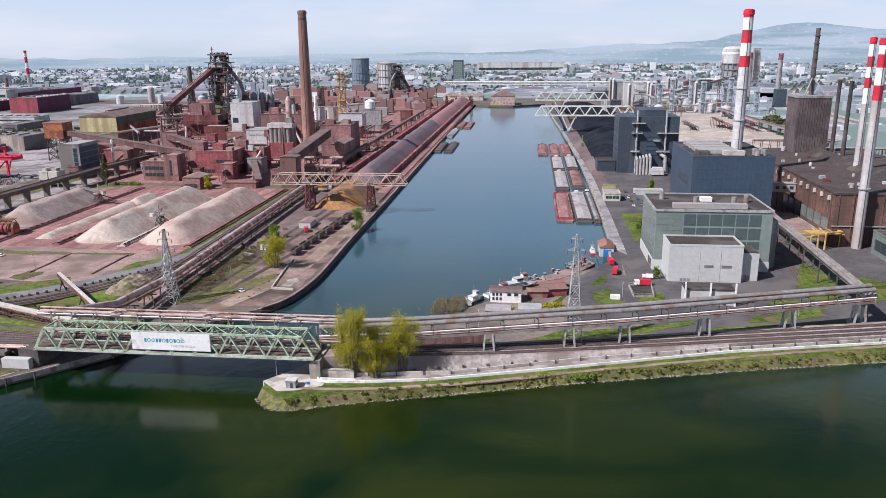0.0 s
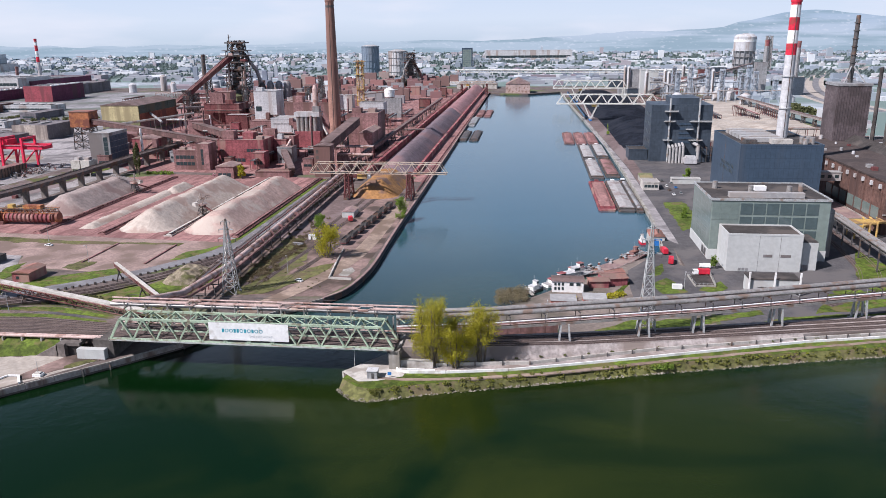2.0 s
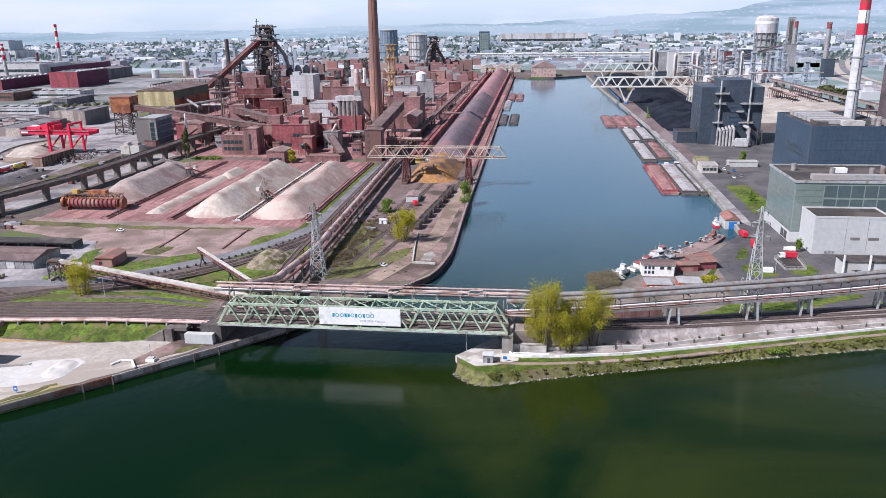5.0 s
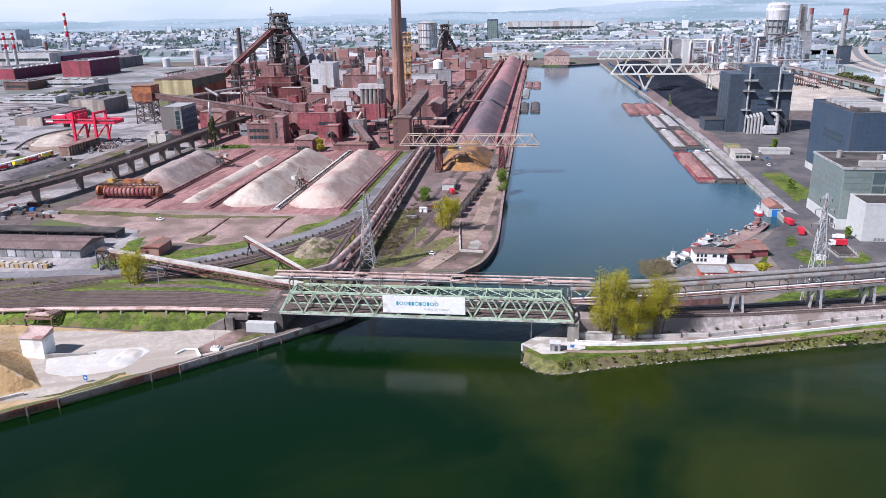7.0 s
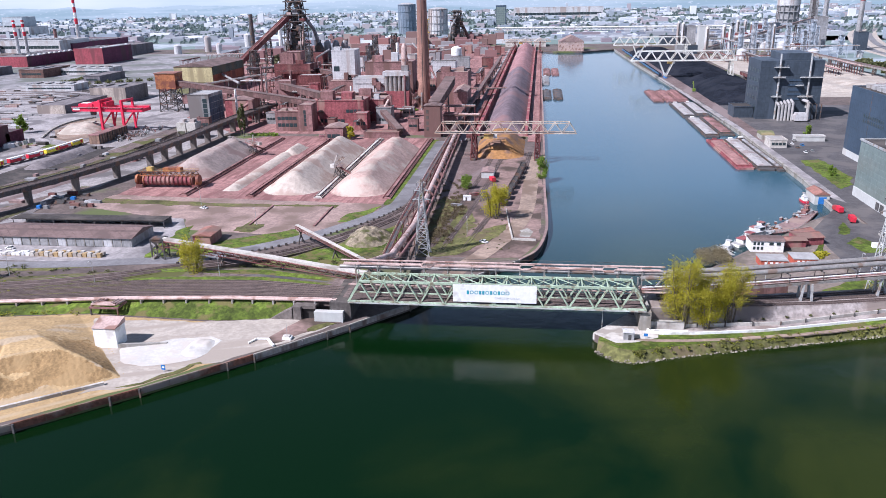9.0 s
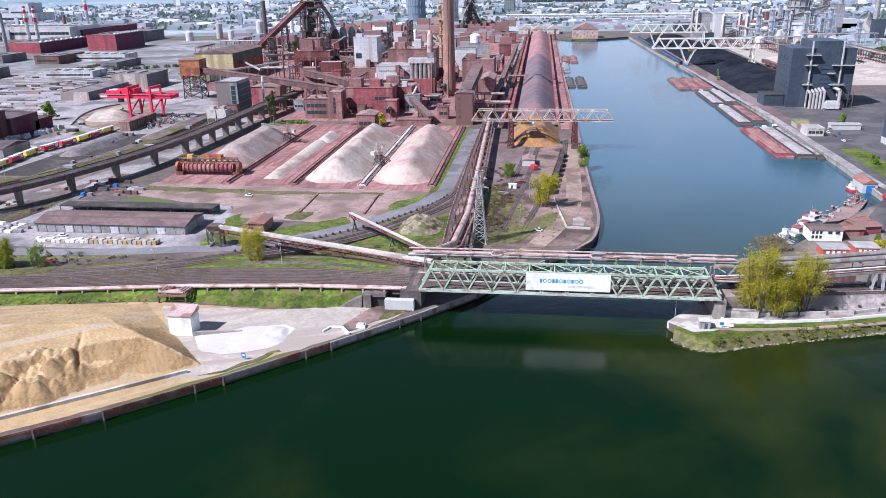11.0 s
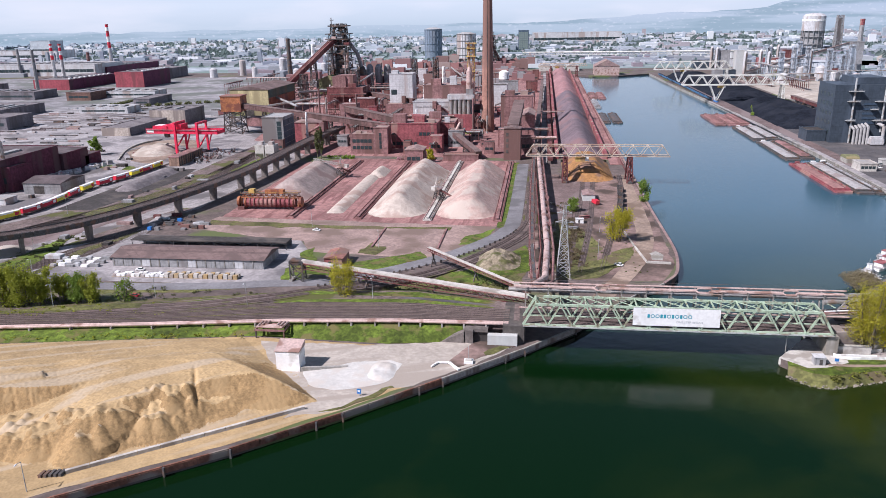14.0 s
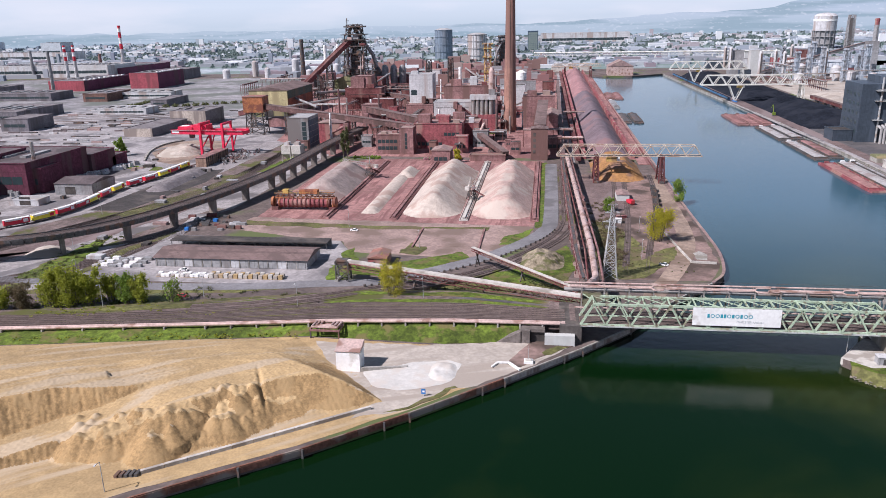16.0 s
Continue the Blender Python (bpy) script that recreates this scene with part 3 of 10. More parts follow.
def building(name, x0, y0, x1, y1, z1, wall, roof, label, category="building", group="", z0=4.4, kind="flat", rise=3.0, along="x", wins=(), extras=(), turn=0.0):
    """A building with a wall body, a roof and windows. wins: (face, u0, u1, z0, z1, nu, nz, material); extras: roof boxes (x, y, w, d, h, material)."""
    w, d, h = x1 - x0, y1 - y0, z1 - z0
    t = thing(name, (x0, y0, z0), label, category, group, turn)
    body, top = part("wall", Geo().box(0, 0, 0, w, d, h), wall, t), t
    if kind == "flat":
        g = Geo().box(-0.15, -0.15, h, w + 0.15, d + 0.15, h + 0.35)
        top = part("roof", g, roof, t)
        e = 0.45
        p = Geo().box(-0.3, -0.3, h + 0.1, w + 0.3, -0.3 + e, h + 0.9).box(-0.3, d + 0.3 - e, h + 0.1, w + 0.3, d + 0.3, h + 0.9)
        p.box(-0.3, -0.3 + e, h + 0.1, -0.3 + e, d + 0.3 - e, h + 0.9).box(w + 0.3 - e, -0.3 + e, h + 0.1, w + 0.3, d + 0.3 - e, h + 0.9)
        part("parapet", p, wall, t)
    elif kind == "gable":
        part("roof", Geo().gable(0, 0, w, d, h, h + rise, along, 0.6), roof, t)
    elif kind == "vault":
        n, g = 10, Geo()
        for i in range(n):
            a, b = math.pi * i / n, math.pi * (i + 1) / n
            ya, yb, za, zb = d / 2 - d / 2 * math.cos(a), d / 2 - d / 2 * math.cos(b), h + rise * math.sin(a), h + rise * math.sin(b)
            g.add([(0, ya, za), (w, ya, za), (w, yb, zb), (0, yb, zb), (0, ya, h - 0.1), (w, ya, h - 0.1), (w, yb, h - 0.1), (0, yb, h - 0.1)],
                  [(0, 1, 2, 3), (4, 0, 3, 7), (1, 5, 6, 2)])
        part("roof", g, roof, t)
    for face, u0, u1, a, b, nu, nz, m in wins:
        panes(face, u0, u1, a, b, nu, nz, 0.5, w, d, {"S": 0, "N": d, "W": 0, "E": w}[face], m, body)
    for x, y, ew, ed, eh, m in extras:
        part("roof_unit", Geo().box(x, y, h + 0.3, x + ew, y + ed, h + 0.3 + eh), m, top)
    return t


def lattice(geo, x0, y0, z0, x1, y1, z1, n, w=0.35):
    """Four corner posts with crossed braces, as in a steel tower; tapers from the first rectangle to the second."""
    (ax, ay, bx, by), (cx, cy, dx, dy) = (x0[0], y0[0], x0[1], y0[1]), (x1[0], y1[0], x1[1], y1[1])

    def ring(t):
        z = z0 + (z1 - z0) * t
        l = [(ax, ay), (bx, ay), (bx, by), (ax, by)]
        u = [(cx, cy), (dx, cy), (dx, dy), (cx, dy)]
        return [(p[0] + (q[0] - p[0]) * t, p[1] + (q[1] - p[1]) * t, z) for p, q in zip(l, u)]

    for i in range(4):
        geo.beam(ring(0)[i], ring(1)[i], w)
    for k in range(n):
        a, b = ring(k / n), ring((k + 1) / n)
        for i in range(4):
            j = (i + 1) % 4
            geo.beam(a[i], b[j], w * 0.6), geo.beam(a[j], b[i], w * 0.6), geo.beam(b[i], b[j], w * 0.6)
    return geo


def warren(geo, a, b, h, n, w=0.5, drop=0.0, posts=False):
    """A plane zigzag girder of height h from a to b with n bays."""
    a, b = Vector(a), Vector(b)
    up = Vector((0, 0, h))
    geo.beam(a, b, w), geo.beam(a + up, b + up, w)
    for i in range(n):
        p, q = a.lerp(b, i / n), a.lerp(b, (i + 1) / n)
        m = (p + q) / 2
        geo.beam(p, m + up, w * 0.7), geo.beam(m + up, q, w * 0.7)
        if posts:
            geo.beam(p, p + up, w * 0.6)
    return geo


def tree(x, y, z, h, r, leaves, label, seed, n=900, category="tree", group="", stems=1, shape=1.0, size=0.55):
    """Tapered stems with upswept limbs and a crown of small leaf clumps in upright sprays, uneven and open."""
    rnd = random.Random(seed)
    t = thing("tree", (x, y, z), label, category, group)
    g, sprays = Geo(), []
    k = h * 0.016
    for j in range(stems):
        a0 = j * 6.28 / stems + rnd.uniform(-0.5, 0.5)
        off = r * 0.42 * (stems > 1)
        hh = h * rnd.uniform(0.82, 1.0) if j else h
        foot = Vector((math.cos(a0) * off * 0.3, math.sin(a0) * off * 0.3, -2.0))
        mid = Vector((math.cos(a0) * off * 0.7, math.sin(a0) * off * 0.7, hh * 0.45))
        tip = Vector((math.cos(a0) * off, math.sin(a0) * off, hh * 0.93))
        g.tube(foot, mid, k * 1.1, k * 0.7, 6)
        g.tube(mid, tip, k * 0.7, k * 0.12, 5)
        sprays += [(mid, tip, 0.5)]
        for i in range(12 // stems + 5):
            a, s = rnd.uniform(0, 6.28), rnd.uniform(0.12, 0.75)
            b = foot.lerp(mid, s / 0.45) if s < 0.45 else mid.lerp(tip, (s - 0.45) / 0.5)
            reach = r * (1.0 - 0.65 * s) * rnd.uniform(0.55, 1.0) * (0.7 if stems > 1 else 1)
            e = b + Vector((math.cos(a) * reach, math.sin(a) * reach, hh * rnd.uniform(0.14, 0.3)))
            g.tube(b, e, k * 0.35, k * 0.06, 5)
            sprays.append((b.lerp(e, 0.35), e, rnd.uniform(0.5, 1.0)))
    part("trunk", g, "bark", t)
    c = Geo()
    for i in range(n):
        a, b, q = rnd.choice(sprays)
        p = a.lerp(b, rnd.random() ** 0.8) + Vector((rnd.gauss(0, 1), rnd.gauss(0, 1), rnd.gauss(0, 1.3) * shape)) * r * 0.14 * q
        s = rnd.uniform(0.4, 1.2) * size
        u = Vector((rnd.uniform(-1, 1), rnd.uniform(-1, 1), rnd.uniform(-0.9, 0.9))).normalized()
        w = u.cross(Vector((rnd.uniform(-1, 1), rnd.uniform(-1, 1), rnd.uniform(-1, 1)))).normalized()
        q2 = u.cross(w) * 0.35
        c.add([p - u * s, p + w * s * 0.7 + q2 * s, p + u * s, p - w * s * 0.7 + q2 * s], [(0, 1, 2, 3)])
    part("crown", c, leaves, t)
    return t


def bushes(name, spots, leaves, label, seed, size=0.5, per=60):
    """Low scrub: one mesh of leaf clumps at (x, y, z, radius)."""
    rnd = random.Random(seed)
    c = Geo()
    for x, y, z, r in spots:
        for i in range(per):
            a, e, q = rnd.uniform(0, 6.28), rnd.uniform(0.05, 1.0), rnd.uniform(0.4, 1) * r
            p = Vector((x + math.cos(a) * q * math.cos(e), y + math.sin(a) * q * math.cos(e), z + q * math.sin(e) * 0.9))
            s = rnd.uniform(0.5, 1.2) * size
            u = Vector((rnd.uniform(-1, 1), rnd.uniform(-1, 1), rnd.uniform(-0.6, 0.6))).normalized()
            w = u.cross(Vector((rnd.uniform(-1, 1), rnd.uniform(-1, 1), rnd.uniform(-1, 1)))).normalized()
            c.add([p - u * s, p + w * s * 0.8, p + u * s, p - w * s * 0.8], [(0, 1, 2, 3)])
    return solo(name, c, leaves, label, "bushes", kind="stuff")


# ---- ground, water and banks ----
G = 4.4   # level of the land
SEA = 1.4  # level of the water
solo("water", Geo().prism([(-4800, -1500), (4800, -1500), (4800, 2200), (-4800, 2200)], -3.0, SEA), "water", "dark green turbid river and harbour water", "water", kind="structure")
SHORE_WEST = [(-4800, -1400), (-1500, -740), (-600, -92), (-303, 139.8), (-266, 166.5), (-239, 189.5), (-211, 215.4), (-184, 242), (-164.7, 263), (-150, 285), (-136, 303), (-122.5, 318)] \
    + smooth_line([(-122.5, 318), (-115, 332), (-110.8, 358), (-110, 385), (-111, 454), (-111, 560)], 4)[1:] + [(-112, 839), (-117, 1560)]
SHORE_EAST = [(30, 1566), (38, 1240), (42, 1139), (51.5, 843), (52.5, 643), (51, 481), (48, 440), (46, 407), (26, 388), (10, 368), (-15, 341), (-34, 319), (-55, 296), (-72, 272), (-80.3, 260),
              (-94.2, 241.8), (-88, 233.2), (-70, 239), (-45.4, 247.5), (15, 264.5), (80, 282), (141, 297), (420, 371), (1500, 680), (4800, 1650)]
LAND = SHORE_WEST + [(-84, 1521), (-35, 1516)] + SHORE_EAST + [(4800, 4900), (-4800, 4900)]
solo("ground", Geo().prism(LAND, -4.0, G), "dirt", "dusty brown industrial ground with weedy patches", "ground", kind="structure")


def ribbon(front, back, base):
    """An embankment between two lines of (x, y, z) points."""
    n = len(front)
    v = list(front) + list(back) + [(x, y, base) for x, y, z in front] + [(x, y, base) for x, y, z in back]
    f = []
    for i in range(n - 1):
        f += [(i, i + 1, n + i + 1, n + i), (2 * n + i, 2 * n + i + 1, i + 1, i), (n + i, n + i + 1, 3 * n + i + 1, 3 * n + i)]
    f += [(0, n, 3 * n, 2 * n), (2 * n - 1, n - 1, 3 * n - 1, 4 * n - 1)]
    return Geo().add(v, f)


# west railway embankment, climbing to the bridge, and the grass slope before it
EMB_F = [(-900, 165, 6.4), (-410, 237, 6.4), (-375, 241.5, 6.5), (-330, 247, 6.6), (-278, 252.5, 7.6), (-230, 253, 9.6), (-186, 251, 11.6)]
EMB_B = [(-900, 184, 6.4), (-410, 257, 6.4), (-375, 263, 6.5), (-330, 273, 6.6), (-278, 287, 7.6), (-230, 284, 9.6), (-186, 268, 11.6)]
solo("rail_embankment", ribbon(EMB_F, EMB_B, 4.0), "rail_ground", "dark rusty ballast bed with many rail tracks", "embankment", kind="structure")
SLOPE_F = [(-900, 152, 4.45), (-404, 225, 4.45), (-328, 238, 4.45), (-287, 244, 4.45), (-235, 241.5, 4.45), (-200, 247, 4.45)]
SLOPE_T = [(-900, 165, 6.35), (-410, 237, 6.35), (-330, 247, 6.55), (-278, 252.5, 7.55), (-230, 253, 9.5), (-200, 252.2, 10.8)]
solo("grass_slope", ribbon(SLOPE_F, SLOPE_T, 4.0), "grass", "bright green grass slope below the railway", "grass", kind="structure")
BACK_T = [(x, y, z - 0.05) for x, y, z in EMB_B[1:]]
solo("scrub_slope", ribbon(BACK_T, [(-410, 266, 4.45), (-375, 272, 4.45), (-330, 283, 4.45), (-278, 296, 4.45), (-230, 300, 4.45), (-186, 290, 4.45)], 4.0), "scrub", "weedy slope behind the railway", "grass", kind="structure")
# east railway embankment beyond the bridge
RE_F = [(-74, 249.5, 11.6), (-60, 252.5, 11.2), (-40, 258, 9.6), (-10, 266, 7.8), (30, 276.5, 6.9), (80, 288.5, 6.6), (142, 303, 6.4), (420, 377, 6.0)]
RE_B = [(-74, 266, 11.6), (-60, 266, 11.2), (-40, 269, 9.6), (-10, 279, 7.8), (30, 290, 6.9), (80, 303, 6.6), (142, 318, 6.4), (420, 392, 6.0)]
solo("rail_embankment_east", ribbon(RE_F, RE_B, 4.0), "river_ballast", "pale grey ballast bed of the river railway", "embankment", kind="structure")
solo("rail_slope", ribbon([(x, y - 2.2, 4.45) for x, y, z in RE_F[1:6]], [(x, y + 0.05, z - 0.1) for x, y, z in RE_F[1:6]], 4.0), "river_ballast", "pale stony slope below the river railway", "ground", kind="structure")
sheet("ballast_strip", [(-66, 245), (-57, 245.2), (-34, 249.2), (-8, 257), (20, 266), (80, 285.6), (142, 300.3), (420, 374), (420, 376), (142, 303), (80, 289), (21, 274), (-27, 260), (-60, 251)], G + 0.09, "river_ballast", "pale stony strip between parapet and river railway", "ground")
# river bank: stony slope, grass verge, path, white parapet
WATERLINE = [(x, y - 2.4) for x, y in ((-94, 234.5), (-88.4, 228.5), (-82, 227.5), (-64, 234), (-45.4, 239.7), (15, 257.9), (79.5, 275.5), (141, 290.5), (420, 362), (1500, 668))]
CREST = [(-93, 236.4), (-87, 231), (-81, 229.4), (-64, 235), (-46, 240.3), (14, 258.3), (78.5, 275.8), (140, 290.8), (419, 364.5), (1499, 671)]
solo("river_bank", ribbon([(x, y, SEA - 0.5) for x, y in WATERLINE], [(x, y, 4.35) for x, y in CREST], -3.5), "scrub", "weedy stone bank of the river", "bank", kind="structure")
sheet("bank_grass", CREST + [(418, 371), (139, 299.5), (78, 284.5), (13, 264.3), (-8, 257), (-34, 249), (-57, 245), (-66, 244), (-80, 240), (-92, 241)], G + 0.06, "grass", "narrow grass verge above the river bank", "grass")
PARAPET = [(-75.5, 251), (-76.0, 247.2), (-74.0, 243.6), (-70, 242.8), (-57, 244), (-34.6, 248), (-8, 256), (19.4, 264.8), (80, 284.5), (142, 299.2), (420, 373)]
PATHLINE = [(-82, 238.5), (-72, 237.6), (-57, 239.2), (-42, 242), (-9.5, 250.8), (20, 261), (80, 279.6), (141, 296.4), (418, 370)]
sheet("bank_path", strip(smooth_line(PATHLINE, 3), 1.9), G + 0.12, "bank_sand", "narrow dusty path along the river bank", "path")
rnd = random.Random(5)
stones = Geo()
for a, b in zip(WATERLINE[:8], WATERLINE[1:8]):
    n = int(math.dist(a, b) * 4.5)
    for i in range(n):
        k = rnd.random()
        x, y = a[0] + (b[0] - a[0]) * k, a[1] + (b[1] - a[1]) * k
        u = rnd.random() ** 2.2
        s = rnd.uniform(0.2, 0.6)
        x, y, z = x - 0.5 * u, y + 2.2 * u - 0.2, SEA - 0.25 + 1.0 * u
        ring = [(x + s * rnd.uniform(0.6, 1.1) * math.cos(j * 1.257), y + s * rnd.uniform(0.6, 1.1) * math.sin(j * 1.257), z + rnd.uniform(-0.1, 0.15)) for j in range(5)]
        stones.add(ring + [(x, y, z + s * 0.8), (x, y, z - s)], [(j, (j + 1) % 5, 5) for j in range(5)] + [((j + 1) % 5, j, 6) for j in range(5)])
solo("bank_stones", stones, "rock", "rough grey stones along the water's edge", "stones", kind="stuff")

# quay walls
QUAY = SHORE_WEST[2:12]
quay = thing("quay_wall", (0, 0, 0), "rusty sheet-pile quay wall with a pale concrete cap", "quay")
tagged(quay, kind="structure")
for i, (a, b) in enumerate(zip(QUAY, QUAY[1:])):
    d = Vector((b[0] - a[0], b[1] - a[1], 0)).normalized()
    nrm = Vector((d.y, -d.x, 0))
    n = max(1, int(math.dist(a, b) / 8))
    for k in range(n):
        p = Vector((*a, 0)).lerp(Vector((*b, 0)), k / n)
        q = Vector((*a, 0)).lerp(Vector((*b, 0)), (k + 0.985) / n)
        # lower wall is set back and darker than the panel above
        part("dark_lower_wall", Geo().beam(p - nrm * 0.35 + Vector((0, 0, 0.4)), q - nrm * 0.35 + Vector((0, 0, 0.4)), 0.5, 5.0), "steel_dark", quay)
        part("wall_panel", Geo().beam(p + nrm * 0.15 + Vector((0, 0, 3.2)), q + nrm * 0.15 + Vector((0, 0, 3.2)), 0.5, 1.8), "rust_pile" if i < 4 else "quay_face", quay)
        if k % 3 == 0:
            part("fender", Geo().beam(p + nrm * 0.6 + Vector((0, 0, 0.8)), p + nrm * 0.6 + Vector((0, 0, 4.3)), 0.6), "steel_dark", quay)
        part("cap", Geo().beam(p + Vector((0, 0, 4.2)), q + Vector((0, 0, 4.2)), 0.55, 0.5), "concrete" if i > 3 else "rust_pile", quay)
west_quay = thing("harbour_wall", (0, 0, 0), "dark stone harbour edge with a concrete kerb", "quay")
tagged(west_quay, kind="structure")
for line, nm in ((SHORE_WEST[11:], "west"), (SHORE_EAST[:8], "east")):
    g, c = Geo(), Geo()
    for a, b in zip(line, line[1:]):
        g.beam((*a, 1.0), (*b, 1.0), 0.7, 6.2)
        c.beam((*a, G + 0.1), (*b, G + 0.1), 1.4, 0.5)
    part("wall_face", g, "steel_dark" if nm == "west" else "concrete", west_quay)
    part("kerb", c, "concrete" if nm == "east" else "roof_brown", west_quay)

# surfaces of the yards
sheet("sand_yard", [(-900, 140), (-404, 222), (-328, 237), (-287, 243), (-240, 240.5), (-215, 236), (-210, 219), (-240, 191), (-267, 168.5), (-304, 142), (-600, -88), (-900, -300)], G + 0.06, "sand", "tan sand yard with wheel tracks")
sheet("stone_dust", [(-283, 240), (-240, 240.3), (-205, 246), (-188, 243.5), (-196, 231), (-222, 208), (-246, 188), (-256, 183), (-252, 196), (-262, 206), (-276, 222)], G + 0.12, "lime", "pale stone dust around the silo")
sheet("red_stockyard", [(-376, 420), (-204, 408), (-200, 612), (-340, 622), (-378, 600)], G + 0.08, "red_dust", "red ore-stained stockyard floor")
sheet("front_yard", [(-318, 372), (-205, 372), (-204, 408), (-378, 420), (-380, 392)], G + 0.05, "pink_gravel", "pinkish gravel yard before the stockpiles")
sheet("gravel_yard", [(-300, 352), (-228, 345), (-214, 372), (-310, 374)], G + 0.09, "pink_gravel", "dusty pink gravel yard")
sheet("paved_yard", [(-470, 300), (-300, 300), (-298, 350), (-310, 372), (-405, 378), (-440, 350)], G + 0.1, "paved", "grey paved storage yard")
ROAD = smooth_line([(-760, 285), (-600, 290), (-455, 297), (-382, 293), (-330, 297), (-302.5, 302.5), (-286, 305), (-272, 309), (-256.5, 321.6), (-244, 332), (-229, 347), (-217.7, 362), (-205.7, 381.4), (-198, 401), (-194.6, 430), (-194, 600)], 5)
sheet("road_south", strip(ROAD, 9), G + 0.16, "road", "worn grey works road with a bend", "road")
sheet("east_verge", [(-203.5, 405), (-198, 405), (-198, 606), (-203.5, 606)], G + 0.13, "grass", "strip of grass beside the stockpiles", "grass")
sheet("bank_dirt", [(-184, 320), (-122, 320), (-113, 345), (-112, 560), (-186, 560)], G + 0.05, "brown_dirt", "rutted brown dirt on the harbour bank")
sheet("bank_green", [(-170, 318), (-152, 322), (-134, 352), (-131, 372), (-140, 366), (-152, 344), (-168, 330)], G + 0.145, "scrub", "thin green strip on the bank", "grass")
sheet("ash_ground", [(-183, 420), (-158, 420), (-146, 470), (-142, 540), (-184, 540)], G + 0.118, "ash", "dark ashy ground round the sidings", "ground")
sheet("bank_track", strip(smooth_line([(-152, 296), (-138, 330), (-126, 368), (-120.5, 420), (-119, 560)], 5), 9), G + 0.12, "bank_sand", "pale vehicle track along the harbour bank", "path")
sheet("field_grass", [(-299.9, 309), (-303.2, 352), (-299, 361), (-291.2, 337), (-291.3, 309)], G + 0.15, "grass", "grass patch at the belt end tower", "grass")
sheet("field_grass", [(-284, 318), (-271, 336), (-240, 356.4), (-236, 346.5), (-248.5, 335), (-259, 326), (-272, 316)], G + 0.14, "grass", "grass band along the road bend", "grass")
sheet("field_grass", [(-222, 370), (-220.3, 386.5), (-211.3, 395), (-204, 404), (-207, 388), (-217, 371)], G + 0.14, "grass", "bright grass wedge by the stockyard corner", "grass")
sheet("field_grass", [(-229, 311), (-220.3, 323), (-209, 335), (-197.9, 352), (-186, 373), (-182.6, 330), (-193.3, 322), (-204, 306), (-219, 303)], G + 0.13, "grass", "bright grass inside the track curve", "grass")
sheet("field_grass", [(-262, 303), (-246, 314), (-234, 326), (-231, 324), (-240, 312), (-256, 301)], G + 0.12, "scrub", "weedy strip between road and track curve", "grass")
sheet("gravel_pad", [(-266, 364), (-267, 399.5), (-233.5, 400), (-233, 365.5)], G + 0.16, "pink_gravel", "levelled pink gravel pad with low kerbs")
for x in (-268, -232.4):
    solo("pad_kerb", Geo().box(x - 0.5, 362, G, x + 0.5, 400, G + 0.7), "brick_brown", "low rusty kerb beside the gravel pad", "kerb", kind="structure")
sheet("bank_scrub", [(-172, 330), (-150, 338), (-148, 378), (-160, 420), (-172, 440)], G + 0.1, "scrub", "weedy strip beside the pipeline", "grass")
sheet("meadow_scrub", [(-250, 300), (-190, 296), (-184, 330), (-188, 366), (-203, 346), (-225, 318)], G + 0.08, "scrub", "rough weeds between road and railway", "grass")
sheet("plant_floor", [(-480, 640), (-112, 622), (-116, 1550), (-700, 1550)], G + 0.04, "red_dust", "red-dusted works ground")
sheet("rail_yard", [(-640, 300), (-470, 300), (-440, 352), (-400, 440), (-392, 640), (-470, 720), (-560, 560)], G + 0.05, "yard_dark", "grey rail and storage yard")
sheet("track_field", [(-600, 232), (-522, 322), (-486, 395), (-466, 445), (-450, 500), (-445, 560), (-446, 700), (-422, 700), (-410, 560), (-420, 480), (-432, 420), (-446, 372), (-480, 322), (-560, 290), (-640, 268)], G + 0.085, "ash", "ashy brown ground of the rail fan beside the viaduct", "ground")
sheet("west_yard", [(-900, 560), (-560, 560), (-470, 720), (-500, 900), (-900, 980)], G + 0.07, "paved", "pale grey storage yard")
sheet("coal_yard", [(55, 800), (150, 800), (150, 1500), (44, 1500)], G + 0.06, "coal", "coal-blackened quay floor")
sheet("east_ground", [(52, 300), (240, 330), (240, 800), (56, 800)], G + 0.03, "asphalt", "dark asphalt works ground")
sheet("quay_strip", [(49, 440), (57, 425), (58, 520), (58, 680), (55, 800), (46, 1100), (43, 1100), (52.5, 640), (51.5, 480)], G + 0.12, "paved", "grey concrete quay strip")
sheet("quay_lawn", [(65, 455), (76, 468), (82, 485), (80, 540), (66, 535)], G + 0.14, "grass", "triangular lawn beside the quay road", "grass")
sheet("sand_field", [(150, 860), (320, 860), (330, 1400), (160, 1400)], G + 0.08, "lime", "pale sandy field")
sheet("mouth_road", [(20, 312), (66, 322), (66, 376), (50, 384), (53, 420), (58, 470), (50, 470), (46, 412), (34, 392), (22, 372), (20, 345)], G + 0.1, "asphalt", "mauve-grey asphalt works road at the harbour mouth", "road")
sheet("mouth_ground", [(-72, 268), (50, 300), (52, 404), (30, 390), (-15, 339), (-55, 295)], G + 0.05, "mouth_dirt", "dusty brown ground at the harbour mouth")
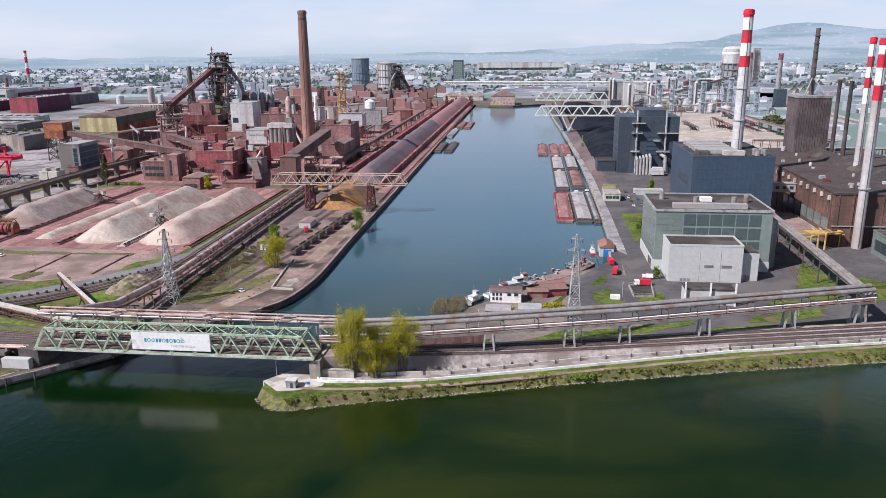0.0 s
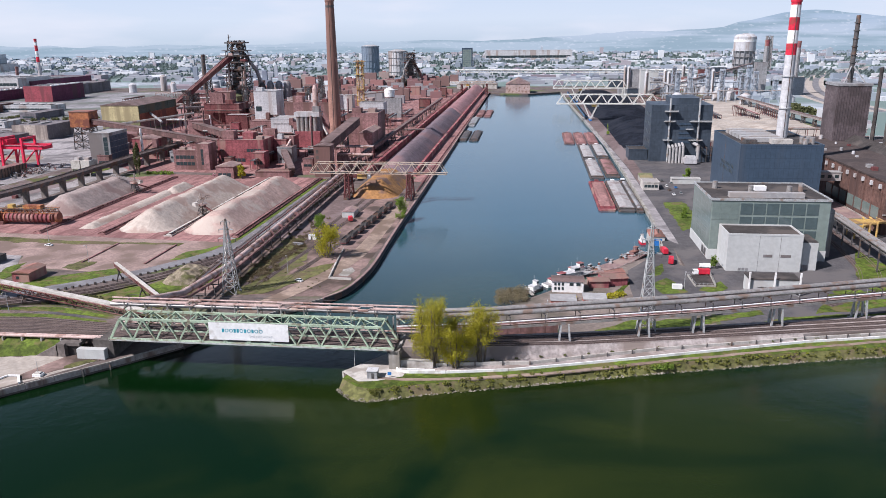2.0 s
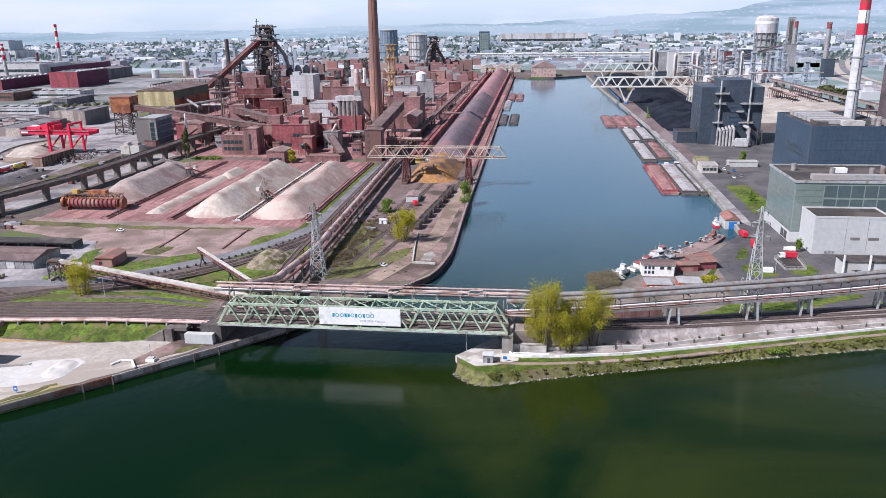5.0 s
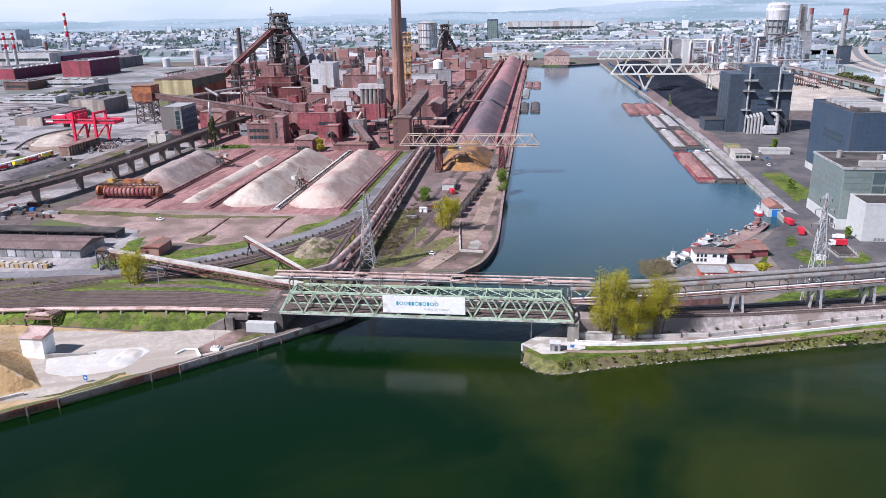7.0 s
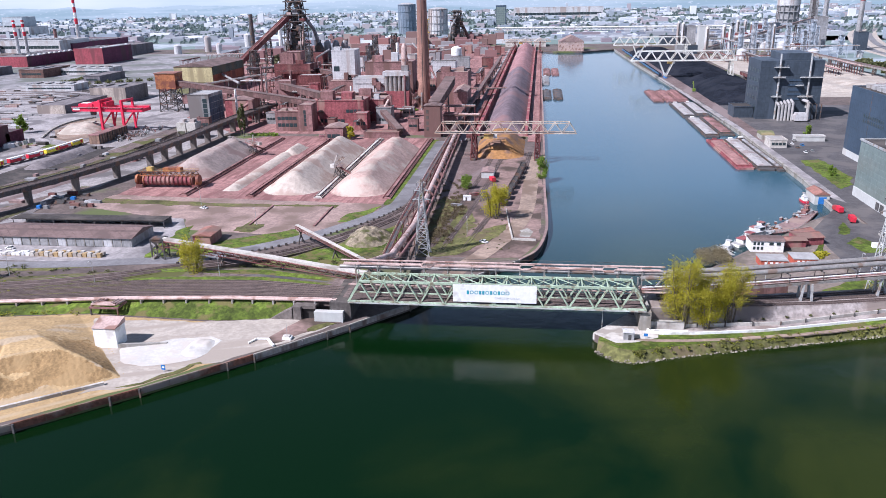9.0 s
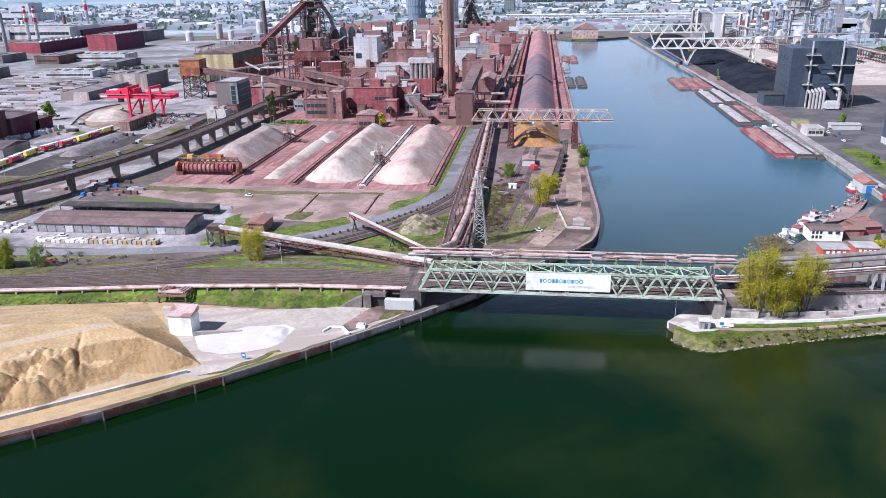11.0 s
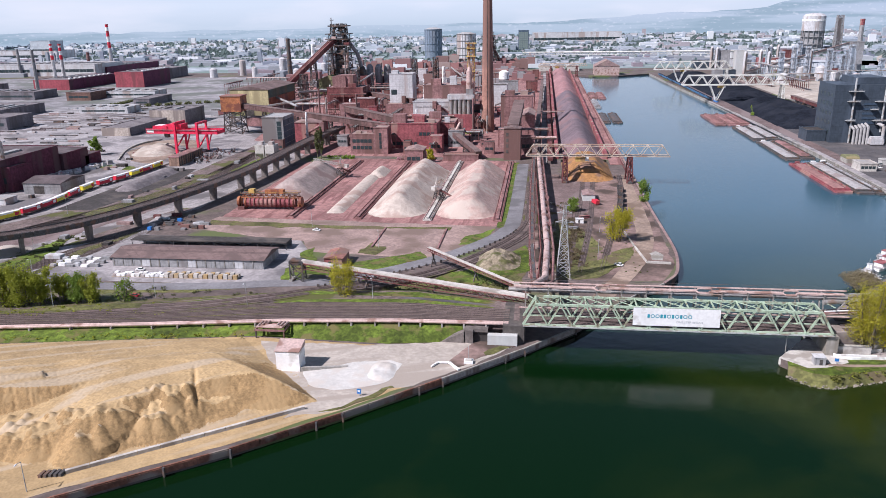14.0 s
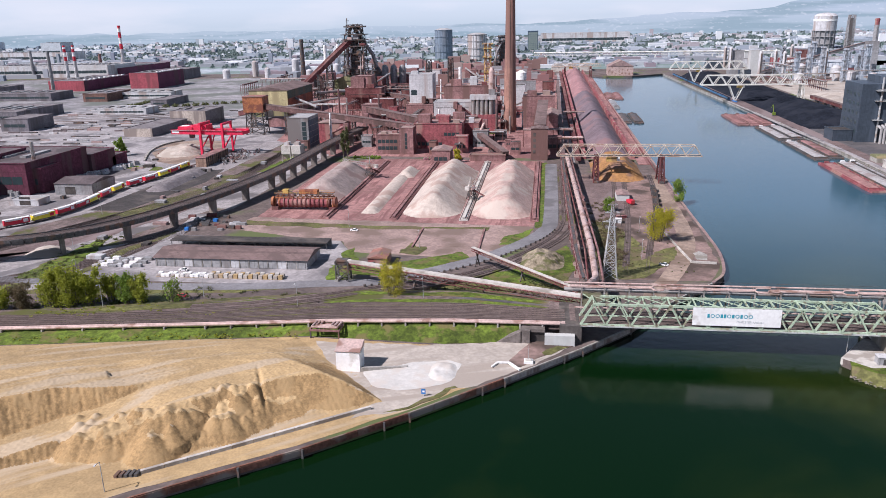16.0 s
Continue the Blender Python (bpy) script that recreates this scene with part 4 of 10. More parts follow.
for k, poly in enumerate(([(31, 367), (41, 386), (41.5, 373), (34, 364)], [(30, 352), (41.6, 361), (46, 342), (35, 337)], [(51.6, 344), (65, 360), (66, 347), (57, 342)], [(9.7, 335), (21, 356), (15, 334)], [(-10.9, 282.5), (15.7, 302), (40, 306), (73, 320.5), (72, 314.6), (33.6, 294.6), (7.4, 286.5)], [(-50, 272), (-14, 281), (-14, 290), (-46, 281)], [(61, 301), (80.6, 312), (108, 317), (142, 325), (141, 319.5), (106, 311), (73, 303)], [(95, 318), (132, 330), (134, 352), (110, 344)])):
    sheet("lawn", poly, G + 0.12, "grass", "small spring lawn by the works road", "grass")
sheet("scrub_west", [(-700, 262), (-440, 276), (-330, 290), (-300, 300), (-470, 296), (-700, 285)], G + 0.04, "scrub", "weedy strip along the works road", "grass")
sheet("yard_grass", [(-378, 412), (-300, 404), (-230, 404), (-230, 398), (-300, 397), (-380, 402)], G + 0.12, "scrub", "thin weedy strip before the stockpiles", "grass")
sheet("yard_weeds", [(-274, 352), (-266, 378), (-258, 378), (-262, 350)], G + 0.13, "scrub", "weedy patch in the gravel yard", "grass")
sheet("yard_weeds", [(-292, 318), (-276, 316), (-268, 324), (-296, 334), (-304, 330)], G + 0.13, "grass", "grassy patch around the brick hut", "grass")
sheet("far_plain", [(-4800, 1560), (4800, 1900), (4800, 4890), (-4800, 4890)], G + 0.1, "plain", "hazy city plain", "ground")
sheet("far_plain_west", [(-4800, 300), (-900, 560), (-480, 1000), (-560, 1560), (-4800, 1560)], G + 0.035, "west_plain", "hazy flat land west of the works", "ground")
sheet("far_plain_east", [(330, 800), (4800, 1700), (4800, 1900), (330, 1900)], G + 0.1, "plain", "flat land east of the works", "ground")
# floors of the rail yard: pale road, grassy cutting, track beds
sheet("yard_road", strip(smooth_line([(-440, 284), (-418, 302), (-411, 325), (-407, 348), (-409, 378), (-415, 425)], 5), 8), G + 0.17, "paved", "pale grey concrete road under the viaduct", "road")
sheet("yard_road", strip(smooth_line([(-640, 395), (-560, 410), (-530, 440), (-524, 500), (-540, 590), (-600, 680)], 5), 14), G + 0.18, "paved", "pale grey road past the maroon halls", "road")
sheet("cutting_grass", [(-452, 298), (-452, 322), (-451, 349), (-447, 373), (-437, 345), (-434, 316), (-438, 300)], G + 0.2, "grass", "green grass beside the tracks under the viaduct", "grass")
sheet("cutting_grass", [(-430, 560), (-424, 640), (-418, 690), (-412, 640), (-420, 560)], G + 0.2, "grass", "grass beside the viaduct foot", "grass")
sheet("cutting_scrub", [(-470, 420), (-448, 500), (-442, 560), (-436, 560), (-440, 490), (-458, 410)], G + 0.19, "scrub", "weeds between the yard tracks", "grass")
sheet("cutting_scrub", [(-428, 300), (-424, 345), (-414, 385), (-410, 385), (-419, 345), (-423, 302)], G + 0.19, "scrub", "weeds beside the yard tracks", "grass")
sheet("track_fan", [(-520, 235), (-440, 300), (-428, 350), (-412, 400), (-404, 440), (-412, 440), (-432, 385), (-446, 330), (-470, 300)], G + 0.07, "rail_ground", "brown track bed below the viaduct", "track bed")
sheet("track_fan", [(-500, 330), (-474, 400), (-456, 450), (-436, 540), (-434, 700), (-456, 700), (-458, 560), (-476, 460), (-510, 380)], G + 0.13, "rail_ground", "brown weedy track bed in the rail yard", "track bed")
sheet("coke_floor", [(-496, 430), (-470, 430), (-455, 520), (-462, 570), (-488, 560)], G + 0.15, "roof_dark", "dark storage floor beside the train")
sheet("oval_road", strip(smooth_line([(-520, 588), (-552, 612), (-570, 655), (-556, 690), (-530, 680), (-512, 650), (-508, 610)], 5), 5), G + 0.2, "yard_dark", "dark road loop round the sand heap", "road")
sheet("round_lawn", [(-552, 572), (-540, 566), (-532, 574), (-540, 584), (-550, 582)], G + 0.2, "grass", "small lawn in the west yard", "grass")
sheet("quay_rail_strip", [(58.5, 600), (68, 600), (68, 800), (58, 1520), (41, 1520), (47, 1100), (55.5, 800), (58.5, 680)], G + 0.13, "ash", "brown strip of the quay railway", "track bed")


# ---- truss bridge with its pipes ----
XL, XR, YF, YB, ZB, ZT = -184.5, -76.0, 246.0, 254.5, 12.2, 20.3
bridge = thing("truss_bridge", (XL, YF, 4.0), "pale green riveted steel truss bridge carrying rails and pipes", "bridge")
L, zb, zt, wd = XR - XL, ZB - 4.0, ZT - 4.0, YB - YF
NB = 12
for y in (0.0, wd):
    part("bottom_chord", Geo().beam((0, y, zb), (L, y, zb), 0.6, 0.9), "steel_green", bridge)
    part("top_chord", Geo().beam((L / NB / 2, y, zt), (L - L / NB / 2, y, zt), 0.7, 0.8), "steel_green", bridge)
    for i in range(NB):
        a, m, b = L * i / NB, L * (i + 0.5) / NB, L * (i + 1) / NB
        for o in (-0.32, 0.32):
            part("diagonal", Geo().beam((a, y + o, zb), (m, y + o, zt), 0.2, 0.5 if i else 0.8), "steel_green", bridge)
            part("diagonal", Geo().beam((m, y + o, zt), (b, y + o, zb), 0.2, 0.5 if i < NB - 1 else 0.8), "steel_green", bridge)
for i in range(NB):
    m = L * (i + 0.5) / NB
    part("cross_beam", Geo().beam((m, 0, zt), (m, wd, zt), 0.4, 0.5), "steel_green", bridge)
    if i < NB - 1:
        n2 = L * (i + 1.5) / NB
        part("wind_brace", Geo().beam((m, 0, zt), (n2, wd, zt), 0.25).beam((m, wd, zt), (n2, 0, zt), 0.25), "steel_green", bridge)
for i in range(NB + 1):
    part("floor_beam", Geo().beam((L * i / NB, -0.3, zb - 0.4), (L * i / NB, wd + 6.5, zb - 0.4), 0.5, 0.9), "steel_dark", bridge)
part("deck", Geo().box(0, 0.5, zb - 0.1, L, wd + 6, zb + 0.15), "ballast", bridge, "dark timber and ballast deck")
part("walkway", Geo().box(0, -1.5, zb - 0.25, L, -0.35, zb - 0.1), "steel_grey", bridge)
wr = Geo()
wr.beam((0, -1.5, zb + 0.9), (L, -1.5, zb + 0.9), 0.08)
for i in range(37):
    wr.beam((L * i / 36, -1.5, zb - 0.1), (L * i / 36, -1.5, zb + 0.9), 0.08)
part("handrail", wr, "steel_green", bridge)
for y in (2.2, 3.64, 5.6, 7.04):
    part("rail", Geo().box(0, y, zb + 0.15, L, y + 0.12, zb + 0.33), "rail", bridge)
# upper pipe rack behind the trusses
rack = thing("pipe_rack", (XL, YB + 2.5, 12.4), "steel rack with dusty pink pipes above the bridge", "pipe rack")
for i in range(13):
    x = L * i / 12 + 0.6 * (i == 0) - 0.6 * (i == 12)
    part("portal", Geo().beam((x, 0, 0), (x, 0, 10.4), 0.4).beam((x, 4.2, 0), (x, 4.2, 10.4), 0.4).beam((x, -0.8, 8.0), (x, 5.0, 8.0), 0.35).beam((x, -0.8, 10.4), (x, 5.0, 10.4), 0.35), "pipe_grey", rack)
    part("knee_brace", Geo().beam((x, 0, 8.0), (x + 3.4, -2.4, 6.6), 0.3), "steel_green", rack)
part("duct", Geo().tube((-6, 1.6, 8.9), (L + 8, 1.6, 8.9), 0.75, 0.75, 12), "pipe_grey", rack)
part("pipe", Geo().tube((-6, 3.6, 8.7), (L + 8, 3.6, 8.7), 0.5, 0.5, 10), "pipe_pink", rack)
part("pipe", Geo().tube((-2, -2.0, 3.0), (L + 8, -2.0, 3.0), 0.32, 0.32, 8), "pipe_pink", rack)
for y, u0 in ((-0.5, 0.24), (0.6, 0.245)):
    pts = [(-4, y, 10.9)]
    for u in (u0, u0 + 0.34, u0 + 0.62):
        pts += [(L * u, y, 10.9), (L * u + 0.8, y - 2.2, 10.9), (L * u + 4, y - 2.2, 10.9), (L * u + 4.8, y, 10.9)] if y < 0 else [(L * u, y, 10.9), (L * u + 0.3, y, 11.5), (L * u + 5, y, 11.5), (L * u + 5.3, y, 10.9)]
    part("pipe", Geo().path(pts + [(L + 6, y, 10.9)], 0.3, 8), "pipe_pink", rack)
part("pipe", Geo().tube((-6, 3.4, 11.0), (L + 8, 3.4, 11.0), 0.35, 0.35, 8), "pipe_pink", rack)
part("catwalk", Geo().box(0, 4.2, 10.5, L, 5.2, 10.6).beam((0, 5.2, 11.7), (L, 5.2, 11.7), 0.1), "steel_dark", rack)
part("end_brace", Geo().beam((L - 9, 0, 0), (L - 4, 0, 8), 0.5).beam((L + 1, 0, 0), (L + 7, 0, 8), 0.5).beam((L - 2, 0, 0), (L - 2, 0, 8), 0.5), "pipe_grey", rack)
# banner
ban = thing("banner", (-145.1, 245.3, 13.7), "long white banner with teal name and grey slogan", "banner")
part("sheet", Geo().box(0, -0.05, 0, 30.3, 0.05, 6.7), "white_paint", ban)
frame_bars = Geo().beam((0, 0.1, 6.75), (30.3, 0.1, 6.75), 0.15).beam((0, 0.1, -0.05), (30.3, 0.1, -0.05), 0.15)
part("frame", frame_bars, "steel_grey", ban)
def ring_mark(x, z, r, band):
    n, v, f = 18, [], []
    for y in (-0.09, -0.055):
        for q in (r, r - band):
            v += [(x + q * math.cos(math.tau * k / n), y, z + q * math.sin(math.tau * k / n)) for k in range(n)]
    for k in range(n):
        j = (k + 1) % n
        f += [(k, j, n + j, n + k), (2 * n + j, 2 * n + k, 3 * n + k, 3 * n + j), (j, k, 2 * n + k, 2 * n + j), (n + k, n + j, 3 * n + j, 3 * n + k)]
    return Geo().add(v, f)


x = 5.0
for shape in ("bar", "ring", "ring", "bar", "bar", "ring", "bar", "ring", "bar", "ring", "ring"):
    if shape == "bar":
        g, step = Geo().box(x + 0.05, -0.09, 3.03, x + 0.85, -0.055, 4.45), 1.15
    else:
        g, step = ring_mark(x + 0.72, 3.75, 0.72, 0.24), 1.68
    part("name_mark", g, "teal", ban, "teal plain shape of the name")
    x += step
fc = bpy.data.curves.new("slogan", "FONT")
fc.body, fc.size, fc.extrude = "ONE STEP AHEAD.", 1.15, 0.01
slog = new("slogan", fc)
slog.parent = ban
slog.matrix_basis = pose(15.2, -0.08, 1.3, 90, 0, 0)
fc.materials.append(M["grey_ink"])
tagged(slog, "small grey slogan")

# abutments
ab = thing("west_abutment", (-206, 244, 4.2), "concrete bridge abutment with a white box and a dark underpass", "abutment")
# the wall below the deck takes a near-black colour
part("pier_wall", Geo().box(14, 2, -2, 22, 26, 7.3), "dark_stone", ab)
part("white_box", Geo().box(8.5, -0.6, 0, 19.5, 2, 4.2), "white_render", ab)
part("wing_wall", Geo().add([(-10, 0.5, 0), (0, 0.5, 0), (0, 0.5, 5), (-10, 3.5, 0), (0, 3.5, 0), (0, 3.5, 5)], [(0, 1, 2), (5, 4, 3), (0, 2, 5, 3), (1, 4, 5, 2), (0, 3, 4, 1)]), "dark_concrete", ab)
part("side_wall", Geo().box(-0.4, 0.5, 0, 3, 6, 5.4), "dark_concrete", ab)
# dark panel stands for the shade inside the underpass
part("underpass", Geo().box(3, 2.4, 0, 8.5, 2.8, 4.4), "roof_dark", ab, "dark panel in place of the shaded underpass")
part("lintel", Geo().box(3, 1.6, 4.4, 8.5, 6, 5.6), "dark_concrete", ab)
ae = thing("east_abutment", (-78, 244, 4.2), "pale concrete abutment and retaining wall at the pier", "abutment")
part("pier_wall", Geo().box(0, 1.5, -3, 4, 26, 7.4), "concrete", ae)
part("retaining_wall", Geo().box(4, 3.4, 0, 16, 4.4, 3.2), "pale_concrete", ae)
part("wall_cap", Geo().box(3.9, 3.2, 3.2, 16.1, 4.6, 3.4), "concrete", ae)
part("terrace_wall", Geo().box(4, 0.6, 0, 17, 1.1, 1.2), "white_paint", ae)
for y in (1.5, 10):
    part("bearing", Geo().box(-0.6, y, 6.6, 0.6, y + 2, 7.8), "steel_dark", ae)
solo("pier_slab", Geo().prism([(-94.5, 242), (-80.5, 260), (-70, 254.5), (-72, 240), (-80.5, 235.5), (-87, 234.5)], 2.0, G + 0.1), "pale_concrete", "pale concrete pier slab at the harbour mouth", "pier", kind="structure")
hut = thing("gauge_hut", (-82.5, 238.6, G + 0.1), "small grey cubic gauge hut on the pier", "hut")
part("wall", Geo().box(-1.8, -1.6, 0, 1.8, 1.6, 2.7), "mid_grey", hut)
part("roof", Geo().box(-2.0, -1.8, 2.7, 2.0, 1.8, 2.95), "grey_clad", hut)
part("door", Geo().box(-0.2, -1.68, 0.05, 0.8, -1.6, 2.1), "steel_dark", hut)
bs = thing("information_board", (-76.5, 238.8, G + 0.1), "blue information board on the pier", "sign")
part("post", Geo().box(-0.06, -0.06, 0, 0.06, 0.06, 2.0), "steel_grey", bs)
part("panel", Geo().box(-0.7, -0.1, 0.9, 0.7, -0.07, 2.0), "blue_paint", bs)
par = thing("white_parapet", (0, 0, G), "low white parapet wall along the river railway", "parapet")
tagged(par, kind="structure")
for a, b in zip(PARAPET, PARAPET[1:]):
    n = max(1, int(math.dist(a, b) / 12))
    for k in range(n):
        p, q = Vector((*a, 0.5)).lerp(Vector((*b, 0.5)), k / n), Vector((*a, 0.5)).lerp(Vector((*b, 0.5)), (k + 0.99) / n)
        part("wall_panel", Geo().beam(p, q, 0.5, 1.0), "white_paint", par)


wl2 = thing("track_wall", (0, 0, 4.4), "pale low wall with small posts beside the river track", "wall")
tagged(wl2, kind="structure")
W2 = [(-66, 248.5), (-57, 250.2), (-27, 254.3), (21, 271.2), (80, 287.2), (142, 301.6), (420, 375.5)]
for a, b in zip(W2, W2[1:]):
    n = max(1, int(math.dist(a, b) / 9))
    for k in range(n):
        p, q = Vector((*a, 0.9)).lerp(Vector((*b, 0.9)), k / n), Vector((*a, 0.9)).lerp(Vector((*b, 0.9)), (k + 0.985) / n)
        part("wall_panel", Geo().beam(p - Vector((0, 0, 0.3)), q - Vector((0, 0, 0.3)), 0.45, 1.5), "pale_concrete", wl2)
        part("post", Geo().box(p.x - 0.2, p.y - 0.6, 0.0, p.x + 0.2, p.y - 0.32, 1.7), "steel_dark", wl2)


# ---- rails on both embankments ----
def level(x, front, back, k):
    for (a, b), (c, d) in zip(zip(front, front[1:]), zip(back, back[1:])):
        if a[0] <= x <= b[0]:
            t = (x - a[0]) / (b[0] - a[0])
            p, q = Vector(a).lerp(Vector(b), t), Vector(c).lerp(Vector(d), t)
            return p.lerp(q, k)


def railway(front, back, xs, k0, k1):
    t = thing("railway_track", tuple(level(xs[0], front, back, k0)), "pair of worn steel rails on dark sleepers", "railway track", "tracks on the embankments")
    o = t.location.copy()
    n = int((xs[1] - xs[0]) / 12)
    pts = [level(xs[0] + (xs[1] - xs[0]) * i / n, front, back, k0 + (k1 - k0) * i / n) - o + Vector((0, 0, 0.25)) for i in range(n + 1)]
    for off in (-0.75, 0.75):
        part("rail", Geo().sweep([a + Vector((0, off, 0)) for a in pts], 0.16, 0.2), "rail", t)
    part("bed", Geo().sweep([a - Vector((0, 0, 0.22)) for a in pts], 3.0, 0.1), "ballast", t)
    s = Geo()
    for a, b in zip(pts, pts[1:]):
        for j in range(8):
            p = a.lerp(b, j / 8)
            s.box(p.x - 0.13, p.y - 1.3, p.z - 0.28, p.x + 0.13, p.y + 1.3, p.z - 0.1)
    tagged(part("sleeper_bed", s, "sleeper", t), kind="stuff")


def patch(name, xs, k0, k1, up, material, label, category):
    """A thin uneven strip lying on the sloping embankment top."""
    f, b = [], []
    n = int((xs[1] - xs[0]) / 3)
    for i in range(n + 1):
        x, e = xs[0] + (xs[1] - xs[0]) * i / n, math.sin(math.pi * i / n) ** 0.5
        m, w = (k0 + k1) / 2, (k1 - k0) / 2 * e
        f.append(tuple(level(x, EMB_F, EMB_B, max(0.01, m - w * (1 + 0.35 * noise.noise((x * 0.12, k0, 1))))) + Vector((0, 0, up))))
        b.append(tuple(level(x, EMB_F, EMB_B, min(0.99, m + w * (1 + 0.35 * noise.noise((x * 0.12, k1, 5))))) + Vector((0, 0, up))))
    g = Geo()
    k = n + 1
    g.add(f + b + [(x, y, z - 0.3) for x, y, z in f] + [(x, y, z - 0.3) for x, y, z in b], [q for i in range(n) for q in ((i, i + 1, k + i + 1, k + i), (2 * k + i, 2 * k + i + 1, i + 1, i), (k + i, k + i + 1, 3 * k + i + 1, 3 * k + i))])
    solo(name, g, material, label, category, kind="structure")


patch("track_grass", (-290, -196), 0.56, 0.70, 0.10, "grass", "grass strip behind the tracks", "grass")
patch("track_grass", (-262, -196), 0.80, 0.97, 0.10, "grass", "grass strip along the pipe foot", "grass")
patch("track_scrub", (-400, -300), 0.74, 0.98, 0.10, "scrub", "weedy strip beside the sidings", "grass")
patch("track_scrub", (-330, -262), 0.84, 0.98, 0.12, "grass", "weedy edge of the embankment", "grass")
patch("track_scrub", (-395, -262), 0.235, 0.27, 0.10, "scrub", "weeds between two tracks", "grass")
patch("track_scrub", (-380, -240), 0.44, 0.49, 0.10, "scrub", "weeds between two tracks", "grass")
patch("loop_path", (-238, -196), 0.71, 0.79, 0.12, "asphalt", "narrow grey path behind the tracks", "path")
for k0, k1 in ((0.07, 0.07), (0.18, 0.17), (0.31, 0.27), (0.40, 0.37), (0.54, 0.46), (0.68, 0.52)):
    railway(EMB_F, EMB_B, (-640, -190), k0, k1)
for k0, k1 in ((0.15, 0.18), (0.45, 0.45), (0.75, 0.75)):
    railway(RE_F, RE_B, (-70, 400), k0, k1)


# ---- west side: stockyard, sinter plant, furnace ----
def chimney(x, y, z0, z1, r0, r1, rows, label, name="chimney", rings=()):
    """A tapering stack of coloured lengths: rows of (share of the height at the top of the length, material)."""
    t = thing(name, (x, y, z0), label, "chimney")
    h, a = z1 - z0, 0.0
    for b, m in rows:
        ra, rb = r0 + (r1 - r0) * a, r0 + (r1 - r0) * b
        part("shaft", Geo().tube((0, 0, h * a), (0, 0, h * b), ra, rb, 24), m, t)
        a = b
    part("rim", Geo().tube((0, 0, h - 3.2), (0, 0, h - 0.4), r1 * 1.12, r1 * 1.12, 24).tube((0, 0, h - 0.4), (0, 0, h + 0.3), r1 * 0.85, r1 * 0.85, 24), rows[-1][1], t)
    for k in rings:
        r = r0 + (r1 - r0) * k
        part("ring", Geo().tube((0, 0, h * k - 0.4), (0, 0, h * k + 0.4), r + 0.7, r + 0.7, 24), "steel_grey", t)
    part("ladder", Geo().beam((0, -r0 * 1.03, 1), (0, -r1 * 1.03, h - 4), 0.35, 0.2), "steel_dark", t)
    return t


M["chimney_brick"] = mat("brown_chimney_brick", (0.30, 0.165, 0.13), var=0.18, big=0.05, fine=0.9, stain=(0.20, 0.115, 0.095), amount=0.4, stain_scale=0.06, streak=True)
chimney(-237, 792, G, 157, 7.0, 4.3, ((0.94, "chimney_brick"), (0.955, "steel_dark"), (1.0, "chimney_brick")), "tall tapering brown brick chimney of the sinter plant")

# stockpiles on the red yard
def pile(x0, y0, x1, y1, h, m, label, seed, slope=0.68, rough=0.4, step=1.6, sag=0.08):
    return solo("stockpile", Geo().heap(x0, y0, x1, y1, G + 0.05, h, slope, rough, step, seed, sag), m, label, "stockpile", "stockpiles in the yard", smooth=True)


pile(-371, 462, -331, 566, 12.6, "grey_pile", "long greyish crushed-stone stockpile", 1)
pile(-313, 432, -302, 548, 2.2, "lime_pile", "low pale strip of crushed stone", 2)
pile(-312, 540, -298, 574, 4.6, "lime_pile", "low pale block of crushed stone at the strip's end", 6)
pile(-287, 424, -250, 578, 12.0, "lime_pile", "high pale limestone stockpile with a sharp ridge", 3)
pile(-243.5, 423, -205.5, 578, 11.8, "pink_pile", "high pinkish stone stockpile with a sharp ridge", 4)
for x in (-332, -289.5, -246.5, -204.5):
    t = thing("belt_track", (x, 418, G), "low stockyard conveyor on a rusty bed", "conveyor", "stockyard conveyors")
    part("bed", Geo().box(-2.6, 0, 0, 2.6, 190, 0.9), "red_dust" if x != -246.5 else "pale_concrete", t)
    part("belt", Geo().box(-0.8, 2, 1.5, 0.8, 188, 1.7), "brick_brown" if x != -246.5 else "pale_concrete", t)
    for s in (-2.0, 2.0):
        part("runner_rail", Geo().box(s - 0.15, 0, 0.9, s + 0.15, 190, 1.15), "dark_red", t)
    frame_mesh = Geo().box(-1.0, 0, 0.9, 1.0, 0.3, 1.5).mesh("belt_frame")
    for k in range(32):
        part("belt_frame", frame_mesh, "dark_red", t, move=(0, 3 + k * 6, 0))

# drum reclaimer
rc = thing("bucket_reclaimer", (-352, 443, G), "rusty orange bucket-drum reclaimer bridging the stockyard", "reclaimer")
for x in (-19, 19):
    part("bogie", Geo().box(x - 2.2, -5, 0, x + 2.2, 5, 2.2), "dark_red", rc)
    for y in (-3.4, 3.4):
        part("leg", Geo().beam((x, y, 2.2), (x, y * 0.5, 8), 0.9), "orange", rc)
part("drum", Geo().tube((-17, -1.5, 4.4), (17, -1.5, 4.4), 2.9, 2.9, 16), "brick_red", rc, "long rust-red bucket drum")
for k in range(12):
    x = -16 + k * 2.9
    part("bucket_ring", Geo().tube((x - 0.35, -1.5, 4.4), (x + 0.35, -1.5, 4.4), 3.5, 3.5, 12), "orange" if k in (0, 11) else "dark_red", rc)
part("girder", warren(warren(Geo(), (-19, -2.5, 7.6), (19, -2.5, 7.6), 2.6, 10, 0.5), (-19, 2.5, 7.6), (19, 2.5, 7.6), 2.6, 10, 0.5), "orange", rc)
part("machine_house", Geo().box(-3, -2.2, 10.2, 9, 2.2, 12.6), "orange", rc)
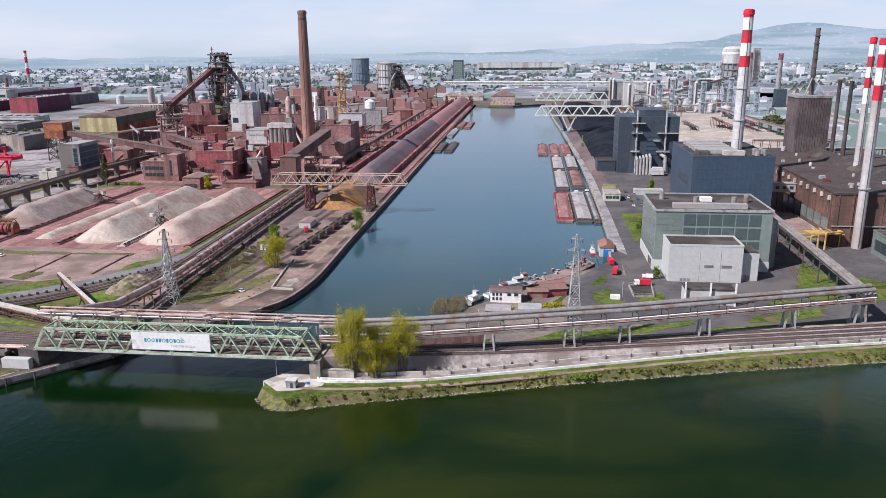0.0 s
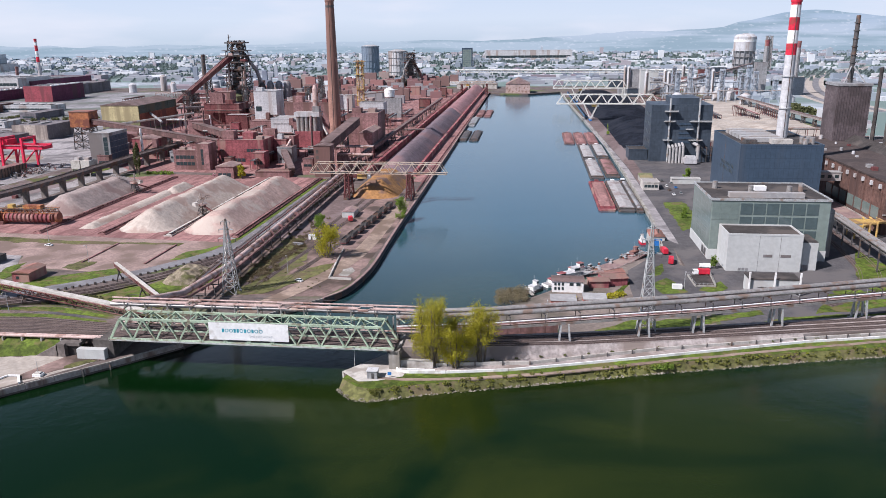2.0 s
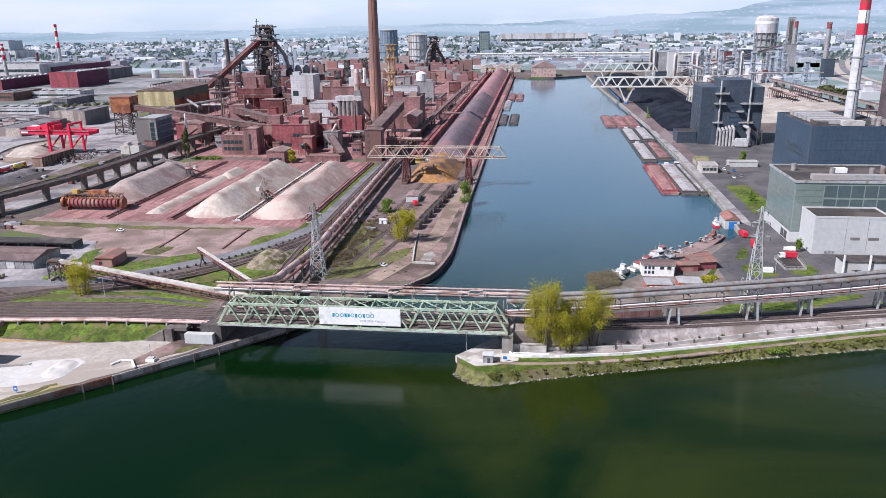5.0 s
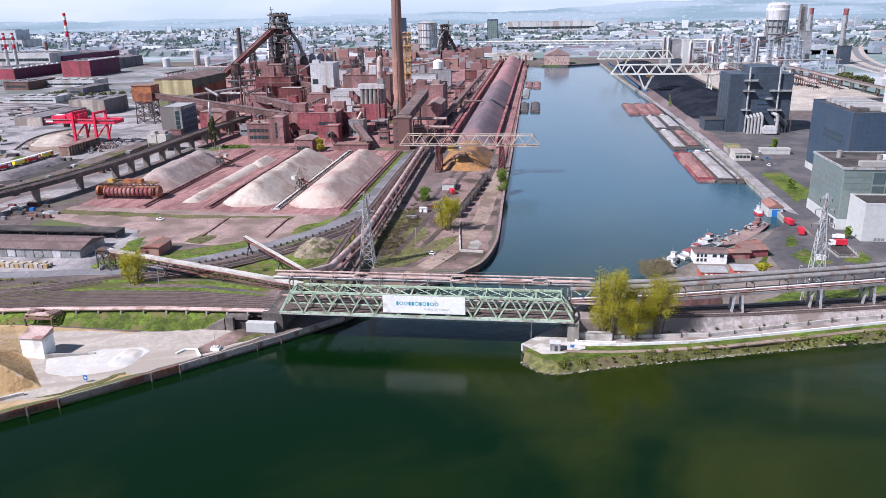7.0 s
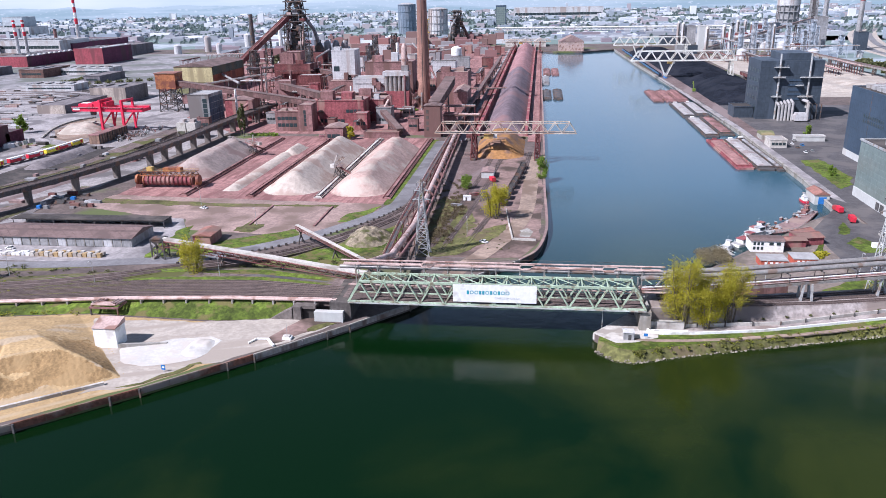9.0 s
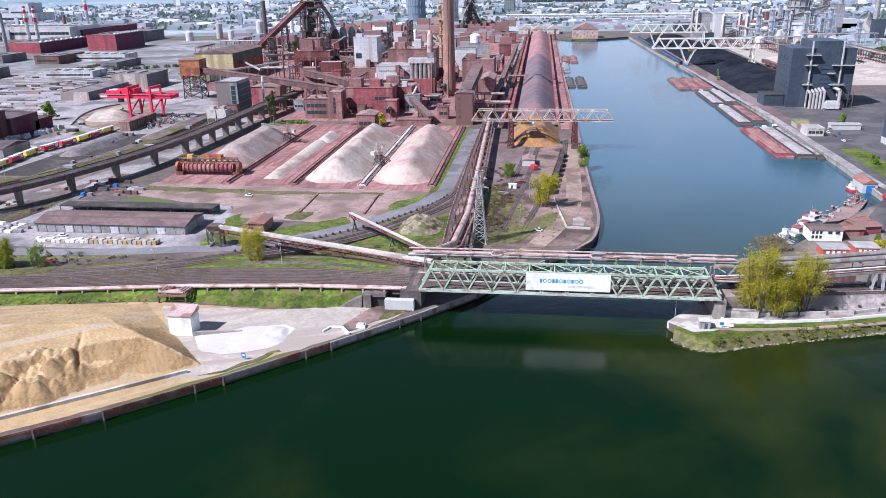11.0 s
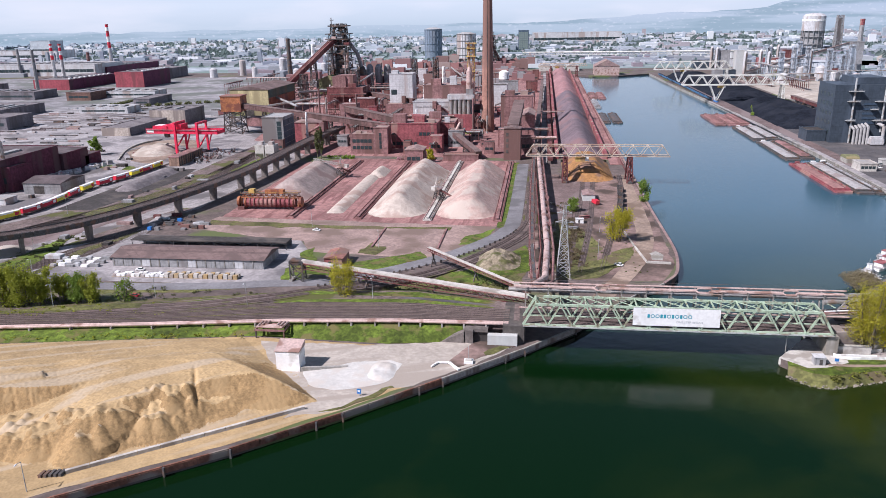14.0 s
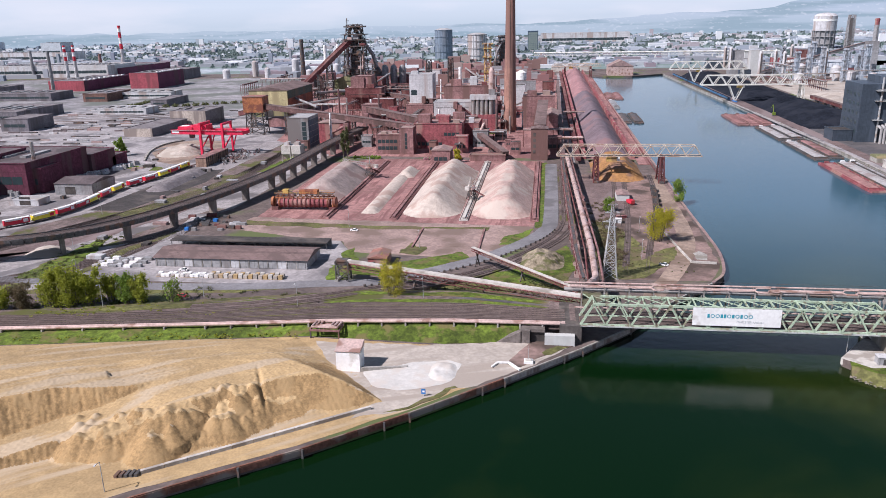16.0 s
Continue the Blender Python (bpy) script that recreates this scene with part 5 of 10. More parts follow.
part("cabin", Geo().box(-14, -2, 10.2, -10.5, 1.5, 12.8), "yellow", rc)
part("platform", Geo().box(-19, -3.2, 10.0, 19, 3.2, 10.25), "steel_dark", rc)
rl = Geo()
for y in (-3.2, 3.2):
    rl.beam((-19, y, 11.3), (19, y, 11.3), 0.12)
    for k in range(14):
        rl.beam((-19 + k * 2.92, y, 10.2), (-19 + k * 2.92, y, 11.3), 0.12)
part("handrail", rl, "yellow", rc)
for x in (-20.5, 20.5):
    part("drive_wheel", Geo().tube((x - 0.8, -2, 5), (x + 0.8, -2, 5), 3.4, 3.4, 16), "orange", rc)

# boom stackers
def stacker(x, y, turn, label, boom=24, col="lime"):
    t = thing("stacker", (x, y, G + 1.1), label, "stacker", "stackers on the belt tracks", turn)
    part("portal", lattice(Geo(), (-2.4, 2.4), (-3, 3), 0, (-1.2, 1.2), (-1.4, 1.4), 7, 2, 0.4), "steel_dark", t)
    part("slew_deck", Geo().box(-2.4, -2.4, 7, 2.4, 2.4, 7.8), "pipe_pink", t)
    part("boom", warren(warren(Geo(), (-6, -0.9, 8), (boom, -0.9, 11), 1.4, 8, 0.28), (-6, 0.9, 8), (boom, 0.9, 11), 1.4, 8, 0.28), "pipe_grey", t)
    part("mast", Geo().beam((0, 0, 7.8), (-1, 0, 15), 0.6).beam((-1, 0, 15), (boom * 0.8, 0, 12), 0.15).beam((-1, 0, 15), (-6, 0, 9), 0.15), "pipe_grey", t)
    part("counterweight", Geo().box(-7.6, -1.4, 7.4, -5, 1.4, 9.8), "pale_concrete", t)
    part("tripper", Geo().beam((0, -14, 0.8), (0, -1, 6.5), 1.6, 0.6), "dark_red", t)
    return t


stacker(-332, 540, 160, "pale steel boom stacker on the stockyard track", 24)
stacker(-246.5, 470, 70, "small steel tripper on the belt between the piles", 7)

# elevated railway on piers
VIA = [(-760, 262, 16), (-640, 285, 16), (-560, 303, 16), (-486, 320, 16), (-457, 334, 16), (-437, 355, 16), (-423, 382, 16), (-412, 416, 16), (-404, 448, 16), (-397, 492, 16), (-393, 542, 16), (-391, 604, 16.3), (-387, 665, 16.8), (-381, 730, 17)]
vp = smooth_line(VIA, 5)
via = thing("viaduct", (0, 0, 0), "curving elevated concrete railway on heavy piers", "viaduct")
tagged(via, kind="structure")
for a, b in zip(vp, vp[1:]):
    a, b = Vector(a), Vector(b)
    n = Vector((-(b - a).y, (b - a).x, 0)).normalized()
    part("deck_span", Geo().beam(a - Vector((0, 0, 1.0)), b - Vector((0, 0, 1.0)), 9.4, 2.4), "steel_dark", via)
    part("edge_beam", Geo().beam(a + n * 4.9, b + n * 4.9, 0.4, 1.6).beam(a - n * 4.9, b - n * 4.9, 0.4, 1.6), "steel_dark", via)
    part("track_bed", Geo().beam(a + Vector((0, 0, 0.1)), b + Vector((0, 0, 0.1)), 8.6, 0.3), "ballast", via)
    for s in (-2.95, -1.5, 1.5, 2.95):
        part("rail", Geo().beam(a + n * s + Vector((0, 0, 0.35)), b + n * s + Vector((0, 0, 0.35)), 0.16, 0.2), "rail", via)
acc = 0.0
for a, b in zip(vp, vp[1:]):
    acc += math.dist(a, b)
    if acc > (31 if a[1] < 500 else 20):
        acc = 0
        d = Vector((b[0] - a[0], b[1] - a[1], 0)).normalized()
        n = Vector((-d.y, d.x, 0))
        p = Vector((a[0], a[1], 0))
        part("pier", Geo().add([p - n * 2.2 - d * 1.0 + Vector((0, 0, G - 0.5)), p + n * 2.2 - d * 1.0 + Vector((0, 0, G - 0.5)), p + n * 2.2 + d * 1.0 + Vector((0, 0, G - 0.5)), p - n * 2.2 + d * 1.0 + Vector((0, 0, G - 0.5)),
                                p - n * 2.5 - d * 1.2 + Vector((0, 0, 14.2)), p + n * 2.5 - d * 1.2 + Vector((0, 0, 14.2)), p + n * 2.5 + d * 1.2 + Vector((0, 0, 14.2)), p - n * 2.5 + d * 1.2 + Vector((0, 0, 14.2))],
                               [(3, 2, 1, 0), (4, 5, 6, 7), (0, 1, 5, 4), (1, 2, 6, 5), (2, 3, 7, 6), (3, 0, 4, 7)]), "dark_concrete", via)

# brick-red plant blocks
def W(face, u0, u1, z0, z1, nu, nz, m="glass_dark"):
    return (face, u0, u1, z0, z1, nu, nz, m)


building("brick_block", -350, 645, -328.5, 668, 21.5, "brick_brown", "roof_brown", "dusty brown brick block with two rows of windows", wins=(W("S", 2, 19.5, 4, 7, 5, 1), W("S", 2, 19.5, 10, 13, 5, 1)), extras=((4, 5, 5, 5, 2, "roof_brown"),))
building("brick_stair_tower", -328, 643, -315.5, 660, 27.5, "brick_brown", "roof_brown", "plain brown brick stair tower", wins=(W("S", 5, 7, 5, 19, 1, 4),))
building("brick_hall", -320, 674, -275.5, 705, 27, "brick_red", "roof_brown", "dusty red sinter hall", wins=(W("S", 3, 26, 3, 6, 6, 1), W("S", 28, 42, 12, 15, 4, 1)), extras=((3, 4, 12, 10, 8, "brick_brown"), (22, 8, 10, 14, 6, "brick_red"), (36, 5, 6, 6, 3, "roof_brown")))
building("brick_annex", -293, 603, -277.5, 622, 15, "brick_brown", "roof_brown", "small dusty brown annex with a sloping roof", kind="gable", rise=2, along="y", wins=(W("S", 2, 13, 2, 5, 3, 1),))
building("brick_cube", -280, 653, -268, 666, 18.5, "brick_red", "roof_brown", "small red cube with a flat roof", wins=(W("S", 2, 10, 4, 7, 3, 1),))
building("brick_low_block", -266, 684, -252, 700, 19, "mid_grey", "roof_brown", "low block with a grey base and brown roof", wins=(W("S", 2, 12, 3, 5, 4, 1),))
building("brick_wing", -262, 612, -232, 624, 9, "brick_brown", "roof_red", "low dusty wing at the stockyard edge")
building("brick_shed", -310, 700, -262, 740, 24, "brick_red", "roof_brown", "red process hall behind the sinter hall", extras=((6, 6, 8, 8, 7, "brick_red"), (22, 10, 12, 8, 9, "brick_brown"), (38, 4, 5, 5, 5, "grey_clad")))
building("white_tower_block", -362, 890, -334, 918, 56, "grey_clad", "roof_pale", "tall light grey process tower", wins=(W("S", 2, 9, 28, 34, 1, 1),), extras=((2, 4, 8, 8, 4, "grey_clad"),))
building("brown_base_block", -364, 876, -332, 890, 22, "brick_brown", "roof_brown", "brown block at the foot of the grey tower")
building("grey_panel_hall", -326, 842, -283, 872, 28.5, "grey_clad", "roof_pale", "light grey panel-clad hall", wins=(W("S", 3, 40, 18, 19.5, 9, 1, "mid_grey"), W("S", 12, 24, 5, 9, 5, 1, "mid_grey")))
building("red_screen_house", -318, 872, -262, 905, 44, "brick_brown", "roof_brown", "brown-red screening house with roof plant", extras=((8, 6, 12, 10, 7, "brick_brown"), (30, 8, 8, 8, 10, "grey_clad"), (44, 4, 6, 6, 4, "dark_red")))
# bunker with five silos
bk = thing("silo_bunker", (-278, 780, G), "red bunker block with five grey cylinder silos", "bunker")
part("base", Geo().box(0, 0, 0, 27, 16, 18), "brick_red", bk)
for i in range(5):
    part("silo", Geo().tube((3 + i * 4.6, 3, 18), (3 + i * 4.6, 3, 33.5), 1.95, 1.95, 14), "pipe_grey", bk)
part("back_wall", Geo().box(0, 7, 18, 26, 16, 33), "mid_grey", bk)
part("head_house", Geo().box(-0.5, 0.5, 33.5, 27, 16, 38), "grey_clad", bk)
part("penthouse", Geo().box(19, 4, 38, 26, 12, 44), "mid_grey", bk)
part("dust_pipe", Geo().tube((22, 8, 44), (22, 8, 62), 3.4, 3.0, 16).tube((22, 8, 62), (22, 8, 66), 3.0, 1.6, 16), "pipe_pink", bk)
# brown tower and rising gallery
bt = thing("transfer_tower", (-211, 617, G), "dusty brown transfer tower with a rising gallery", "tower")
part("wall", Geo().box(0, 0, 0, 14, 14, 26.5), "brick_brown", bt)
part("roof", Geo().gable(0, 0, 14, 14, 26.5, 28, "y", 0.5), "roof_shed", bt)
panes("S", 2, 4, 6, 23, 1, 4, 2.0, 14, 14, 0, "roof_dark", bt)
part("gallery", Geo().beam((7, 14, 24), (9, 120, 33.5), 9, 7), "gallery_brown", bt)
part("gallery_roof", Geo().beam((7, 14, 27.9), (9, 120, 37.4), 10, 0.8), "roof_shed", bt)
part("trestle", lattice(Geo(), (5, 13), (70, 76), 0, (6, 12), (71, 75), 26, 4, 0.5), "steel_dark", bt)
building("brown_filter_house", -223, 790, -190, 830, 40, "brick_brown", "roof_brown", "large dusty brown filter house", extras=((4, 5, 10, 10, 5, "brick_brown"), (20, 12, 8, 12, 4, "roof_brown")))
building("brown_filter_annex", -200, 745, -187, 790, 26, "brick_brown", "roof_brown", "brown annex beside the filter house", kind="gable", along="y", rise=3)
# white-topped tank and others
tk = thing("process_tank", (-236, 1108, G), "grey-purple cylindrical tank with a white top", "tank")
part("body", Geo().tube((0, 0, 0), (0, 0, 28), 7.2, 7.2, 20), "brick_brown", tk)
part("cap", Geo().tube((0, 0, 28), (0, 0, 38), 7.6, 7.6, 20).tube((0, 0, 38), (0, 0, 41), 7.6, 2, 20), "white_paint", tk)
yt = thing("yellow_lattice_tower", (-287.7, 1147.5, G), "yellow steel lattice tower with platforms", "tower")
part("lattice", lattice(Geo(), (-5, 5), (-4, 4), 0, (-5, 5), (-4, 4), 77, 9, 0.55), "yellow", yt)
for z, w in ((18, 6), (36, 6), (58, 7.5), (70, 7), (77, 8.5)):
    part("platform", Geo().box(-w, -6, z, w, 6, z + 0.7).beam((-w, -6, z + 1.9), (w, -6, z + 1.9), 0.25), "yellow", yt)
for x in (-3, 3):
    part("riser", Geo().tube((x, 0, 0), (x, 0, 79), 1.5, 1.5, 10), "pipe_pink", yt)
for x, y, r, h, m, lab in ((-498, 2225, 25, 82, "far_dark0", "dark grey gasholder"), (-383, 2030, 25, 72, "grey_clad", "pale grey gasholder")):
    gh = thing("gasholder", (x, y, G), lab + " with vertical ribs", "gasholder")
    part("shell", Geo().tube((0, 0, 0), (0, 0, h), r, r, 28), "gas_blue" if m == "far_dark0" else m, gh)
    part("dome", Geo().tube((0, 0, h), (0, 0, h + 4), r, r * 0.4, 28), "roof_pale", gh)
    rib = Geo()
    for k in range(20):
        a = k * math.pi / 10
        rib.beam((r * math.cos(a), r * math.sin(a), 0), (r * math.cos(a), r * math.sin(a), h), 1.2)
    part("ribs", rib, "gas_blue" if m == "far_dark0" else "mid_grey", gh)
    for z in (0.25, 0.5, 0.75, 0.98):
        part("ring", Geo().tube((0, 0, h * z), (0, 0, h * z + 1.2), r + 1.4, r + 1.4, 28), "gas_blue" if m == "far_dark0" else "mid_grey", gh)

# blast furnace
bf = thing("blast_furnace", (-510, 1225, G), "dark blast furnace tower wrapped in platforms and pipes", "blast furnace")
part("tower_frame", lattice(Geo(), (-18, 18), (-16, 16), 0, (-14, 14), (-12, 12), 92, 11, 0.9), "steel_dark", bf)
part("shaft", Geo().lathe(0, 0, [(13, 8), (14, 22), (11, 34), (8, 62), (5, 70), (5, 84)], 18), "steel_dark", bf)
for z in (24, 38, 50, 62, 74, 84, 92):
    part("platform", Geo().box(-19, -17, z, 19, 17, z + 1.2), "steel_dark", bf)
rbf = random.Random(8)
for k in range(26):
    x, z = rbf.uniform(-15, 13), rbf.uniform(6, 88)
    part("plant_box", Geo().box(x, rbf.uniform(-17, -11), z, x + rbf.uniform(3, 9), rbf.uniform(-9, 0), z + rbf.uniform(3, 8)), rbf.choice(("steel_dark", "steel_dark", "mid_grey", "dark_red", "pipe_pink")), bf)
for k in range(12):
    x, z0 = rbf.uniform(-18, 18), rbf.uniform(0, 50)
    part("riser_pipe", Geo().tube((x, -17.5, z0), (x, -15, z0 + rbf.uniform(20, 42)), 0.9, 0.9, 8), rbf.choice(("pipe_grey", "pipe_pink", "steel_dark", "pipe_grey")), bf)
part("head_frame", lattice(Geo(), (-12, 12), (-10, 10), 92, (-11, 11), (-9, 9), 108, 2, 1.2), "steel_dark", bf)
part("head_deck", Geo().box(-15, -12, 104, 17, 12, 106), "steel_dark", bf)
part("crane_mast", Geo().beam((-12, 0, 106), (-12, 0, 118), 1.2).beam((-14, 0, 114), (-8, 0, 114), 1.0), "steel_dark", bf)
for s in (-1, 1):
    part("uptake", Geo().path([(s * 6, 4, 70), (s * 10, 4, 98), (s * 3, 6, 108), (s * 1, 10, 96)], 2.2, 10), "steel_dark", bf)
part("downcomer", Geo().path([(0, 10, 98), (24, 20, 60), (30, 24, 36)], 3.0, 10), "mid_grey", bf)
part("dust_catcher", Geo().lathe(30, 24, [(2, 6), (7, 14), (7, 32), (3, 40)], 14), "steel_dark", bf)
part("stove_block", Geo().box(22, -16, 0, 46, 14, 26), "dark_red", bf)
part("cast_house", Geo().box(-30, -40, 0, 10, -18, 22).gable(-30, -40, 10, -18, 22, 30, "y", 1), "olive", bf)
part("skip_bridge", Geo().beam((-70, -110, 8), (-6, -8, 84), 9, 6), "dark_red", bf, "dark red inclined skip bridge")
for u in (-73, -67):
    part("skip_rail", Geo().beam((u, -112, 12), (u + 64, -10, 88), 1, 1), "brick_brown", bf)
for k in (0.3, 0.6):
    p = Vector((-70, -110, 8)).lerp(Vector((-6, -8, 84)), k)
    part("trestle", lattice(Geo(), (p.x - 6, p.x + 6), (p.y - 4, p.y + 4), 0, (p.x - 4, p.x + 4), (p.y - 3, p.y + 3), p.z - 3, 4, 0.9), "steel_dark", bf)
for i in range(3):
    sv = thing("hot_stove", (-470 + i * 15, 1262, G), "domed dark hot-blast stove", "stove", "hot-blast stoves")
    part("shell", Geo().lathe(0, 0, [(6, 0), (6, 34), (5, 39), (2.4, 42)], 16), "mid_grey", sv)

copy_thing(bf, pose(-298, 1707, G, 0, 0, 200) @ Matrix.Scale(0.70, 4))

# stock house with green and orange cladding
sh = thing("stock_house", (-571, 905, G), "tall stock house with cream front and banded olive and rust sides", "hall")
part("wall", Geo().box(0, 4, 0, 50, 108, 33), "olive", sh)
part("front_panel", Geo().box(0, 3.2, 14, 50, 3.95, 33), "cream_clad", sh)
part("front_base", Geo().box(0, 3.2, 0, 50, 3.95, 13.7), "olive", sh)
for i in range(4):
    for z0, z1, m in ((2, 12, "brick_brown"), (12.3, 22.5, "rust_band"), (22.8, 32.6, "green_band")):
        part("side_panel", Geo().box(50, 5 + i * 25.6, z0, 50.8, 5 + (i + 1) * 25.6 - 0.7, z1), m, sh)
part("roof", Geo().gable(0, 4, 50, 108, 33, 37.5, "y", 1.5), "roof_shed", sh)
part("gate", Geo().box(18, 3.0, 0, 30, 3.2, 9), "roof_dark", sh)
hd = thing("drive_tower", (-517, 758, G), "rust-orange conveyor head box on dark steel legs", "tower")
part("leg_frame", lattice(Geo(), (0, 20), (0, 16), 0, (1, 19), (1, 15), 24, 3, 0.9), "steel_dark", hd)
part("head_box", Geo().box(-1, -1, 24, 21, 17, 40), "orange", hd)
part("roof", Geo().box(-1.6, -1.6, 40, 21.6, 17.6, 40.8), "roof_red", hd)
part("lower_hall", Geo().box(24, 4, 8, 90, 24, 17), "brick_brown", hd)


def gallery(name, a, b, w, h, m, label, trestles=3, z=G):
    """An inclined covered conveyor from a to b on trestles."""
    t = thing(name, (a[0], a[1], z), label, "conveyor")
    o = Vector((a[0], a[1], z))
    p, q = Vector(a) - o, Vector(b) - o
    part("gallery", Geo().beam(p, q, w, h), m, t)
    part("gallery_roof", Geo().beam(p + Vector((0, 0, h / 2 + 0.15)), q + Vector((0, 0, h / 2 + 0.15)), w + 0.8, 0.4), "roof_shed", t)
    for k in range(trestles):
        c = p.lerp(q, (k + 0.7) / (trestles + 0.4))
        if c.z > 4:
            part("trestle", lattice(Geo(), (c.x - 2.2, c.x + 2.2), (c.y - 2.2, c.y + 2.2), 0, (c.x - 1.6, c.x + 1.6), (c.y - 1.6, c.y + 1.6), c.z - h / 2, 3, 0.45), "steel_dark", t)
    return t


gallery("conveyor_gallery", (-497, 764, 34), (-320, 690, 22), 6, 5, "gallery_brown", "long dusty brown inclined conveyor gallery", 4)
gallery("conveyor_gallery", (-392, 778, 30), (-318, 718, 24), 7, 6, "gallery_brown", "second dusty brown conveyor gallery", 1)
gallery("conveyor_gallery", (-560, 850, 16), (-500, 780, 32), 6, 5, "dark_red", "dark conveyor rising to the orange head box", 1)
gallery("conveyor_gallery", (-330, 880, 26), (-470, 1090, 20), 6, 5, "gallery_brown", "brown conveyor towards the furnace", 3)
gallery("conveyor_gallery", (-232, 620, 9), (-262, 690, 16), 5, 4, "gallery_brown", "short brown conveyor at the sinter hall", 1)
building("dark_red_house", -464, 975, -415, 1010, 33, "dark_red", "roof_brown", "dark red crusher house with roof blocks", extras=((6, 8, 18, 14, 14, "brick_brown"), (28, 6, 10, 10, 5, "dark_red")))
building("crusher_tower", -452, 985, -430, 1005, 48, "brick_brown", "roof_brown", "brown crusher tower beside the furnace")
building("grey_stair_block", -434, 652, -414, 684, 35.5, "mid_grey", "roof_pale", "tall grey concrete block with a navy side", wins=(W("E", 1, 31, 2, 29, 6, 5, "navy"), W("S", 14, 18, 6, 28, 1, 5)))
building("red_store", -422, 706, -396, 735, 24, "brick_red", "roof_brown", "red clad store with a brown roof", kind="gable", along="y", rise=2)
building("transfer_house", -392, 770, -374, 786, 34, "brick_brown", "roof_brown", "brown transfer house under the galleries")
bins = thing("bin_house", (-424, 604, G), "pale concrete twin bin house on stilts", "bunker")
for x in (0, 9):
    part("bin", Geo().box(x, 0, 7, x + 8, 12, 14), "pale_concrete", bins)
    part("hopper", Geo().add([(x, 0, 7), (x + 8, 0, 7), (x + 8, 12, 7), (x, 12, 7), (x + 3, 4, 2.5), (x + 5, 4, 2.5), (x + 5, 8, 2.5), (x + 3, 8, 2.5)], [(0, 1, 2, 3), (7, 6, 5, 4), (4, 5, 1, 0), (5, 6, 2, 1), (6, 7, 3, 2), (7, 4, 0, 3)]), "pale_concrete", bins)
    part("cap", Geo().box(x + 2, 3, 14, x + 6, 9, 16.5), "grey_clad", bins)
    for u in (x + 0.4, x + 7.6):
        for v in (0.5, 11.5):
            part("stilt", Geo().box(u - 0.4, v - 0.4, 0, u + 0.4, v + 0.4, 7), "concrete", bins)

# red gantry cranes, scrap yard, halls in the west
rcn = thing("gantry_crane", (-500, 645, G), "bright red double-girder portal crane over the scrap hopper", "crane", turn=-4)
for x in (-11, 11):
    for y, w in ((-9, 2.0), (9, 1.7)):
        part("leg", Geo().beam((x, y, 0), (x, y * 0.95, 28), w), "crane_red", rcn)
        part("wheel_box", Geo().box(x - 2.6, y - 0.9, 0, x + 2.6, y + 0.9, 1.4), "steel_dark", rcn)
    part("brace", Geo().beam((x, -9, 6), (x, 9, 17), 1.0).beam((x, 9, 4), (x + 5, 9, 18), 0.9), "crane_red", rcn)
    part("cross_head", Geo().beam((x, -9.6, 28.2), (x, 9.6, 28.2), 1.9), "crane_red", rcn)
for y in (-6.2, 6.2):
    part("girder", Geo().box(-41, y - 1.1, 18.5, 30, y + 1.1, 22.4), "crane_red", rcn)
    part("walkway", Geo().box(-41, y + (1.1 if y > 0 else -2.0), 22.0, 30, y + (2.0 if y > 0 else -1.1), 22.2), "steel_grey", rcn)
    part("handrail", Geo().beam((-41, y * 1.3, 23.3), (30, y * 1.3, 23.3), 0.14), "crane_red", rcn)
for x in (-41, 28.4):
    part("end_tie", Geo().box(x, -5.1, 18.5, x + 1.6, 5.1, 21.5), "crane_red", rcn)
part("trolley", Geo().box(-34, -7, 22.5, -20, 7, 25.4), "crane_red", rcn)
part("machine_house", Geo().box(-20, -6, 22.5, -6, 6, 27.0), "crane_red", rcn)
part("trolley_roof", Geo().box(-33, -4, 25.4, -26, 2, 25.8), "white_paint", rcn)
part("cab", Geo().box(-25, -4, 14.6, -21, -0.5, 18.4), "steel_dark", rcn)
part("warning_board", Geo().box(-40, -7.5, 19.6, -33, -7.35, 21.6), "white_paint", rcn)
sho = thing("scrap_hopper", (-491, 580, G), "long rust-brown loading wall with steel posts below the crane", "hopper")
part("wall", Geo().box(0, 0, 0, 9, 46, 7.5), "scrap_rust", sho)
part("coping", Geo().box(-0.4, -0.4, 7.5, 9.4, 46.4, 8.1), "brick_brown", sho)
for k in range(12):
    part("post", Geo().box(9, 1 + k * 4, 0, 9.5, 1.5 + k * 4, 8.4), "steel_dark", sho)
rsc = random.Random(91)
for k in range(34):
    t = thing("scrap_bundle", (rsc.uniform(-480, -462), rsc.uniform(590, 660), G), "heap of tangled dark steel scrap", "scrap", "scrap under the red crane", rsc.uniform(0, 180))
    for j in range(4):
        part("scrap_bar", Geo().beam((rsc.uniform(-2, 2), rsc.uniform(-2, 2), 0.2), (rsc.uniform(-2.5, 2.5), rsc.uniform(-2.5, 2.5), rsc.uniform(0.6, 3.4)), rsc.uniform(0.3, 0.9)), rsc.choice(("steel_dark", "mid_grey", "brick_brown", "grey_clad")), t)
sheet("sand_apron", smooth_line([(-551, 604), (-571, 653), (-577, 693), (-560, 720), (-530, 716), (-512, 690), (-512, 640), (-512, 596), (-530, 592)], 3), G + 0.13, "bank_sand", "pale sandy apron round the heap", "ground")
ky = thing("yard_kerb", (0, 0, G), "low curved kerb wall round the sandy apron", "kerb")
tagged(ky, kind="structure")
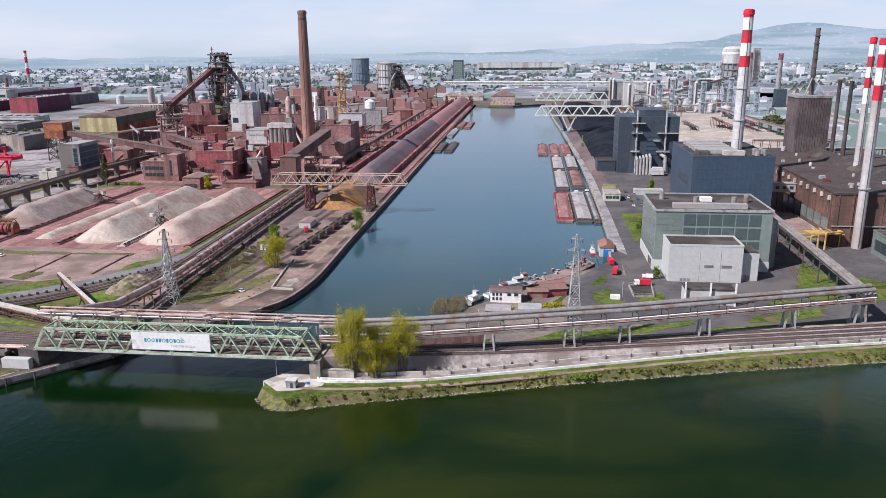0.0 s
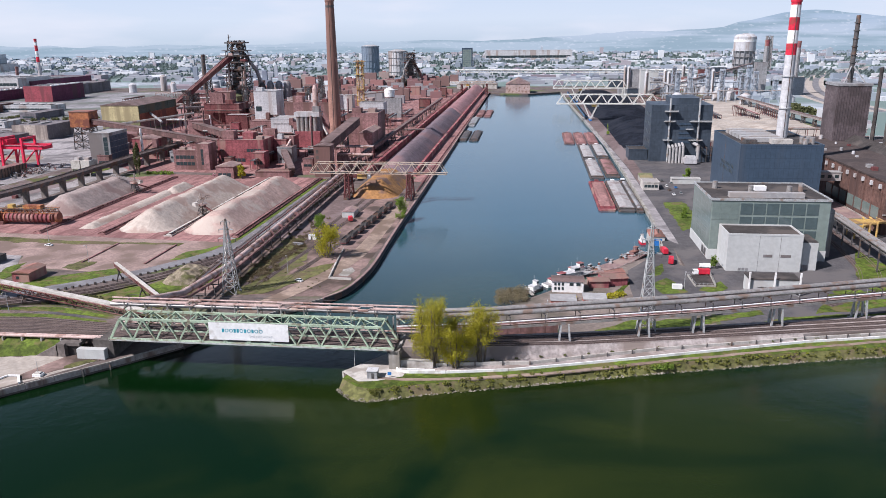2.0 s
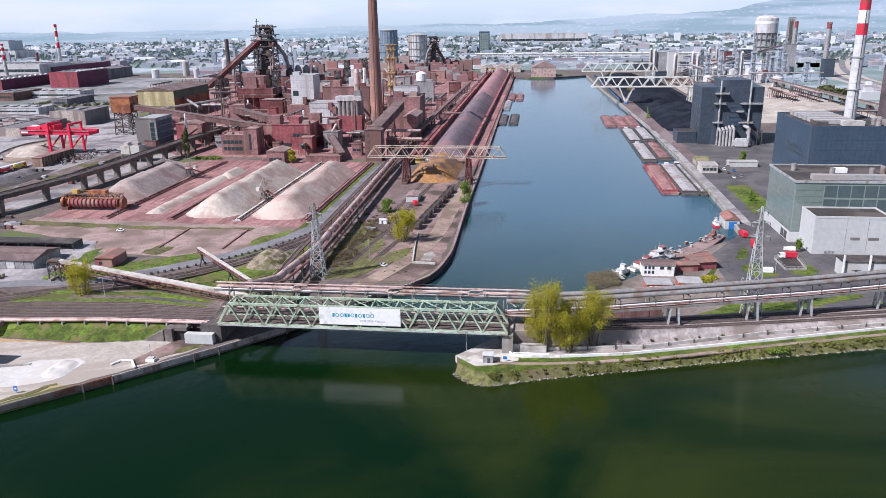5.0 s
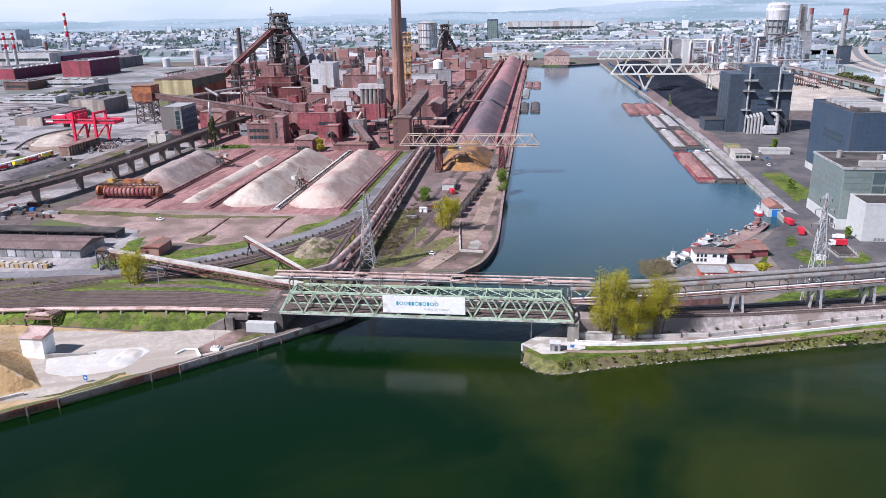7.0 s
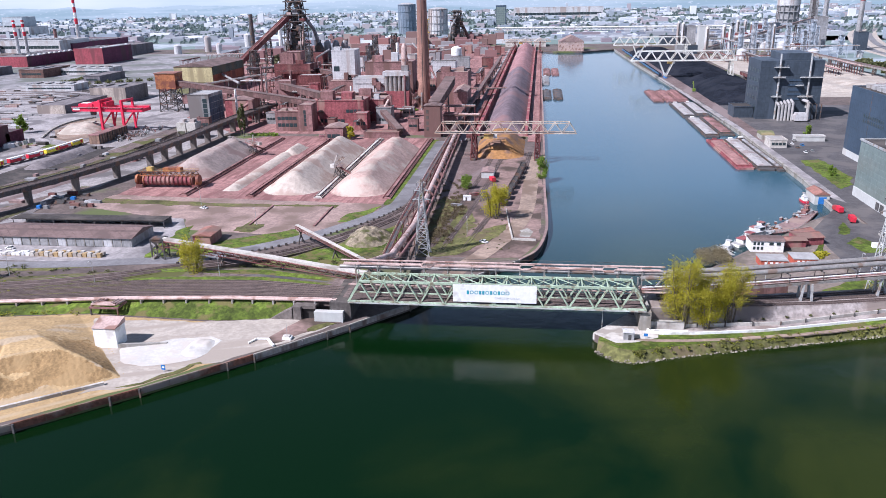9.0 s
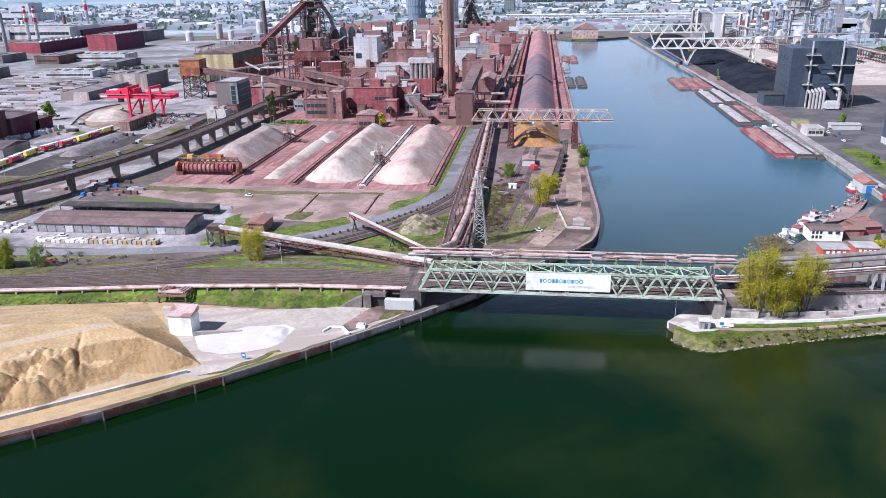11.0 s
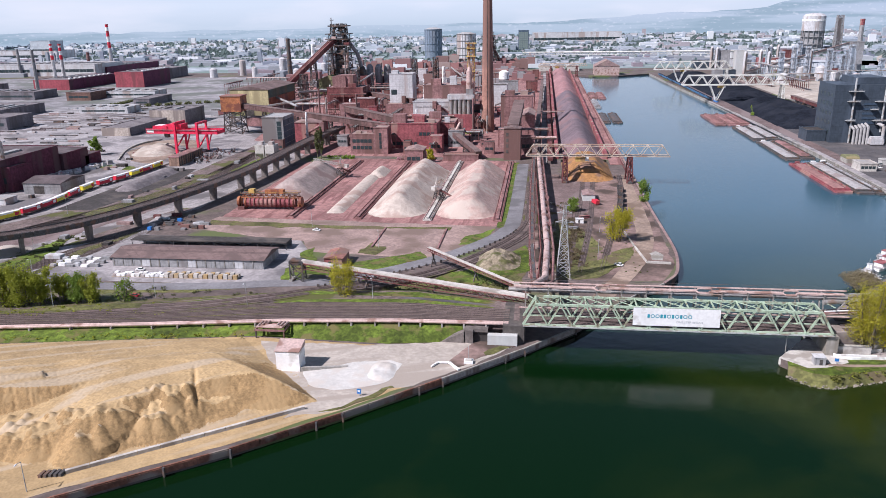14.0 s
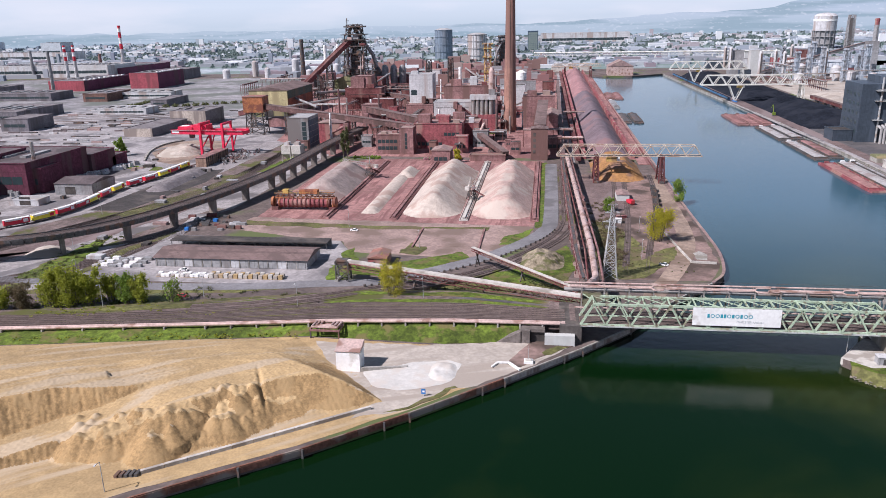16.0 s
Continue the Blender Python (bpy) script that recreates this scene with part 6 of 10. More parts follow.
KB = smooth_line([(-551, 604), (-571, 653), (-577, 693), (-568, 718)], 4)
for a, b in zip(KB, KB[1:]):
    part("kerb_stone", Geo().beam((*a, 0.7), (*b, 0.7), 1.4, 1.4), "concrete", ky)
sheet("yard_oval", [(-536, 574), (-530, 580), (-522, 578), (-516, 570), (-518, 561), (-526, 560), (-533, 566)], G + 0.14, "grass", "small oval of bright grass in the yard", "grass")
rsc = random.Random(92)
for k in range(90):
    f = rsc.random()
    c = Vector((-573, 505)).lerp(Vector((-550, 590)), f) if k % 3 else Vector((-578, 470)).lerp(Vector((-548, 520)), f)
    t = thing("wrapped_bale", (c.x + rsc.uniform(-4, 5), c.y + rsc.uniform(-5, 5), G), "pale grey wrapped bale stacked in the open yard", "bale", "bales beside the maroon halls", rsc.uniform(0, 90))
    hb, wb = rsc.uniform(1.6, 4.2), rsc.uniform(1.5, 3.0)
    part("bale", Geo().add([(-wb, -wb, 0), (wb, -wb, 0), (wb, wb, 0), (-wb, wb, 0), (-wb * 0.8, -wb * 0.7, hb), (wb * 0.7, -wb * 0.8, hb * 0.9), (wb * 0.8, wb * 0.6, hb), (-wb * 0.6, wb * 0.8, hb * 0.85)], [(3, 2, 1, 0), (4, 5, 6, 7), (0, 1, 5, 4), (1, 2, 6, 5), (2, 3, 7, 6), (3, 0, 4, 7)]), ("mid_grey", "grey_clad", "roof_pale")[k % 3], t)
    part("strap", Geo().box(-0.12, -wb * 0.75, hb * 0.9, 0.12, wb * 0.75, hb + 0.06), "steel_dark", t)
solo("sand_mound", Geo().heap(-556, 622, -516, 672, G, 7, 0.6, 1.2, 1.5, 21), "lime", "pale sandy heap in the rail yard", "heap", smooth=True)
solo("ore_mound", Geo().heap(-488, 484, -470, 560, G, 4, 0.6, 0.8, 1.5, 22), "hall_roof", "dark heap beside the freight train", "heap", smooth=True)
solo("rubble_mound", Geo().heap(-474, 330, -452, 350, G, 3.0, 0.5, 1.0, 1.2, 23), "lime", "pale rubble heap under the viaduct", "heap", smooth=True)
for x0, y0, x1, y1, z1, wm, rm, kd, lab in (
        (-690, 420, -600, 520, 30, "maroon", "roof_slate", "flat", "dark maroon rolling hall with a black roof"),
        (-640, 470, -566, 545, 27, "maroon", "roof_slate", "flat", "dark maroon hall with a long brown roof"),
        (-600, 545, -563, 580, 20, "maroon", "roof_slate", "flat", "dark end of the maroon hall"),
        (-596, 575, -563, 598, 13.5, "maroon", "roof_slate", "flat", "small dark red annex of the hall"),
        (-583, 478, -560, 500, 22, "maroon", "roof_slate", "flat", "maroon switch house with a stack"),
        (-548, 473, -519, 503, 12.5, "mid_grey", "roof_slate", "gable", "grey shed with a dark gateway"),
        (-560, 440, -538, 452, 8, "grey_clad", "roof_pale", "flat", "low grey container office"),
        (-650, 746, -618, 829, 12.4, "hall_slate", "hall_roof", "flat", "long low grey hall in the yard"),
        (-640, 832, -596, 884, 20.5, "hall_slate", "hall_roof", "flat", "grey block hall by the yard"),
        (-825, 784, -790, 831, 18.4, "hall_slate", "hall_roof", "flat", "grey-brown office hall in the yard"),
        (-930, 866, -864, 962, 16.4, "hall_slate", "hall_roof", "flat", "long dark hall in the west"),
        (-800, 940, -730, 975, 12, "grey_clad", "roof_pale", "flat", "low pale store in the yard"),
        (-774, 1035, -749, 1105, 13.4, "hall_slate", "hall_roof", "flat", "grey store beside the storage yard"),
        (-1107, 1288, -1037, 1446, 22, "mill_violet", "hall_roof", "flat", "long maroon rolling mill"),
        (-974, 1336, -918, 1440, 32, "mill_violet", "hall_roof", "flat", "tall maroon mill end"),
        (-925, 1105, -884, 1177, 16.4, "mill_rust", "hall_roof", "flat", "brown two-storey works office with window rows"),
        (-1310, 1680, -1195, 1930, 21, "mill_violet", "hall_roof", "flat", "long dark violet hall behind the mill"),
        (-1032, 1450, -976, 1640, 24, "hall_slate", "hall_roof", "flat", "slate hall between the mills"),
        (-2068, 2320, -1745, 2420, 36, "grey_clad", "roof_pale", "flat", "long pale hall at the works edge"),
        (-1840, 2330, -1770, 2400, 66, "far_white", "roof_pale", "flat", "pale block rising over the long hall"),
        (-1300, 1180, -1130, 1250, 20, "hall_slate", "hall_roof", "flat", "dark works hall far west"),
        (-1100, 1120, -990, 1180, 16, "hall_slate", "hall_roof", "flat", "dark low works hall"),
        (-1500, 1640, -1200, 1760, 30, "grey_clad", "roof_pale", "flat", "pale hall far in the west"),
        (-900, 1150, -800, 1190, 14, "grey_clad", "roof_pale", "flat", "pale store beside the mill")):
    wins = (W("S", 4, x1 - x0 - 4, (z1 - 4.4) * 0.35, (z1 - 4.4) * 0.6, max(3, int((x1 - x0) / 9)), 1),) if kd == "flat" and z1 > 11 else (W("S", 8, 16, 0.5, 6, 1, 1, "roof_dark"),)
    ex = tuple((u, (y1 - y0) * 0.3, 5, (y1 - y0) * 0.4, 1.4, "mid_grey") for u in np.arange(6, x1 - x0 - 8, 16)) if kd == "flat" and x1 - x0 > 40 else ()
    building("works_hall", x0, y0, x1, y1, z1, wm, rm, lab, "hall", kind=kd, rise=2.5, wins=wins, extras=ex)
# south ends brighter than the dark sides, sunlight painted into their colours
for x0, x1, y, z1, m, lab in ((-1107.3, -1036.7, 1287.4, 22.4, "mill_red", "crimson end wall of the rolling mill, painted sunlit"), (-974.3, -917.7, 1335.4, 32.4, "mill_red", "crimson end wall of the tall mill, painted sunlit"), (-640.3, -595.7, 831.4, 20.8, "hall_tan", "stained tan end wall of the block hall"), (-650.3, -617.7, 745.4, 12.7, "hall_tan", "pale end wall of the long low hall")):
    solo("end_wall", Geo().box(x0, y - 0.4, G, x1, y, z1 + 0.6), m, lab, "wall", kind="structure")
for x0, y0, x1, y1, z in ((-1040, 1296, -1037.5, 1440, 22.4), (-921, 1342, -918.5, 1436, 32.4)):
    for k in range(9):
        v = y0 + (y1 - y0) * k / 9
        tv = thing("roof_vent", (x0, v, z + 0.2), "white hooded vent at the mill roof edge", "vent", "vents on the mills")
        part("hood", Geo().box(-3, 0, 0.8, 0.8, 6.5, 2.6), "white_paint", tv)
        part("base", Geo().box(-2.4, 0.6, 0, 0.2, 5.8, 0.8), "steel_grey", tv)
chimney(-572, 489, 22, 40, 1.5, 1.2, ((1, "pipe_grey"),), "short metal stack on the maroon switch house")
for x, y, h, r, rows, lab in ((-1385, 1638, 66, 3.8, ((1, "mid_grey"),), "grey works stack far west"), (-1054, 1222, 78, 3.2, ((1, "mid_grey"),), "slim dark grey works stack"),
                              (-1255, 1572, 78, 3.8, ((0.55, "grey_clad"), (0.68, "red_paint"), (0.8, "white_paint"), (0.9, "red_paint"), (0.96, "white_paint"), (1, "red_paint")), "works stack with red and white bands"),
                              (-1236, 1575, 78, 3.8, ((0.55, "grey_clad"), (0.68, "red_paint"), (0.8, "white_paint"), (0.9, "red_paint"), (0.96, "white_paint"), (1, "red_paint")), "works stack with red and white bands"),
                              (-1255, 1806, 117, 4.4, ((0.5, "grey_clad"), (0.62, "red_paint"), (0.74, "white_paint"), (0.86, "red_paint"), (0.94, "white_paint"), (1, "red_paint")), "tall stack with red and white bands"),
                              (-1318, 1808, 50, 4.6, ((1, "brick_brown"),), "short brown works stack far west"), (-690, 1500, 84, 5, ((1, "steel_dark"),), "dark steel works stack behind the plant"),
                              (-700, 1700, 66, 5, ((1, "white_paint"),), "white works stack behind the plant"), (-675, 1720, 66, 5, ((1, "white_paint"),), "white works stack behind the plant"),
                              (-330, 1150, 48, 3, ((1, "white_paint"),), "white vent stack at the sinter plant"), (-388, 1060, 42, 2.5, ((1, "pipe_grey"),), "thin grey vent stack at the plant")):
    chimney(x, y, G, h, r, r * 0.75, rows, lab)
for i in range(6):
    for j in range(1):
        tank = thing("storage_tank", (-880 + i * 46, 1560 + 50 * (i % 2), G), "white storage tank far in the works", "tank", "white tanks in the west")
        hgt = (20, 34, 22, 38, 18, 26)[i]
        part("shell", Geo().lathe(0, 0, [(8 - i % 3, 0), (8 - i % 3, hgt - 3), (3, hgt)], 16), "grey_clad", tank)
# freight train with red, white and yellow tarpaulins
TRAIN = smooth_line([(-600, 265), (-560, 300), (-530, 372), (-512, 400), (-505, 436), (-508, 488), (-501, 530), (-498, 577)], 12)
def wagon(body, label):
    w = thing("freight_wagon", (0, 0, 0), label, "wagon", "freight train")
    part("chassis", Geo().box(-1.45, 0.3, 0.9, 1.45, 15.0, 1.4), "steel_dark", w)
    part("body", Geo().box(-1.5, 0.4, 1.4, 1.5, 14.9, 4.5), body, w)
    part("tarpaulin_roof", Geo().box(-1.56, 0.3, 4.5, 1.56, 15.0, 4.7).gable(-1.5, 0.4, 1.5, 14.9, 4.7, 5.1, "y"), "white_paint", w)
    part("stripe", Geo().box(-1.54, 1.2, 3.6, 1.54, 10.5, 4.4), "white_paint", w)
    part("panel_mark", Geo().box(-1.54, 11.2, 1.9, 1.54, 14.0, 3.9), "white_paint" if body == "red_paint" else "red_paint", w)
    for y in (2.2, 4.0, 11.4, 13.2):
        part("wheelset", Geo().tube((-0.8, y, 0.5), (0.8, y, 0.5), 0.46, 0.46, 10), "steel_dark", w)
    return w


kinds = [wagon("red_paint", "freight wagon with a red tarpaulin body"), wagon("yellow_paint", "freight wagon with a yellow tarpaulin body")]
d, made = 0.0, 0
for a, b in zip(TRAIN, TRAIN[1:]):
    d += math.dist(a, b)
    if d >= 15.6:
        d = 0.0
        ang = math.degrees(math.atan2(b[1] - a[1], b[0] - a[0])) - 90
        m = pose(a[0], a[1], G + 0.25, 0, 0, ang)
        if made < 2:
            kinds[made].matrix_basis = m
        else:
            copy_thing(kinds[(made + made // 5) % 2], m)
        made += 1
# rails across the west yard
def yard_track(pts, label="pair of worn rails across the yard"):
    t = thing("railway_track", (0, 0, G + 0.1), label, "railway track", "yard tracks")
    pts = smooth_line(pts, 5)
    bed = Geo().prism(strip(pts, 3.4), -0.3, 0.03)
    part("bed", bed, "ballast", t)
    for s in (-0.72, 0.72):
        o = strip(pts, 1.44)
        k = len(pts)
        line = o[:k] if s < 0 else o[k:][::-1]
        part("rail", Geo().prism(strip(line, 0.16), 0.03, 0.22), "rail", t)


yard_track([(-640, 225), (-560, 300), (-530, 372), (-512, 400), (-505, 436), (-508, 488), (-501, 530), (-498, 577), (-490, 660)])
for k in range(5):
    yard_track([(-600 + k * 5, 232), (-520 + k * 4, 322), (-482 + k * 4, 395), (-462 + k * 4, 445), (-447 + k * 3.6, 500), (-441 + k * 3, 560), (-441 + k * 2, 640), (-446, 720)])
for k in range(5):
    yard_track([(-540 + k * 4, 228), (-462 + k * 4, 296), (-436 + k * 4, 330), (-428 + k * 3.6, 352), (-418 + k * 3, 385), (-406 + k * 2, 420)])
for k in range(5):
    yard_track([(-880, 860 + k * 22), (-760, 850 + k * 22), (-660, 905 + k * 20)], "storage siding in the west yard")
# long sheds and small buildings of the front yard
ls = thing("long_shed", (-392, 322, G + 0.1), "long grey store shed with a brown pitched roof", "shed")
part("wall", Geo().box(0, 0, 0, 79, 22, 4.6), "mid_grey", ls)
part("roof", Geo().gable(0, 0, 79, 22, 4.6, 7.0, "x", 0.8), "roof_shed", ls)
for i in range(16):
    part("door_bay", Geo().box(1.2 + i * 4.85, -0.12, 0.2, 5.4 + i * 4.85, 0, 4.0), "grey_clad" if i % 5 == 3 else "mid_grey", ls)
    part("post", Geo().box(0.8 + i * 4.85, -0.3, 0, 1.1 + i * 4.85, 0, 4.4), "concrete", ls)
os_ = thing("open_shed", (-400, 354, G + 0.1), "low open store shed with a dark roof", "shed")
part("roof", Geo().box(0, 0, 3.6, 88, 9, 4.1), "roof_dark", os_)
part("back_wall", Geo().box(0, 8.4, 0, 88, 8.8, 3.6), "mid_grey", os_)
for i in range(12):
    part("post", Geo().box(0.5 + i * 7.9, 0.3, 0, 0.8 + i * 7.9, 0.6, 3.6), "steel_dark", os_)
building("brick_hut", -284, 328, -275, 342, 9.2, "brick_red", "roof_red", "small red brick hut with a brown roof", "hut", kind="gable", along="y", rise=1.2, wins=(W("S", 2, 3.6, 1.5, 3, 1, 1),))
CURVE = smooth_line([(-345, 262, 6.75), (-320, 268, 6.95), (-295, 277, 7.4), (-281, 284, 7.6), (-266, 293, 7.0), (-249, 304.5, 6.1), (-233, 318, 5.3), (-217, 338, 4.8), (-203, 362, 4.65), (-191, 388, 4.62), (-185.5, 415, 4.62), (-184.6, 450, 4.62), (-184.6, 600, 4.62)], 6)
cb = thing("curved_track", (0, 0, 0), "dark ballast bed with two curving tracks beside the road", "railway track")
part("bed", Geo().sweep([(x, y, z - 1.4) for x, y, z in CURVE], 9.5, 3.0), "rail_ground", cb)
for off in (-2.3, 2.3):
    k = len(CURVE)
    o = strip([q[:2] for q in CURVE], abs(off) * 2)
    mid = o[:k] if off < 0 else o[k:][::-1]
    part("sleeper_bed", Geo().sweep([(q[0], q[1], c[2] + 0.12) for q, c in zip(mid, CURVE)], 2.6, 0.1), "ballast", cb)
    e = strip(mid, 1.5)
    for line in (e[:k], e[k:][::-1]):
        part("rail", Geo().sweep([(q[0], q[1], c[2] + 0.28) for q, c in zip(line, CURVE)], 0.17, 0.22), "rail", cb)
k = len(ROAD)
for p in strip(ROAD, 11.4)[k:][::-1][32:66]:
    t = thing("barrier_post", (p[0], p[1], G), "short dark barrier post beside the road bend", "post", "barrier posts")
    part("block", Geo().box(-0.45, -0.45, 0, 0.45, 0.45, 1.2), "roof_dark", t)
solo("rubble_mound", Geo().heap(-210, 329, -188, 359, G, 5.0, 0.55, 1.6, 0.8, 61), "rubble", "rough olive rubble mound in the grass", "heap", smooth=False)
rp = random.Random(12)
for i in range(60):
    x, y = rp.uniform(-570, -400), rp.uniform(300, 640)
    if any(abs(x - v[0]) < 7 and abs(y - v[1]) < 14 for v in vp) or (-530 < x < -486):
        continue
    t = thing("stored_goods", (x, y, G + 0.1), "stack of goods stored in the rail yard", "goods", "goods in the rail yard")
    part("crate_block", Geo().box(0, 0, 0, rp.uniform(2, 9), rp.uniform(2, 5), rp.uniform(0.8, 2.6)), rp.choice(("mid_grey", "roof_dark", "dark_red", "grey_clad", "steel_dark", "roof_brown", "roof_slate", "mid_grey", "roof_dark")), t)
for i in range(90):
    x, y = rp.uniform(-900, -600), rp.uniform(600, 1000)
    t = thing("steel_slab_stack", (x, y, G + 0.1), "stack of dark steel slabs in the west yard", "slabs", "slabs in the west yard")
    part("slab", Geo().box(0, 0, 0, rp.uniform(6, 16), rp.uniform(2, 4), rp.uniform(0.8, 2.2)), rp.choice(("mid_grey", "roof_dark", "steel_dark", "roof_brown", "grey_clad")), t)

for i in range(34):
    x, y = rp.uniform(-830, -640), 680 + (i % 17) * 13 + rp.uniform(-2, 2)
    t = thing("slab_row", (x, y, G + 0.1), "long low row of stacked dark steel slabs", "slabs", "slab rows in the west yard", rp.uniform(-4, 2))
    l = rp.uniform(14, 38)
    part("slab", Geo().box(0, 0, 0, l * 0.55, 2.6, rp.uniform(0.7, 1.6)), rp.choice(("steel_dark", "roof_slate", "mid_grey")), t)
    part("slab", Geo().box(l * 0.58, 0.2, 0, l, 2.8, rp.uniform(0.5, 1.4)), rp.choice(("steel_dark", "roof_brown", "mid_grey")), t)

# pipe racks, ducts, stacks and small houses packed between the plant buildings
rk = random.Random(404)


def pipe_rack(x, y, l, z, along, label):
    t = thing("pipe_rack", (x, y, G), label, "pipe rack", "pipe racks in the plant", 0 if along == "x" else 90)
    for k in range(rk.choice((2, 3, 4))):
        r = rk.uniform(0.25, 0.75)
        part("pipe", Geo().tube((0, k * 1.7 - 2, z + r), (l, k * 1.7 - 2, z + r), r, r, 10), rk.choice(("pipe_pink", "pipe_grey", "brick_brown", "steel_grey", "dark_red")), t)
    part("tray", Geo().box(0, -3, z - 0.5, l, 4, z - 0.1), "steel_dark", t)
    for k in range(int(l / 9) + 1):
        for v in (-2.6, 3.6):
            part("post", Geo().beam((k * 9 + 0.5, v, 0), (k * 9 + 0.5, v, z), 0.5), "dark_red", t)


for i in range(34):
    pipe_rack(rk.uniform(-500, -190), rk.uniform(640, 1080), rk.uniform(24, 70), rk.uniform(7, 22), rk.choice("xy"), "dusty pipe rack on steel posts")
for i in range(16):
    pipe_rack(rk.uniform(-760, -470), rk.uniform(1080, 1500), rk.uniform(50, 120), rk.uniform(8, 18), rk.choice("xxy"), "dark pipe rack in the western works")
for i in range(12):
    pipe_rack(rk.uniform(150, 330), rk.uniform(780, 1300), rk.uniform(40, 110), rk.uniform(7, 14), rk.choice("xy"), "grey pipe rack beside the sandy field")
for i in range(16):
    a = Vector((rk.uniform(-470, -210), rk.uniform(650, 1050), G))
    b = Vector((rk.uniform(-34, 34), rk.uniform(-34, 34), rk.uniform(10, 26)))
    t = thing("duct", tuple(a), "dusty slanting duct between plant houses", "duct", "ducts in the plant")
    part("tube", Geo().tube((0, 0, 6), b, 1.3, 1.3, 12), rk.choice(("pipe_pink", "pipe_grey", "brick_brown")), t)
    part("stand", Geo().beam((0, 0, 0), (0, 0, 6.4), 0.9), "steel_dark", t)
    part("hood", Geo().box(b.x - 2.2, b.y - 2.2, b.z - 6, b.x + 2.2, b.y + 2.2, b.z + 2), "brick_brown", t)
    part("hood_leg", Geo().beam((b.x, b.y, 0), (b.x, b.y, b.z - 6), 0.9), "steel_dark", t)
for i in range(46):
    x, y, w, d, h = rk.uniform(-440, -195), rk.uniform(640, 1080), rk.uniform(5, 13), rk.uniform(5, 12), rk.uniform(5, 17)
    building("plant_house", x, y, x + w, y + d, G + h, rk.choice(("brick_red", "brick_brown", "dark_red", "brick_brown", "mid_grey")), rk.choice(("roof_brown", "roof_brown", "roof_dark")), "small dusty red-brown plant house", "building", "small plant houses", wins=(W("S", 1, w - 1, h * 0.4, h * 0.6, max(2, int(w / 3)), 1),))
for i in range(18):
    x, y, h = rk.uniform(-480, -200), rk.uniform(680, 1100), rk.uniform(22, 46)
    chimney(x, y, G, h, 1.3, 0.9, ((1, rk.choice(("pipe_grey", "brick_brown", "white_paint"))),), "slim vent stack in the plant", "vent_stack")
for i in range(9):
    x, y, h = rk.uniform(-620, -260), rk.uniform(1000, 1400), rk.uniform(24, 52)
    t = thing("lattice_tower", (x, y, G), "dark lattice tower with platforms in the works", "tower", "lattice towers in the works")
    part("frame", lattice(Geo(), (-5, 5), (-5, 5), 0, (-4, 4), (-4, 4), h, 5, 0.8), "steel_dark", t)
    for k in range(3):
        part("platform", Geo().box(-5.5, -5.5, h * (0.4 + 0.3 * k) - 0.3, 5.5, 5.5, h * (0.4 + 0.3 * k)), "steel_dark", t)
    part("vessel", Geo().lathe(0, 0, [(2.6, 2), (2.6, h * 0.85), (1.2, h * 0.95)], 12), rk.choice(("mid_grey", "brick_brown", "pipe_grey")), t)


# ---- harbour bank, cranes, barges ----
def ore_bank():
    ob = thing("ore_bed", (0, 0, 0), "long purple-grey ore bed between low red walls", "ore bed")
    part("ore", Geo().heap(-163, 640, -127, 1120, G, 15, 0.8, 0.9, 5, 31, 0.15), "ore_grey", ob, smooth=True)
    part("ore", Geo().heap(-163, 1105, -127, 1640, G, 15, 0.8, 0.9, 7, 32, 0.2), "ore_pink", ob, smooth=True)
    part("quay_wall", Geo().box(-127, 625, G, -124.5, 1640, G + 5), "brick_red", ob)
    part("crane_way", Geo().box(-124, 600, G, -113, 1560, G + 0.5), "red_dust", ob)
    part("crane_rail", Geo().box(-115, 560, G + 0.5, -114.4, 1560, G + 1.2), "dark_red", ob)
    part("back_wall", Geo().box(-168, 625, G, -165, 1640, G + 6), "brick_red", ob)
    part("back_belt", Geo().box(-174, 600, G + 3, -170, 1600, G + 5), "dark_red", ob)
    part("belt_walk", Geo().box(-180, 600, G, -174.5, 1600, G + 0.5), "paved", ob)


ore_bank()
gallery("ore_conveyor", (-185, 600, 12.5), (-181, 1300, 14), 3.4, 3.0, "brick_brown", "long dusty conveyor gallery along the ore bed", 16)
oc = thing("open_belt_conveyor", (0, 0, 0), "long open rust-red belt conveyor on slim trestles", "conveyor")
OC = [(-181.0, 300), (-182.7, 342), (-184.6, 470), (-185, 600)]
def on_belt(y):
    return float(np.interp(y, [q[1] for q in OC], [q[0] for q in OC]))
for off, z, w, hh, m, nm in ((0, 11.6, 1.3, 0.25, "steel_dark", "belt"), (-0.95, 11.5, 0.25, 0.7, "brick_brown", "stringer"), (0.95, 11.5, 0.25, 0.7, "brick_brown", "stringer"), (-1.5, 12.5, 0.1, 0.1, "pipe_pink", "handrail"), (-1.4, 11.2, 0.8, 0.12, "dark_red", "walkway")):
    part(nm, Geo().sweep([(x + off, y, z) for x, y in OC], w, hh), m, oc)
tie_mesh = Geo().box(-1.1, -0.12, 11.1, 1.1, 0.12, 11.3).mesh("tie")
for k in range(60):
    y = 301 + k * 5
    part("tie", tie_mesh, "brick_brown", oc, move=(on_belt(y), y, 0))
